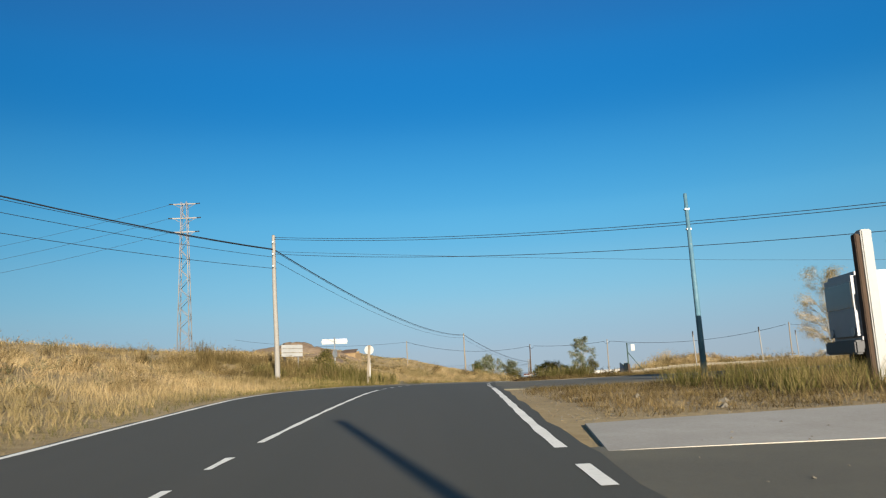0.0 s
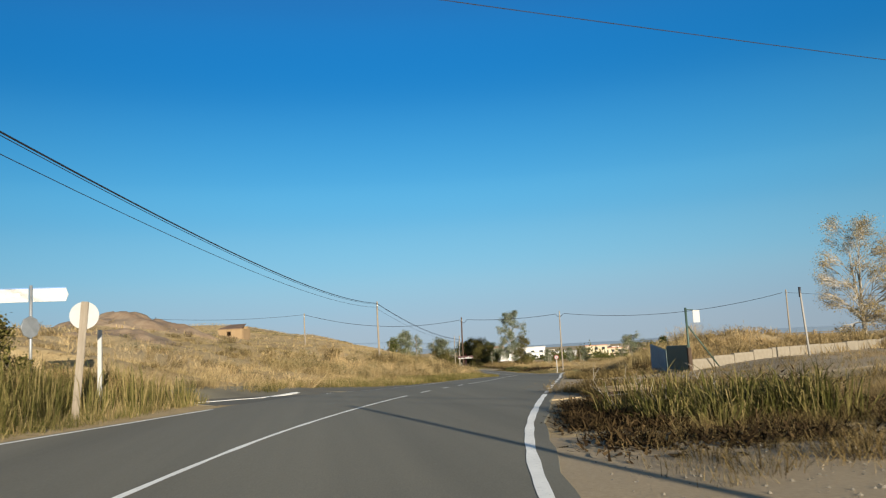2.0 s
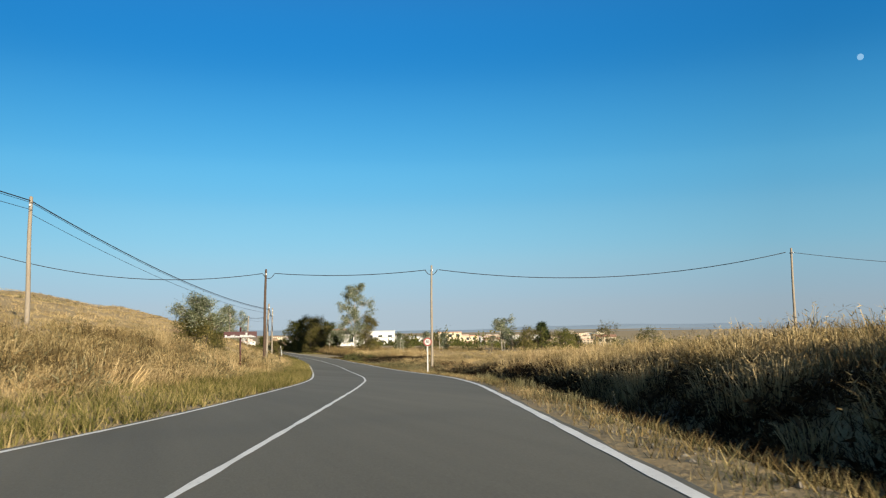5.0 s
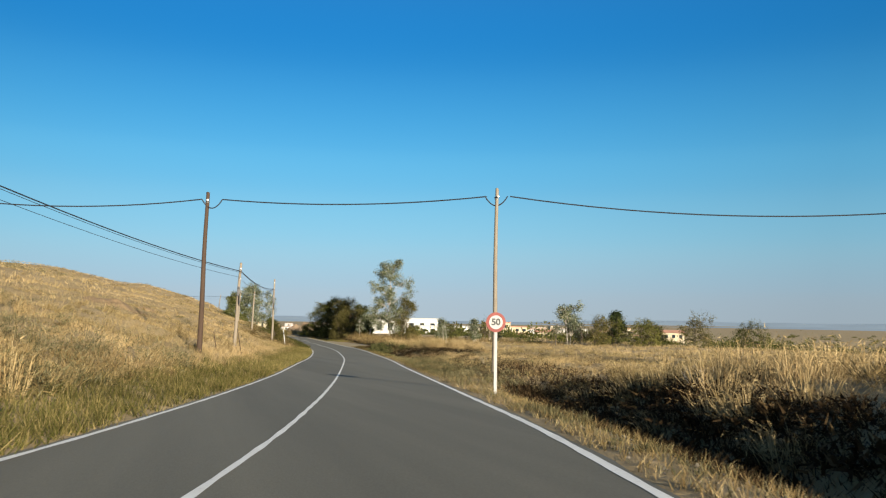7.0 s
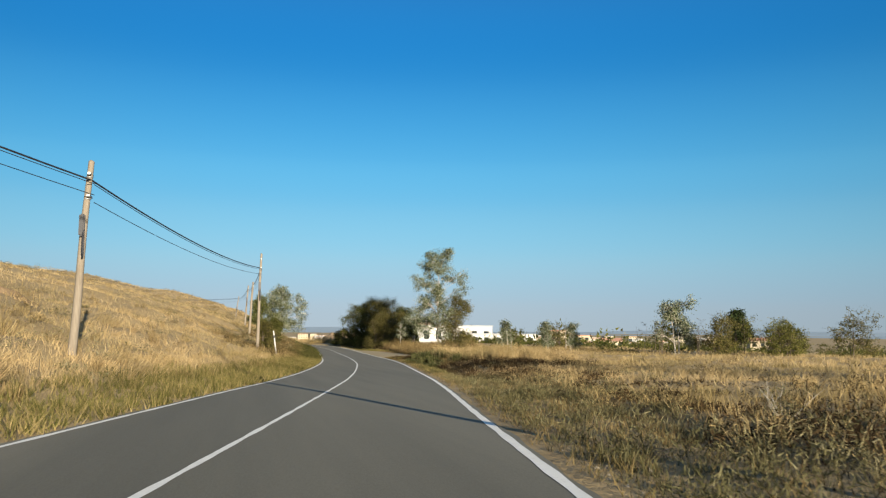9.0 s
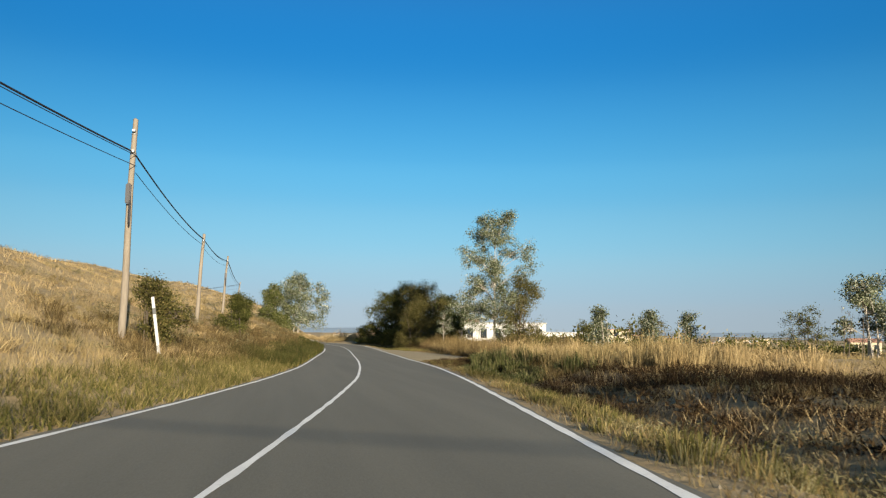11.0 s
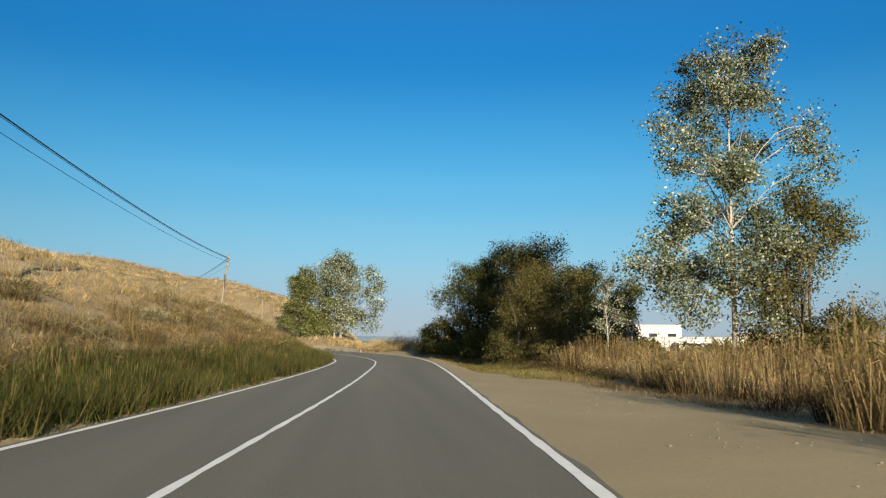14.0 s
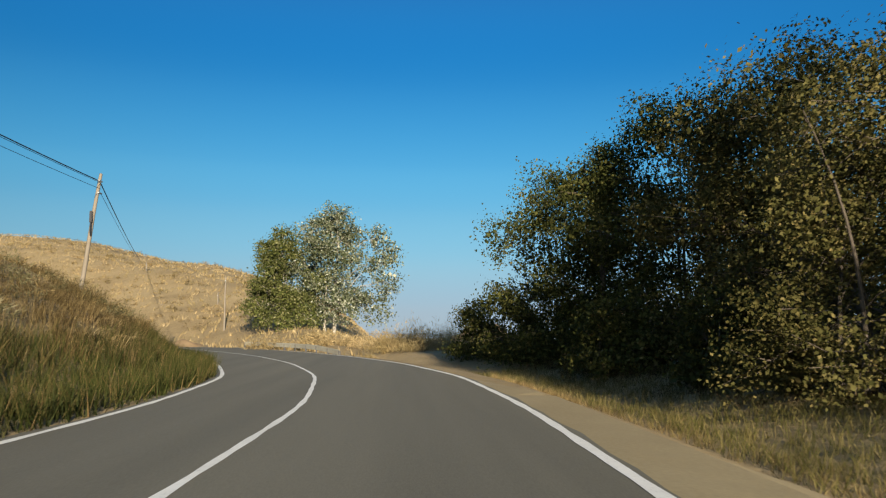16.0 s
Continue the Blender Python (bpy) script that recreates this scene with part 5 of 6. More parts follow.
tree("hedge_tree", "airy young tree with small leaves at the thicket's end", "tree", 64.8, 312.0, 5.8, crown_blobs(18, 2.4, 0.6, 5.4, round_crown, 1.0, 28, 8), 0.06, M_BARK, M_LEAF_POPLAR, 0.12, 16, 3, 0.25, 0.05, 0.12, None, 90)
tree("sapling", "slim pale young poplar with sparse silvery leaves", "tree", 60.4, 301.3, 5.3, crown_blobs(11, 1.1, 2.2, 5.2, round_crown, 0.45, 14, 81), 0.05, M_BARK, M_LEAF_SILVER, 0.11, 9, 1, 0.2, 0.05, 0.15)
tree("hedge_tree", "grey-green leafy tree behind the thicket", "tree", 66.0, 326.0, 8.0, crown_blobs(24, 3.0, 0.8, 7.6, round_crown, 1.4, 28, 83), 0.09, M_BARK, M_LEAF_POPLAR, 0.14, 14, 3, 0.27, 0.05, 0.08, None, 160)
tree("hedge_tree", "tall dark tree at the back of the thicket", "tree", 66.0, 334.0, 8.8, crown_blobs(22, 3.6, 0.8, 8.4, round_crown, 1.5, 26, 84), 0.1, M_BARK_DARK, M_LEAF_GREEN, 0.125, 14, 3, 0.32, 0.05, 0.05, None, 320)
for k, (x, y, h, w) in enumerate(((62.6, 309.5, 3.4, 1.9), (54.2, 346.0, 3.6, 1.9), (55.0, 343.2, 4.4, 2.0), (58.2, 321.5, 2.6, 1.5), (57.0, 328.0, 2.6, 1.6), (55.6, 340.5, 3.0, 1.6), (64.6, 317.0, 3.6, 1.8))):
    tree("hedge_bush", "low dense dark green bush at the foot of the thicket", "bush", x, y, h, crown_blobs(10, w, 0.4, h * 0.85, round_crown, 0.8, 24, 70 + k) + [(w * 0.8 * math.cos(a), w * 0.8 * math.sin(a), 0.4, 0.8, 0.5, 18) for a in range(6)], 0.05, M_BARK_DARK, M_LEAF_GREEN, 0.12, 8, 3, 0.24, 0.05, 0.04, None, 130)
tree("field_bush", "dense dark green bush at the poplar's foot", "bush", 70.3, 298.4, 9.6, crown_blobs(30, 3.7, 0.5, 8.9, round_crown, 1.5, 30, 17) + [(2.6 * math.cos(a), 2.6 * math.sin(a), 0.8, 1.3, 0.9, 30) for a in range(7)], 0.1, M_BARK_DARK, M_LEAF_OLIVE, 0.13, 11, 4, 0.3, 0.05, 0.04, None, 150)
tree("autumn_tree", "half-bare tree with yellow-brown autumn leaves", "tree", 69.0, 128.3, 17.2, crown_blobs(62, 5.8, 2.0, 16.6, lambda t: 0.45 + 0.62 * math.sin(math.pi * min(1, 0.12 + 0.8 * t)), 1.25, 26, 9), 0.2, M_BARK, M_LEAF_AUTUMN, 0.135, 9, 4, 0.46, 0.05, 0.3)
tree("bank_bush", "grey-green leafy shrub on the bank", "bush", 17.9, 146.0, 3.6, crown_blobs(17, 2.3, 1.5, 3.6, round_crown, 0.6, 22, 10), 0.06, M_BARK_DARK, M_LEAF_SILVER, 0.075, 24, 4, 0.2, 0.05, 0.15)
tree("bank_bush", "dense olive-green shrub low on the bank", "bush", 18.2, 145.2, 2.2, crown_blobs(14, 2.2, 0.3, 2.2, round_crown, 0.75, 24, 82), 0.05, M_BARK_DARK, M_LEAF_OLIVE, 0.075, 22, 4, 0.2, 0.05, 0.05, None, 90)
tree("bank_bush", "green shrub growing from the verge bank", "bush", 36.6, 256.0, 3.0, crown_blobs(16, 1.25, 0.4, 2.9, round_crown, 0.6, 26, 11), 0.06, M_BARK_DARK, M_LEAF_GREEN, 0.085, 24, 4, 0.18, 0.05, 0.04, None, 60)
tree("bank_bush", "grey-green shrub on the slope", "bush", 35.2, 229.5, 2.3, crown_blobs(13, 1.0, 0.3, 2.4, round_crown, 0.6, 24, 12), 0.06, M_BARK_DARK, M_LEAF_OLIVE, 0.075, 22, 4, 0.18, 0.05, 0.06, None, 60)
tree("field_bush", "tall grey-green shrub in the field", "bush", 94.0, 263.6, 8.0, crown_blobs(13, 3.2, 1.2, 7.6, lambda t: 1 - 0.5 * t, 1.3, 22, 13), 0.12, M_BARK, M_LEAF_SILVER, 0.2, 20, 3, 0.4, 0.05, 0.1)
tree("pine_tree", "small dark pine in the field", "tree", 105.0, 265.3, 6.2, crown_blobs(13, 2.8, 1.0, 6.0, lambda t: 1.1 - t, 1.0, 24, 14), 0.14, M_BARK_DARK, M_PINE, 0.22, 24, 1, 0.35, 0.05, 0.02)
tree("bank_bush", "yellow-green leafy shrub beside the road signs", "bush", -7.9, 62.6, 1.9, crown_blobs(9, 1.0, 0.5, 1.9, round_crown, 0.5, 22, 51), 0.05, M_BARK_DARK, M_GRASS_GREEN, 0.1, 16, 3, 0.18, 0.05, 0.04)
for k, (x, y, h, w, mt, lf) in enumerate(((72.4, 277, 5.0, 1.0, M_BARK, M_LEAF_SILVER), (82.6, 286, 5.2, 1.2, M_BARK, M_LEAF_SILVER), (87.5, 286, 5.2, 0.9, M_BARK, M_LEAF_SILVER), (97, 258, 4.2, 3.0, M_BARK_DARK, M_LEAF_OLIVE), (101, 259, 4.2, 3.0, M_BARK_DARK, M_LEAF_YELLOW), (108, 258, 4.0, 3.0, M_BARK_DARK, M_LEAF_YELLOW), (104, 254, 3.4, 2.4, M_BARK_DARK, M_LEAF_YELLOW), (112, 263, 3.2, 2.6, M_BARK_DARK, M_LEAF_GREEN), (115, 253, 5.0, 3.0, M_BARK_DARK, M_LEAF_OLIVE), (125, 250, 3.6, 3.0, M_BARK_DARK, M_LEAF_GREEN), (88, 320, 4.0, 3.0, M_BARK_DARK, M_LEAF_GREEN), (97, 318, 3.6, 3.4, M_BARK_DARK, M_LEAF_OLIVE), (112, 300, 5.0, 3.0, M_BARK_DARK, M_LEAF_GREEN))):
    h, w = (1.3 * h, 1.2 * w) if x > 90 else (h, w)
    tree("field_bush", "scrubby bush in the dry field", "bush", x, y, h, crown_blobs(9, w, 0.5, h * 0.92, round_crown, 0.45 * w + 0.25, 20, 20 + k), 0.07, mt, lf, 0.17, 16, 3, 0.34, 0.05, 0.08)
for k, (x, y) in enumerate(((90, 262), (91, 268), (89, 258), (92.5, 255))):
    tree("bare_sapling", "thin leafless sapling in the field", "tree", x, y, 5.4, crown_blobs(6, 0.7, 1.5, 5.2, round_crown, 0.5, 8, 40 + k), 0.05, M_BARK_DARK, M_LEAF_OLIVE, 0.12, 2, 2, 0.2, 0.05, 0.8)


# pale daytime moon
def moon():
    bm = bmesh.new()
    bmesh.ops.create_uvsphere(bm, u_segments=24, v_segments=16, radius=10.5)
    for v in bm.verts:
        v.co.x = v.co.x * 0.8 if v.co.x < 0 else v.co.x
    me = bpy.data.meshes.new("moon")
    bm.to_mesh(me)
    bm.free()
    m = bpy.data.materials.new("moonlight")
    m.use_nodes = True
    p = m.node_tree.nodes["Principled BSDF"]
    p.inputs["Base Color"].default_value = (0, 0, 0, 1)
    p.inputs["Emission Color"].default_value, p.inputs["Emission Strength"].default_value = (0.11, 0.21, 0.31, 1), 1.0
    p.inputs["Specular IOR Level"].default_value, p.inputs["Roughness"].default_value = 0.0, 1.0
    me.materials.append(m)
    ob = new("moon", me)
    ob.location = (2186, 1986, 858)
    return tagged(ob, "pale gibbous daytime moon high over the plain", "moon")


moon()


def mound(x, y, rx, ry, h, material, label, seed):
    """An eroded heap of earth that swells out of the ground."""
    n = 44
    a, b = np.meshgrid(np.linspace(-1, 1, n), np.linspace(-1, 1, n), indexing="ij")
    r = np.sqrt(a * a + b * b)
    xx, yy = x + a * rx, y + b * ry
    rough = 1 + 0.35 * wave(xx, yy, 1.7, seed) + 0.2 * wave(xx, yy, 0.7, seed + 1)
    zz = ground_z(xx, yy) - 0.35 + np.clip(1.15 - r, 0, 1) ** 0.8 * h * rough * (r < 1)
    i, j = np.meshgrid(np.arange(n - 1), np.arange(n - 1), indexing="ij")
    hp = Heap()
    hp.add(np.stack([xx - x, yy - y, zz], -1), np.stack([i * n + j, (i + 1) * n + j, (i + 1) * n + j + 1, i * n + j + 1], -1).reshape(-1, 4))
    ob = hp.build("earth_mound", material, None, label, True)
    ob.location = (x, y, 0)
    return tagged(ob, "", "mound")


mound(-17, 122, 11, 8, 1.3, M_CLAY, "eroded red clay mound on the dry hill", 7)
mound(-11.5, 97, 6, 4.5, 0.75, M_CLAY, "eroded ochre clay bank on the dry hill", 12)
mound(-9.5, 118, 5, 3, 0.6, M_CLAY, "low bare clay bank on the dry hill", 13)
mound(-6, 132, 9, 6, 0.8, M_CLAY, "low bare clay bank on the dry hill", 8)
mound(-15.0, 205.5, 5.0, 3.2, 1.0, M_ADOBE, "ochre clay slope below the adobe hut", 17)
mound(22.5, 190, 3.2, 2.2, 0.7, M_ADOBE, "small bare clay scar on the grassy bank", 14)
mound(18.5, 199, 3.6, 2.4, 0.8, M_ADOBE, "small bare clay scar on the grassy bank", 15)
mound(20.5, 208, 2.6, 2.0, 0.6, M_ADOBE, "small bare clay scar on the grassy bank", 16)
mound(22, 388, 7, 3.5, 1.6, M_ADOBE, "sandy cut bank beside the bend", 9)
mound(64, 432, 8, 5, 3.4, M_CLAY, "sandy clay heap beyond the bend", 10)


def brushwood(x, y, rz):
    """Cut sticks stacked on two short bearers."""
    ob = thing("stick_pile", x, y, gz(x, y), "stack of pale cut sticks lying on two short bearers", "stick pile", rz=rz)
    g = np.random.default_rng(21)
    for k in (-0.36, 0.32):
        part("bearer", box_bm(k - 0.05, k + 0.05, -0.2, 0.2, -0.05, 0.16, 0.02), M_WOOD_DARK, ob)
    for k in range(20):
        yy, zz = g.uniform(-0.2, 0.2), 0.18 + 0.035 * (k % 4)
        part("stick", rod_bm((-0.58 + g.uniform(-0.15, 0.15), yy, zz), (0.58 + g.uniform(-0.15, 0.15), yy + g.uniform(-0.08, 0.08), zz + g.uniform(-0.02, 0.05)), 0.016, 0.011, 6), M_STICK, ob)
    return ob


brushwood(8.9, 59.2, -17)


def dead_stalks(x, y, n, tall, seed, label):
    """A dry branching weed, bleached pale."""
    ob = thing("dead_weed", x, y, gz(x, y) - 0.03, label, "dead weed", "dead weeds")
    g, hp = np.random.default_rng(seed), Heap()
    for k in range(n):
        a, l = g.uniform(0, 6.28), tall * g.uniform(0.5, 1.1)
        lean = g.uniform(0.25, 0.9)
        tip = np.array([math.cos(a) * lean * l, math.sin(a) * lean * l, l * math.sqrt(max(0.1, 1 - 0.6 * lean * lean))])
        t = np.linspace(0, 1, 5)[:, None]
        line = tip * t + g.normal(0, 0.02, (5, 3)) * t
        tube(hp, line, np.linspace(0.007, 0.002, 5), 4)
        for q in range(3):
            b = line[g.integers(2, 5)]
            e = b + g.normal(0, 0.12, 3) + np.array([0, 0, 0.14])
            tube(hp, [b, (b + e) / 2 + g.normal(0, 0.01, 3), e], [0.004, 0.003, 0.0015], 3)
    hp.build("stalk", M_STALK, ob)
    return ob


for k, (x, y, n, h) in enumerate(((6.4, 53.2, 5, 0.8), (7.4, 53.9, 5, 0.9), (6.9, 52.4, 5, 0.7), (7.9, 52.6, 5, 0.9), (24.4, 106.1, 5, 0.45), (25.3, 106.2, 5, 0.75), (25.5, 105.7, 5, 0.95), (25.9, 106.9, 4, 0.6), (38.5, 142.0, 7, 0.8), (43.2, 171.5, 7, 0.8))):
    dead_stalks(x, y, n, h, 60 + k, "bleached dead weed stalks standing in the ditch" if k > 3 else "long bleached dead weed stalks beside the yard")

# ---- the town far off ----
def building(x, y, z0, w, d, h, rz, wall, roof, label, rows=2, cols=5, gable=0.0, name="building"):
    ob = thing(name, x, y, z0, label, "building", "town buildings", rz)
    part("wall", box_bm(-w / 2, w / 2, -d / 2, d / 2, -2, h, 0.05), wall, ob)
    bm = box_bm(-w / 2 - 0.3, w / 2 + 0.3, -d / 2 - 0.3, d / 2 + 0.3, h + 0.004, h + 0.4 + gable)
    if gable:
        for v in bm.verts:
            if v.co.z > h + 0.2:
                v.co.y *= 0.04
    part("roof", bm, roof, ob)
    for r in range(rows):
        for c in range(cols):
            cx, cz = -w / 2 + w * (c + 0.5) / cols, h * (r + 0.55) / rows
            part("window", box_bm(cx - w / cols * 0.22, cx + w / cols * 0.22, -d / 2 - 0.05, -d / 2 + 0.02, cz - h / rows * 0.2, cz + h / rows * 0.22), M_GLASS, ob)
    return ob


def town_z(x, y):
    return float(ground_z(x, y))


TOWN = [
    (108, 455, 31, 18, 7.3, -12, M_RENDER_WHITE, M_ROOF_GREY, 1, 7, 0.0), (124, 440, 24, 10, 4.4, -12, M_RENDER_WHITE, M_ROOF_GREY, 1, 6, 0.0),
    (97, 470, 16, 14, 8.0, -8, M_RENDER_WHITE, M_ROOF_RED, 2, 4, 1.2), (174, 512, 13, 11, 11.5, -15, M_RENDER_CREAM, M_ROOF_RED, 3, 3, 0.0),
    (186, 515, 11, 10, 10.0, -15, M_RENDER_CREAM, M_ROOF_RED, 3, 3, 0.0), (196, 500, 10, 9, 7.0, -15, M_RENDER_CREAM, M_ROOF_RED, 2, 3, 1.0),
    (222, 425, 9, 8, 6.6, -25, M_RENDER_CREAM, M_ROOF_RED, 2, 3, 0.8),
    (163, 450, 6, 6, 2.8, -15, M_RENDER_CREAM, M_ROOF_RED, 1, 3, 0.4),
]
more = np.random.default_rng(11)
for k in range(120):
    far = more.uniform(0, 1) ** 0.7
    ty = 760 + 900 * far
    tx = 40 + (ty - 140) * more.uniform(0.0, 0.62)
    TOWN.append((tx, ty, more.uniform(9, 26), more.uniform(9, 16), more.uniform(5, 9) + 4 * far, more.uniform(-30, 10), (M_RENDER_WHITE, M_RENDER_CREAM, M_RENDER_CREAM, M_BRICK_WALL)[more.integers(4)], (M_ROOF_RED, M_ROOF_GREY)[more.integers(2)], 3, 4, 0.0))
for x, y, w, d, h, rz, wall, roof, rows, cols, gable in TOWN:
    building(x, y, town_z(x, y), w, d, h, rz, wall, roof, "distant pale town building among trees", rows, cols, gable)


# ridges at the end of the plain, blue haze painted into their colour
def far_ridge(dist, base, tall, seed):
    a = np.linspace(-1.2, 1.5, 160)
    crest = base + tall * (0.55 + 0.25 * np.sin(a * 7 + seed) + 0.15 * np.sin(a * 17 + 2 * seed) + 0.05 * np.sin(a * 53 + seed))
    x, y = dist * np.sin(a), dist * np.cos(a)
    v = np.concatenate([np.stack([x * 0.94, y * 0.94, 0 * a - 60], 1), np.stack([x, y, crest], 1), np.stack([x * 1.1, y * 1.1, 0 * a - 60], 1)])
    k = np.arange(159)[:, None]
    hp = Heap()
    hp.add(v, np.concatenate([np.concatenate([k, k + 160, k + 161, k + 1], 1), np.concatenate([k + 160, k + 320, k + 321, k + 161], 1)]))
    return tagged(hp.build("backdrop", M_RIDGE_HAZE, None, "low hills at the horizon, coloured blue-grey for haze", True), kind="structure")


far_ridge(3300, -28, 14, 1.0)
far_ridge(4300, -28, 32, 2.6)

# ---- grass, weeds and reeds ----
def keep(x, y, *blocked):
    ok = np.ones(len(x), bool)
    for x0, x1, y0, y1 in blocked:
        ok &= ~((x > x0) & (x < x1) & (y > y0) & (y < y1))
    return x[ok], y[ok]


def off_lane(x, y):
    """Leave the mouth of the lane on the left free."""
    u = centre(y) - left_edge(y) - x
    ok = ~((y - 0.1 * u > 65.0) & (y - 0.1 * u < 72.5) & (u < 10)) & (u > np.interp(y, (50, 58, 61, 74.2, 75.3, 77.5, 80.3, 86, 94), (0.5, 0.7, 1.0, 2.9, 2.7, 2.3, 1.7, 0.9, 0.5)))
    return x[ok], y[ok]


def off_road(x, y, gap=1.0):
    ok = x > centre(y) + right_edge(y) + gap
    return x[ok], y[ok]


def area(n, x0, x1, y0, y1, gap=1.0):
    return off_road(RNG.uniform(x0, x1, n), RNG.uniform(y0, y1, n), gap)


def stuff(name, heap, material, label):
    return tagged(heap.build(name, material, None, label), "", "grass", "", "stuff")


# left hill: straw grass, dense beside the road and thinner uphill
h = Heap()
x, y = off_lane(*strip_places(4500, -4, 92, -1, 1.0, 5, 0.9))
cx, cy = clump_places(x, y, 6, 0.2)
blades(h, cx, cy, 0.34, 0.013, 0.6, simple=True)
x, y = off_lane(*strip_places(4800, 92, 240, -1, 2.5, 5, 0.9))
cx, cy = clump_places(x, y, 6, 0.2)
blades(h, cx, cy, 0.34, 0.013, 0.6, simple=True)
x, y = off_lane(*strip_places(9800, -4, 240, -1, 4.5, 11, 0.9))
cx, cy = clump_places(x, y, 4, 0.25)
blades(h, cx, cy, 0.36, 0.018, 0.6, simple=True)
x, y = off_lane(*strip_places(16000, -4, 380, -1, 10, 28))
cx, cy = clump_places(x, y, 4, 0.3)
blades(h, cx, cy, 0.36, 0.026, 0.6, simple=True)
x, y = strip_places(12000, 10, 420, -1, 26, 84)
cx, cy = clump_places(x, y, 3, 0.4)
blades(h, cx, cy, 0.42, 0.075, 0.6, simple=True)
# the slope beyond the bend
x, y = RNG.uniform(-90, 62, 11000), RNG.uniform(352, 545, 11000)
ok = (x > centre(np.clip(y, 0, 400)) + 7) | (y > 412)
cx, cy = clump_places(x[ok], y[ok], 4, 0.5)
blades(h, cx, cy, 0.5, 0.12, 0.6, simple=True)
stuff("dry_grass", h, M_GRASS_DRY, "dense straw-coloured dry grass on the hillside")

# tall straw scrub behind the guard rail
h = Heap()
x, y = RNG.uniform(46.5, 57, 60), RNG.uniform(354, 366, 60)
domes(h, x, y, 1.0, 1.7, 420, 0.26, 0.05, 0.7)
x, y = RNG.uniform(38, 50, 40), RNG.uniform(366, 374, 40)
domes(h, x, y, 0.9, 1.0, 300, 0.24)
stuff("straw_scrub", h, M_GRASS_DRY, "tall pale straw scrub beside the bend")

# tufts and low shrubs on the left bank
h = Heap()
x, y = off_lane(*strip_places(520, 0, 345, -1, 2.0, 20, 1.1))
straw(h, x, y, 0.45, 0.7, 51, 0.010, 0.3, 0.0, 0)
x, y = off_lane(*strip_places(600, 0, 380, -1, 2.5, 40, 1.2))
domes(h, x, y, 0.7, 0.5, 60, 0.17)
x, y = keep(*off_lane(*strip_places(230, 88, 150, -1, 2.9, 12, 1.0)), (18.6, 23.5, 126, 140.5))
domes(h, x, y, 0.85, 0.95, 130, 0.16, 0.08, 0.6)
x, y = RNG.uniform(-80, 40, 700), RNG.uniform(405, 540, 700)
domes(h, x, y, 1.0, 0.7, 30, 0.45)
x, y = strip_places(3100, 240, 352, -1, 2.5, 12, 1.1)
cx, cy = clump_places(x, y, 5, 0.25)
blades(h, cx, cy, 0.4, 0.018, 0.7, simple=True)
x, y = off_lane(*strip_places(130, 4, 56, -1, 4, 20, 1.0))
domes(h, x, y, 0.9, 0.8, 110, 0.14, 0.08, 0.5)
x, y = off_lane(*strip_places(150, 50, 69, -1, 3.0, 13, 1.0))
straw(h, x, y, 0.8, 1.45, 80, 0.013, 0.5, 0.0, 1, 0.5)
stuff("brown_weeds", h, M_GRASS_BROWN, "tufts of brown dry weeds on the bank")
h = Heap()
x, y = off_lane(*strip_places(240, 4, 345, -1, 3.0, 24, 1.0))
domes(h, x, y, 0.85, 0.7, 120, 0.14)
x, y = keep(*strip_places(190, 88, 160, -1, 2.8, 10, 1.0), (18.6, 23.5, 126, 140.5))
domes(h, x, y, 0.9, 1.0, 170, 0.15, 0.07, 0.6)
x, y = strip_places(90, 236, 345, -1, 3.6, 10, 1.0)
domes(h, x, y, 0.9, 0.8, 220, 0.14)
x, y = strip_places(420, 60, 400, -1, 46, 92)
domes(h, x, y, 1.1, 1.0, 60, 0.3, 0.12)
stuff("bank_scrub", h, M_SAGE, "low grey-brown scrub scattered over the bank")

h = Heap()
x, y = off_lane(*strip_places(300, 222, 346, -1, 2.6, 9, 1.1))
straw(h, x, y, 0.8, 0.85, 105, 0.010, 0.5, 0.0, 1)
x, y = strip_places(3600, 226, 346, -1, 2.0, 6.5)
cx, cy = clump_places(x, y, 6, 0.25)
blades(h, cx, cy, 0.5, 0.016, 0.5, simple=True)
x, y = area(1700, 0.8, 12, 14.5, 27.2, 0.8)
cx, cy = clump_places(x, y, 9, 0.2)
blades(h, cx, cy, 0.16, 0.014, 0.8, simple=True)
x, y = area(120, 3.2, 19, 46, 54, 1.6)
straw(h, x, y, 0.7, 0.62, 90, 0.008, 0.6, 0.0, 0)
x, y = off_lane(*strip_places(170, 64, 118, -1, 4, 30, 1.0))
straw(h, x, y, 0.8, 0.65, 70, 0.012, 0.6, 0.0, 0)
x, y = keep(*off_lane(*strip_places(120, 98, 142, -1, 3.2, 11, 1.0)), (18.6, 23.5, 126, 140.5))
straw(h, x, y, 1.0, 1.25, 90, 0.013, 0.6, 0.0, 1, 0.7)
x, y = off_lane(*strip_places(90, 6, 56, -1, 4, 18, 1.0))
straw(h, x, y, 0.9, 0.8, 70, 0.013, 0.6, 0.0, 0, 0.7)
stuff("rusty_weeds", h, M_RUST, "tall rust-brown weeds behind the green verge")
h = Heap()
# tall bushy straw on the inside of the first bend
x, y = keep(*off_lane(*strip_places(190, 86, 148, -1, 2.9, 10, 1.0)), (18.6, 23.5, 126, 140.5))
straw(h, x, y, 0.95, 1.3, 115, 0.011, 0.45, 0.0, 1, 0.8)
x, y = off_lane(*strip_places(120, 40, 86, -1, 2.6, 11, 1.0))
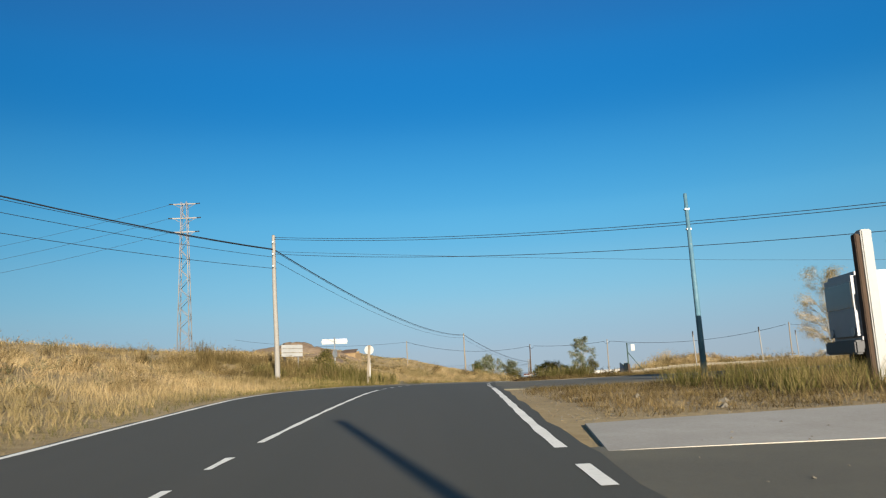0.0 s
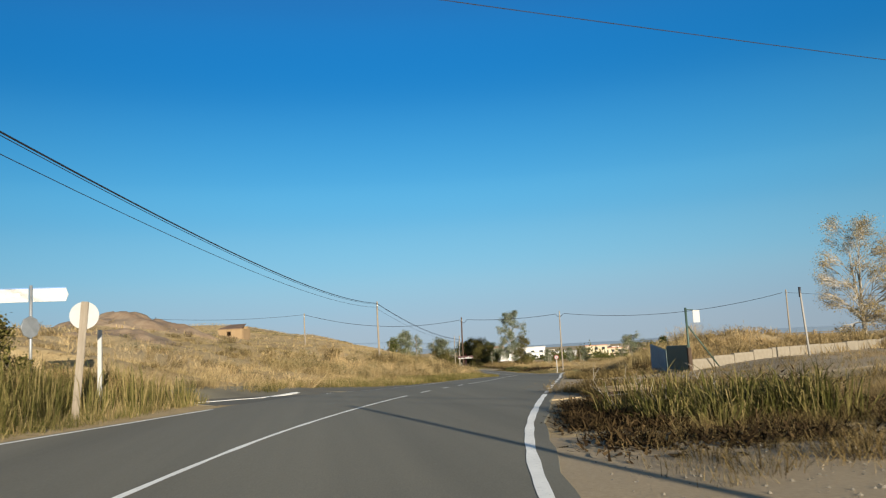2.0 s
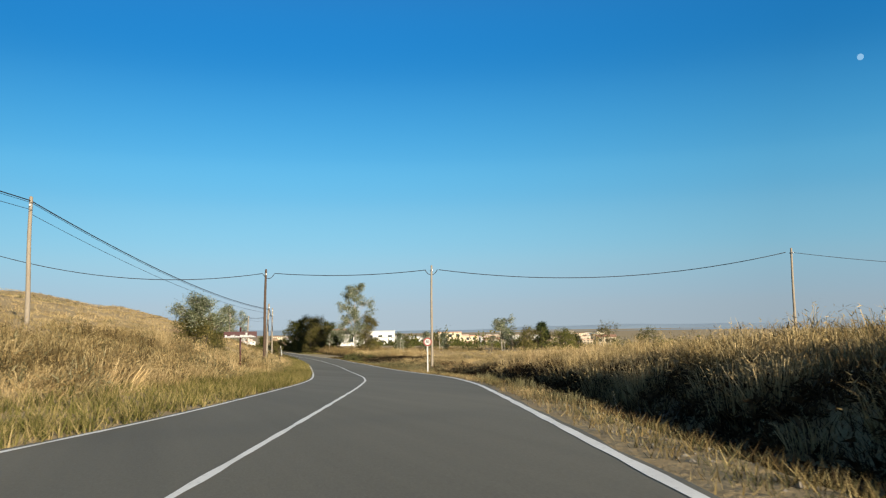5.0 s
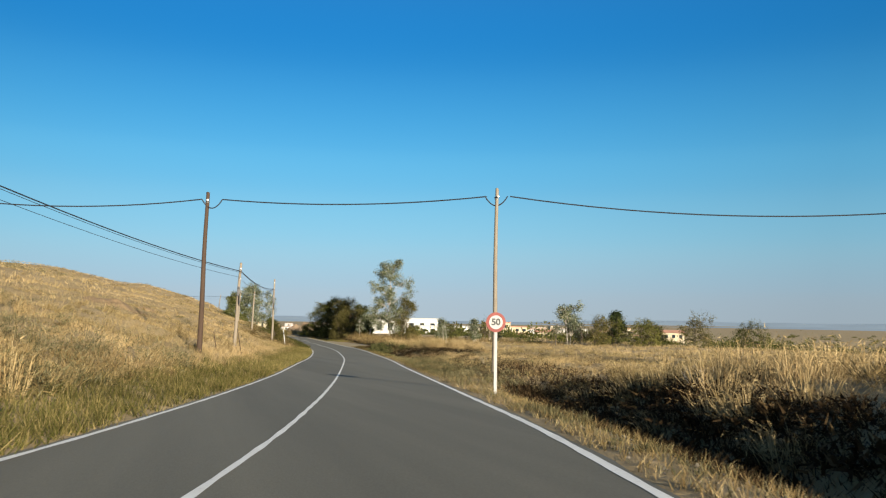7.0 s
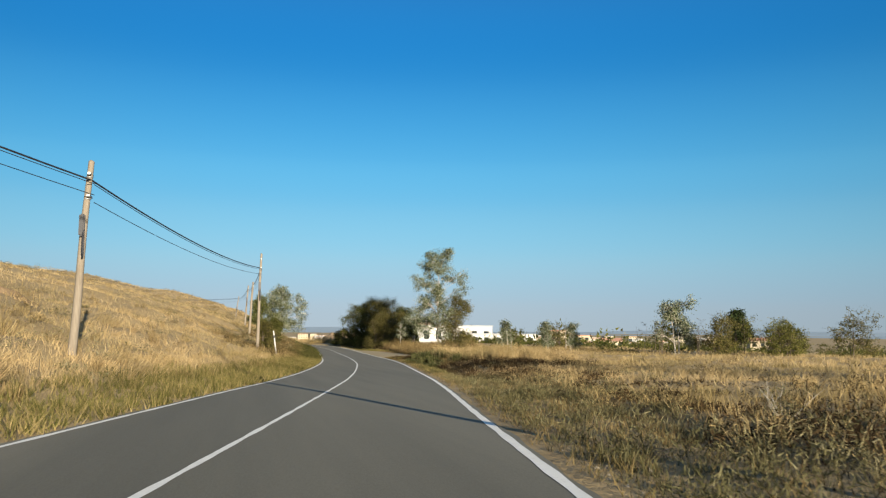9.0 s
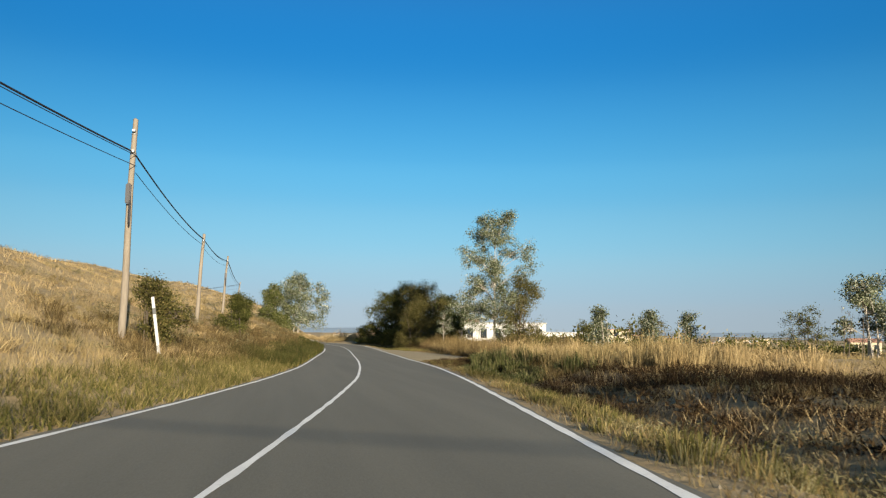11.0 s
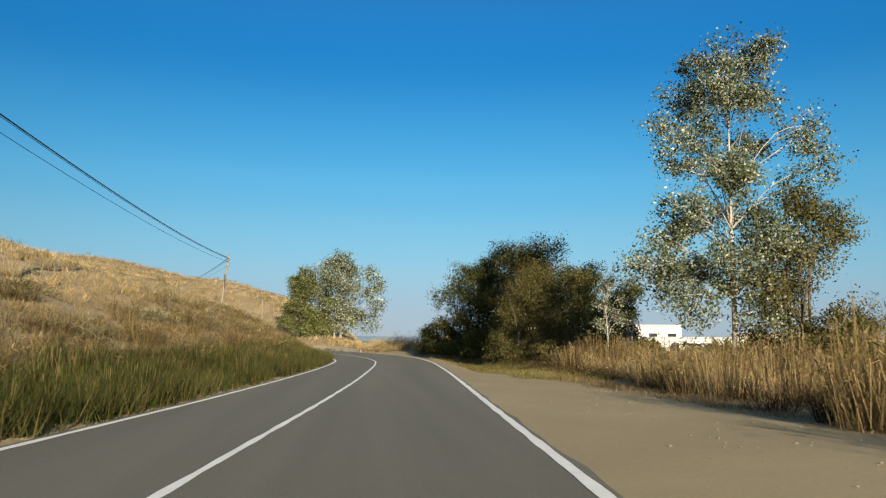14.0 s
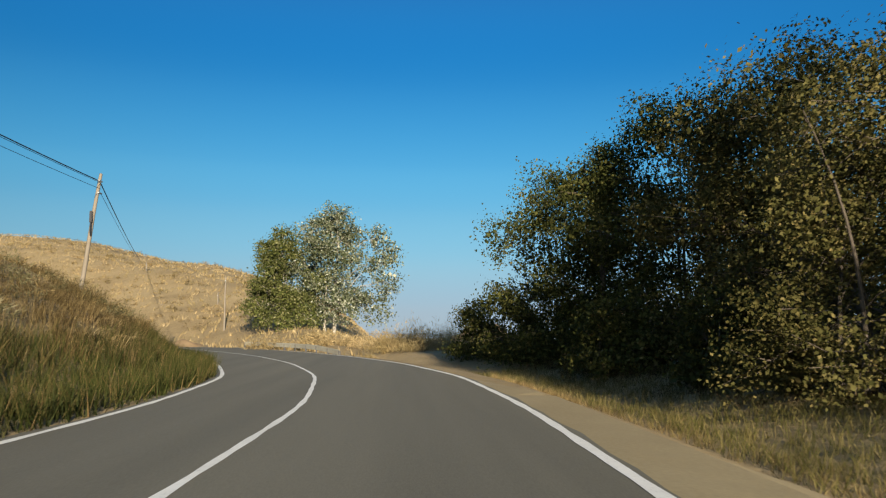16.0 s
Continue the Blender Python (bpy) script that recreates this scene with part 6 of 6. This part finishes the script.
straw(h, x, y, 0.7, 0.75, 105, 0.008, 0.4, 0.0, 0)
# lodged straw lying in swathes
x, y = off_lane(*strip_places(700, 2, 350, -1, 2.6, 15, 1.2))
straw(h, x, y, 0.6, 0.62, 44, 0.014, 0.6, 1.0, 0)
x, y = off_lane(*strip_places(300, 108, 180, -1, 3.0, 16, 1.1))
straw(h, x, y, 0.7, 0.8, 52, 0.014, 0.6, 1.1, 0)
stuff("straw_tussocks", h, M_GRASS_DRY, "rounded straw-coloured tussocks on the bank")

# green verge along the left edge
h = Heap()
x, y = strip_places(6000, 92, 256, -1, 0.25, 3.2, 1.2)
cx, cy = clump_places(x, y, 10, 0.18)
blades(h, cx, cy, 0.3, 0.023, 0.7, simple=True)
x, y = strip_places(420, 120, 252, -1, 0.8, 3.4, 1.0)
straw(h, x, y, 0.3, 0.5, 39, 0.009, 0.5, 0.0, 0)
x, y = off_lane(*strip_places(3000, 1, 92, -1, 0.5, 2.4, 1.2))
cx, cy = clump_places(x, y, 6, 0.16)
blades(h, cx, cy, 0.14, 0.011, 0.7, simple=True)
x, y = off_lane(*strip_places(1500, 46, 84, -1, 0.5, 3.2))
cx, cy = clump_places(x, y, 12, 0.2)
blades(h, cx, cy, 0.3, 0.013, 0.6, simple=True)
x, y = off_road(*strip_places(3400, 290, 336, 1, 2.6, 7.0))
cx, cy = clump_places(x, y, 9, 0.18)
blades(h, cx, cy, 0.28, 0.014, 0.6, simple=True)
x, y = off_lane(*strip_places(260, 50, 66, -1, 1.3, 6.5))
straw(h, x, y, 0.5, 1.3, 60, 0.014, 0.4, 0.0, 0)
x, y = off_lane(*strip_places(2600, 72, 104, -1, 0.6, 4.2, 1.2))
cx, cy = clump_places(x, y, 9, 0.2)
blades(h, cx, cy, 0.3, 0.015, 0.6, simple=True)
x, y = strip_places(300, 205, 236, 1, 0.6, 2.4, 1.0)
straw(h, x, y, 0.35, 0.45, 45, 0.010, 0.5, 0.0, 0)
x, y = strip_places(130, 240, 262, 1, 0.6, 8.0, 1.0)
ok = x > centre(y) + right_edge(y) + np.interp(y, (240, 250, 253, 262), (0.5, 0.7, 2.8, 6.4))
straw(h, x[ok], y[ok], 0.5, 0.4, 60, 0.010, 0.6, 0.0, 0)
stuff("verge_grass", h, M_GRASS_GREEN, "short green and yellow verge grass")
h = Heap()
x, y = strip_places(5200, 236, 340, -1, 0.3, 3.2, 1.3)
cx, cy = clump_places(x, y, 10, 0.18)
blades(h, cx, cy, 0.55, 0.018, 0.5, simple=True)
x, y = strip_places(380, 250, 318, -1, 0.6, 3.2, 1.0)
straw(h, x, y, 0.4, 0.95, 69, 0.011, 0.5, 0.0, 0)
stuff("green_reeds", h, M_REED, "tall green reedy grass beside the road")
h = Heap()
x, y = strip_places(250, 231.0, 252, 1, 1.0, 6.5, 1.0)
ok = x > centre(y) + right_edge(y) + np.interp(y, (231, 236, 240, 254), (1.4, 1.1, 2.3, 4.6))
x, y = x[ok], y[ok]
straw(h, x, y, 0.55, 1.1, 60, 0.022, 0.6, 0.0, 0)
stuff("pale_reeds", h, M_REED_PALE, "clump of pale green reeds beside the road")

# right: dry field of weeds and brush
YARD = ((7, 60, 54, 80),)
h = Heap()
x, y = keep(*strip_places(350, 80, 156, 1, 0.35, 2.0, 1.2), *YARD)
cx, cy = clump_places(x, y, 8, 0.18)
blades(h, cx, cy, 0.2, 0.013, 0.7, simple=True)
x, y = keep(*strip_places(7000, 80, 250, 1, 4, 30, 1.2), *YARD)
cx, cy = clump_places(x, y, 8, 0.35)
blades(h, cx, cy, 0.34, 0.02, 0.8, simple=True)
x, y = keep(*strip_places(7000, 80, 330, 1, 28, 90), (64, 70, 296, 303))
cx, cy = clump_places(x, y, 5, 0.45)
blades(h, cx, cy, 0.5, 0.05, 0.6, simple=True)
stuff("field_grass", h, M_GRASS_DRY, "dry yellow field grass")
h = Heap()
# high straw bushes behind the first ditch
x, y = keep(*strip_places(290, 88, 150, 1, 4.4, 15, 1.15), *YARD)
straw(h, x, y, 1.15, 1.45, 100, 0.013, 0.45, 0.0, 1, 0.75)
x, y = keep(*strip_places(320, 86, 150, 1, 13, 42, 1.2), *YARD)
straw(h, x, y, 1.1, 0.95, 46, 0.019, 0.45, 0.0, 1)
# lower tufts farther on
x, y = keep(*strip_places(210, 136, 213, 1, 3.4, 13, 1.0), (35, 43.5, 152, 169))
straw(h, x, y, 0.7, 0.62, 84, 0.009, 0.5, 0.0, 1)
x, y = strip_places(420, 136, 252, 1, 11, 46, 1.3)
straw(h, x, y, 0.95, 0.7, 40, 0.019, 0.5, 0.0, 1)
x, y = strip_places(190, 228, 260, 1, 5.0, 17)
ok = x > centre(y) + right_edge(y) + np.interp(y, (228, 234, 246, 260), (9.0, 5.0, 5.5, 8.0))
straw(h, x[ok], y[ok], 1.1, 1.9, 105, 0.014, 0.65, 0.0, 1, 0.5)
x, y = strip_places(46, 256, 303, 1, 6.8, 14)
straw(h, x, y, 1.1, 1.5, 150, 0.009, 0.8, 0.0, 1, 0.7)
stuff("straw_brush", h, M_GRASS_DRY, "pale straw-coloured bushy dry brush in the field")
h = Heap()
x, y = keep(*strip_places(150, 88, 138, 1, 5.8, 16, 1.1), *YARD)
domes(h, x, y, 1.0, 0.85, 170, 0.16, 0.07, 0.6)
x, y = keep(*strip_places(160, 84, 224, 1, 5.5, 30, 1.2), *YARD)
straw(h, x, y, 0.75, 0.6, 75, 0.010, 0.5, 0.0, 0)
x, y = area(240, 62, 95, 262, 318, 9)
domes(h, x, y, 0.9, 0.9, 70, 0.26)
x, y = strip_places(60, 256, 306, 1, 6.8, 15)
domes(h, x, y, 0.9, 0.8, 150, 0.14, 0.07, 0.5)
x, y = strip_places(110, 231, 254, 1, 4.5, 16)
straw(h, x, y, 0.8, 1.0, 105, 0.011, 0.6, 0.0, 0)
x, y = strip_places(2600, 80, 246, 1, 0.4, 2.6, 1.1)
cx, cy = clump_places(x, y, 7, 0.18)
blades(h, cx, cy, 0.2, 0.014, 0.7, simple=True)
x, y = strip_places(2800, 84, 222, 1, 2.0, 8.5)
cx, cy = clump_places(x, y, 5, 0.2)
blades(h, cx, cy, 0.24, 0.014, 0.7, simple=True)
stuff("brown_brush", h, M_GRASS_BROWN, "tall tangled brown brush in the field")

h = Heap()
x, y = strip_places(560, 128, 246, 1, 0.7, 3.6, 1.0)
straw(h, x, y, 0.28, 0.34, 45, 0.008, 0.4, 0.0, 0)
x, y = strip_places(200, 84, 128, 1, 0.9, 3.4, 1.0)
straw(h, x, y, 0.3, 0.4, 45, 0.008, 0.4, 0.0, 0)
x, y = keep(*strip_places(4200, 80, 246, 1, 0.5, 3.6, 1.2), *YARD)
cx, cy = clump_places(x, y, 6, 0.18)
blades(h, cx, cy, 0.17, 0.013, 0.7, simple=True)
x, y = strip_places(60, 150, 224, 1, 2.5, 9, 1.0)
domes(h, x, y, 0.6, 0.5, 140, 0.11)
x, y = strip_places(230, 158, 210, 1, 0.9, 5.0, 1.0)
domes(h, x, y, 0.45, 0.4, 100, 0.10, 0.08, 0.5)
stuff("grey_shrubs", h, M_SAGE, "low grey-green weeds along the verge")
# dead brush packed over shaded ground; its dark colour deepens the shade
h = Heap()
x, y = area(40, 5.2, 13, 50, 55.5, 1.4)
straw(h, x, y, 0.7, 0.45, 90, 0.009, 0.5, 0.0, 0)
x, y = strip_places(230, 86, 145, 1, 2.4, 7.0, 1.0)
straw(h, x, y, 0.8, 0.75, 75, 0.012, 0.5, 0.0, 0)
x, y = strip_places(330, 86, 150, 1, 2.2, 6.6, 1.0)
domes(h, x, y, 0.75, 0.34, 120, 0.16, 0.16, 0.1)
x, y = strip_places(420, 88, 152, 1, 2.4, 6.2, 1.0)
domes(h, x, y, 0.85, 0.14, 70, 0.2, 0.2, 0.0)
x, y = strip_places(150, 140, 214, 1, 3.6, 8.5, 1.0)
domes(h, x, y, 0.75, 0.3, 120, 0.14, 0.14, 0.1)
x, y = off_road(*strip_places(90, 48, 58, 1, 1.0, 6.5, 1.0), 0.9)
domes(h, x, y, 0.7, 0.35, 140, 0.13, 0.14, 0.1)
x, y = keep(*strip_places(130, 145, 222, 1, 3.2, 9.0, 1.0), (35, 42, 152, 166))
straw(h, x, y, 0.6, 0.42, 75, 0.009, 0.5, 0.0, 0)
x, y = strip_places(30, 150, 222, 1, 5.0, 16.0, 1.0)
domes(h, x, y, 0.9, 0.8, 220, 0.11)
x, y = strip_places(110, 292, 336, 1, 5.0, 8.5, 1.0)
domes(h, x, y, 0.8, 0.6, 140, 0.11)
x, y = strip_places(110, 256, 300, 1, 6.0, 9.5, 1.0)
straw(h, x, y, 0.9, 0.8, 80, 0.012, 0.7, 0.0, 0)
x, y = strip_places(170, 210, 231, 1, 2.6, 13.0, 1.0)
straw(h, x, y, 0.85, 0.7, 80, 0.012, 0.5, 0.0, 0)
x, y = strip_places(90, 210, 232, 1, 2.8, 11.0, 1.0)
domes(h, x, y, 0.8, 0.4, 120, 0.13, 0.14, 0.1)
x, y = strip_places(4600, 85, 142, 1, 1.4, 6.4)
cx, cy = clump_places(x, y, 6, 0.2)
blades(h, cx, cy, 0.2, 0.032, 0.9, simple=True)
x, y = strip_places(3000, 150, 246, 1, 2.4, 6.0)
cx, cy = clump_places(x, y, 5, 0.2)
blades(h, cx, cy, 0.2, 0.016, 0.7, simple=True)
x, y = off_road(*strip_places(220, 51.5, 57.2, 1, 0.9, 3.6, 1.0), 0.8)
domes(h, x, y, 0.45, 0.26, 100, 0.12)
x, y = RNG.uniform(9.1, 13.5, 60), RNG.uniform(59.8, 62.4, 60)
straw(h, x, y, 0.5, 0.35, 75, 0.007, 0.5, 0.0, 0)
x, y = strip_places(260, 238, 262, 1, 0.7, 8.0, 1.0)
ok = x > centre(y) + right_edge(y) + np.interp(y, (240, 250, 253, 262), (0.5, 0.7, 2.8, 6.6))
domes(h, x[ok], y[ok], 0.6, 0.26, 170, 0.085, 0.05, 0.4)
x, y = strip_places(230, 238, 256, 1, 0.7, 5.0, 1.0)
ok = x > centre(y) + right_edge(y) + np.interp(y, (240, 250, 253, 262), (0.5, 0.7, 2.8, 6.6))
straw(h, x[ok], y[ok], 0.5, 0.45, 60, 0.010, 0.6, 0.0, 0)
stuff("shade_dark_brush", h, M_DEAD_SHADE, "dead brush coloured near black for shade in ditch and yard")

# brown brush arching over beside the lay-by
h = Heap()
x, y = strip_places(150, 256, 306, 1, 6.2, 15)
straw(h, x, y, 1.2, 2.1, 130, 0.011, 0.9, 0.0, 1, 0.7)
x, y = RNG.uniform(58.5, 66, 40), RNG.uniform(301, 311, 40)
straw(h, x, y, 1.1, 2.0, 120, 0.012, 0.8, 0.0, 1, 0.5)
stuff("arching_brush", h, M_GRASS_BROWN, "tall arching brown brush beside the lay-by")

# junction islands and yard edge
h = Heap()
x, y = area(1300, 1.5, 24, 15, 27.3, 1.4)
cx, cy = clump_places(x, y, 14, 0.3)
blades(h, cx, cy, np.where(cx > 6.5, 0.42, 0.12), 0.014, 0.6, simple=True)
x, y = area(500, 2.5, 18, 45.5, 54, 1.4)
cx, cy = clump_places(x, y, 20, 0.4)
blades(h, cx, cy, 0.26, 0.009, 0.6, simple=True)
x, y = area(2600, 16, 70, 47, 61)
cx, cy = clump_places(x, y, 12, 0.4)
blades(h, cx, cy, 0.4, 0.024, 0.6, simple=True)
x, y = keep(*area(2200, 20, 95, 78, 128, 3.0), (7, 62, 54, 78))
cx, cy = clump_places(x, y, 10, 0.5)
blades(h, cx, cy, 0.6, 0.045, 0.6, simple=True)
x, y = area(240, 24, 60, 84, 112, 6.0)
domes(h, x, y, 1.1, 0.9, 80, 0.25)
x, y = area(450, 6, 14, 49, 56.5, 1.6)
cx, cy = clump_places(x, y, 20, 0.35)
blades(h, cx, cy, 0.3, 0.008, 0.7, simple=True)
x, y = area(900, 8, 20, 55, 60, 2.0)
cx, cy = clump_places(x, y, 9, 0.25)
blades(h, cx, cy, 0.18, 0.012, 0.7, simple=True)
x, y = area(50, 14, 18.4, 77.5, 85, 0.9)
straw(h, x, y, 0.8, 0.75, 90, 0.012, 0.6, 0.0, 1, 0.7)
x, y = area(180, 24, 62, 84, 116, 6.0)
straw(h, x, y, 1.0, 1.1, 60, 0.022, 0.5, 0.0, 0)
x, y = RNG.uniform(8.4, 14.0, 60), RNG.uniform(59.6, 63.6, 60)
straw(h, x, y, 0.6, 0.8, 110, 0.008, 0.6, 0.0, 1, 0.7)
x, y = RNG.uniform(8, 20, 220), RNG.uniform(60, 70, 220)
cx, cy = clump_places(x, y, 14, 0.25)
blades(h, cx, cy, 0.12, 0.012, 0.8, simple=True)
x, y = RNG.uniform(16, 36, 500), RNG.uniform(62, 74, 500)
cx, cy = clump_places(x, y, 14, 0.35)
blades(h, cx, cy, 0.25, 0.016, 0.8, simple=True)
# thin grass creeping over the rims of the yard and the lay-by
x, y = RNG.uniform(0, 1, 700), RNG.normal(0, 1, 700)
yy = 250 + 78 * x
cx, cy = clump_places(centre(yy) + right_edge(yy) + np.interp(yy, (250, 253.2, 257, 264, 270, 282, 292, 301, 310, 326), (0.8, 2.3, 4.2, 6.2, 6.0, 4.8, 4.1, 3.9, 2.8, 1.4)) + 0.7 * np.abs(y), yy, 12, 0.25)
blades(h, cx, cy, 0.2, 0.014, 0.7, simple=True)
y = RNG.uniform(250.2, 253.0, 70)
x = centre(y) + right_edge(y) + np.interp(y, (250.4, 251.8, 253.0), (0.15, 0.9, 2.2)) + RNG.normal(0, 0.1, 70)
straw(h, x, y - 0.15, 0.25, 0.24, 45, 0.008, 0.6, 0.0, 0)
stuff("island_weeds", h, M_GRASS_BROWN, "dry weeds on the junction islands")
h = Heap()
x, y = RNG.uniform(6.3, 9.1, 30), RNG.uniform(50.2, 53.2, 30)
straw(h, x, y, 0.8, 1.45, 120, 0.016, 0.45, 0.0, 0, 0.6)
x, y = area(420, 5, 26, 17, 27.3, 1.5)
cx, cy = clump_places(x, y, 26, 0.4)
blades(h, cx, cy, 0.62, 0.016, 0.5, simple=True)
stuff("green_tufts", h, M_GRASS_GREEN, "yellow-green grass tufts on the island")


# loose stones on bare ground
def pebbles(heap, x, y, size, lift=0.0):
    n = len(x)
    z = ground_z(x, y) + lift
    s = size * RNG.uniform(0.5, 1.5, (n, 1, 1)) * RNG.uniform(0.6, 1.4, (n, 1, 3))
    dirs = np.array([(1, 0, 0), (0, 1, 0), (-1, 0, 0), (0, -1, 0), (0.2, 0.1, 0.8), (0.1, -0.1, -0.5)], float)
    a = RNG.uniform(0, 6.28, n)
    rot = np.zeros((n, 3, 3))
    rot[:, 0, 0], rot[:, 0, 1], rot[:, 1, 0], rot[:, 1, 1], rot[:, 2, 2] = np.cos(a), -np.sin(a), np.sin(a), np.cos(a), 1
    v = np.einsum("nij,nkj->nki", rot, dirs[None] * s) + np.stack([x, y, z], 1)[:, None]
    f = np.array([(0, 1, 4), (1, 2, 4), (2, 3, 4), (3, 0, 4), (1, 0, 5), (2, 1, 5), (3, 2, 5), (0, 3, 5)])
    heap.add(v, (np.arange(n)[:, None, None] * 6 + f[None]).reshape(-1, 3))


h = Heap()
x, y = area(1100, 1.2, 12, 14, 26.5, 0.7)
pebbles(h, x, y, 0.02, 0.0)
x, y = area(14, 2, 14, 14, 25, 1.0)
pebbles(h, x, y, 0.08, 0.0)
x, y = area(700, 6, 24, 58, 76, 1.0)
pebbles(h, x, y, 0.018, 0.033)
x, y = area(30, 16.5, 19, 73, 76, 1.0)
pebbles(h, x, y, 0.055, 0.03)
x, y = strip_places(300, 14, 27, 1, 0.5, 1.6)
pebbles(h, x, y, 0.015, 0.0)
x, y = strip_places(120, 47, 53, 1, 0.5, 1.6)
pebbles(h, x, y, 0.018, 0.0)
x, y = area(700, 3.5, 15, 42.6, 48.5, 0.6)
pebbles(h, x, y, 0.018, 0.026)
x, y = strip_places(1500, 84, 244, 1, 0.5, 1.8)
pebbles(h, x, y, 0.03, 0.0)
x, y = area(160, 0, 14, 3, 12, 0.3)
pebbles(h, x, y, 0.018, 0.045)
y = RNG.uniform(256, 300, 420)
x = centre(y) + right_edge(y) + 0.8 + 4.4 * RNG.uniform(0, 1, 420) ** 0.6
pebbles(h, x, y, 0.018, 0.034)
tagged(h.build("loose_stones", M_STONE, None, "pale loose stones on bare earth"), "", "stones", "", "stuff")

# far woods and hedges between the houses
h = Heap()
x = RNG.uniform(0, 1, 640)
y = 380 + 1000 * RNG.uniform(0, 1, 640) ** 1.6
x = 70 + (y - 160) * x * 1.5
domes(h, x, y, 4.5, 5.0, 110, 1.1, 0.3)
x, y = RNG.uniform(86, 190, 120), RNG.uniform(250, 400, 120)
domes(h, x, y, 2.2, 2.2, 260, 0.3, 0.35)
tagged(h.build("far_woods", M_LEAF_GREEN, None, "distant dark green trees and hedges on the plain"), "", "trees", "", "stuff")
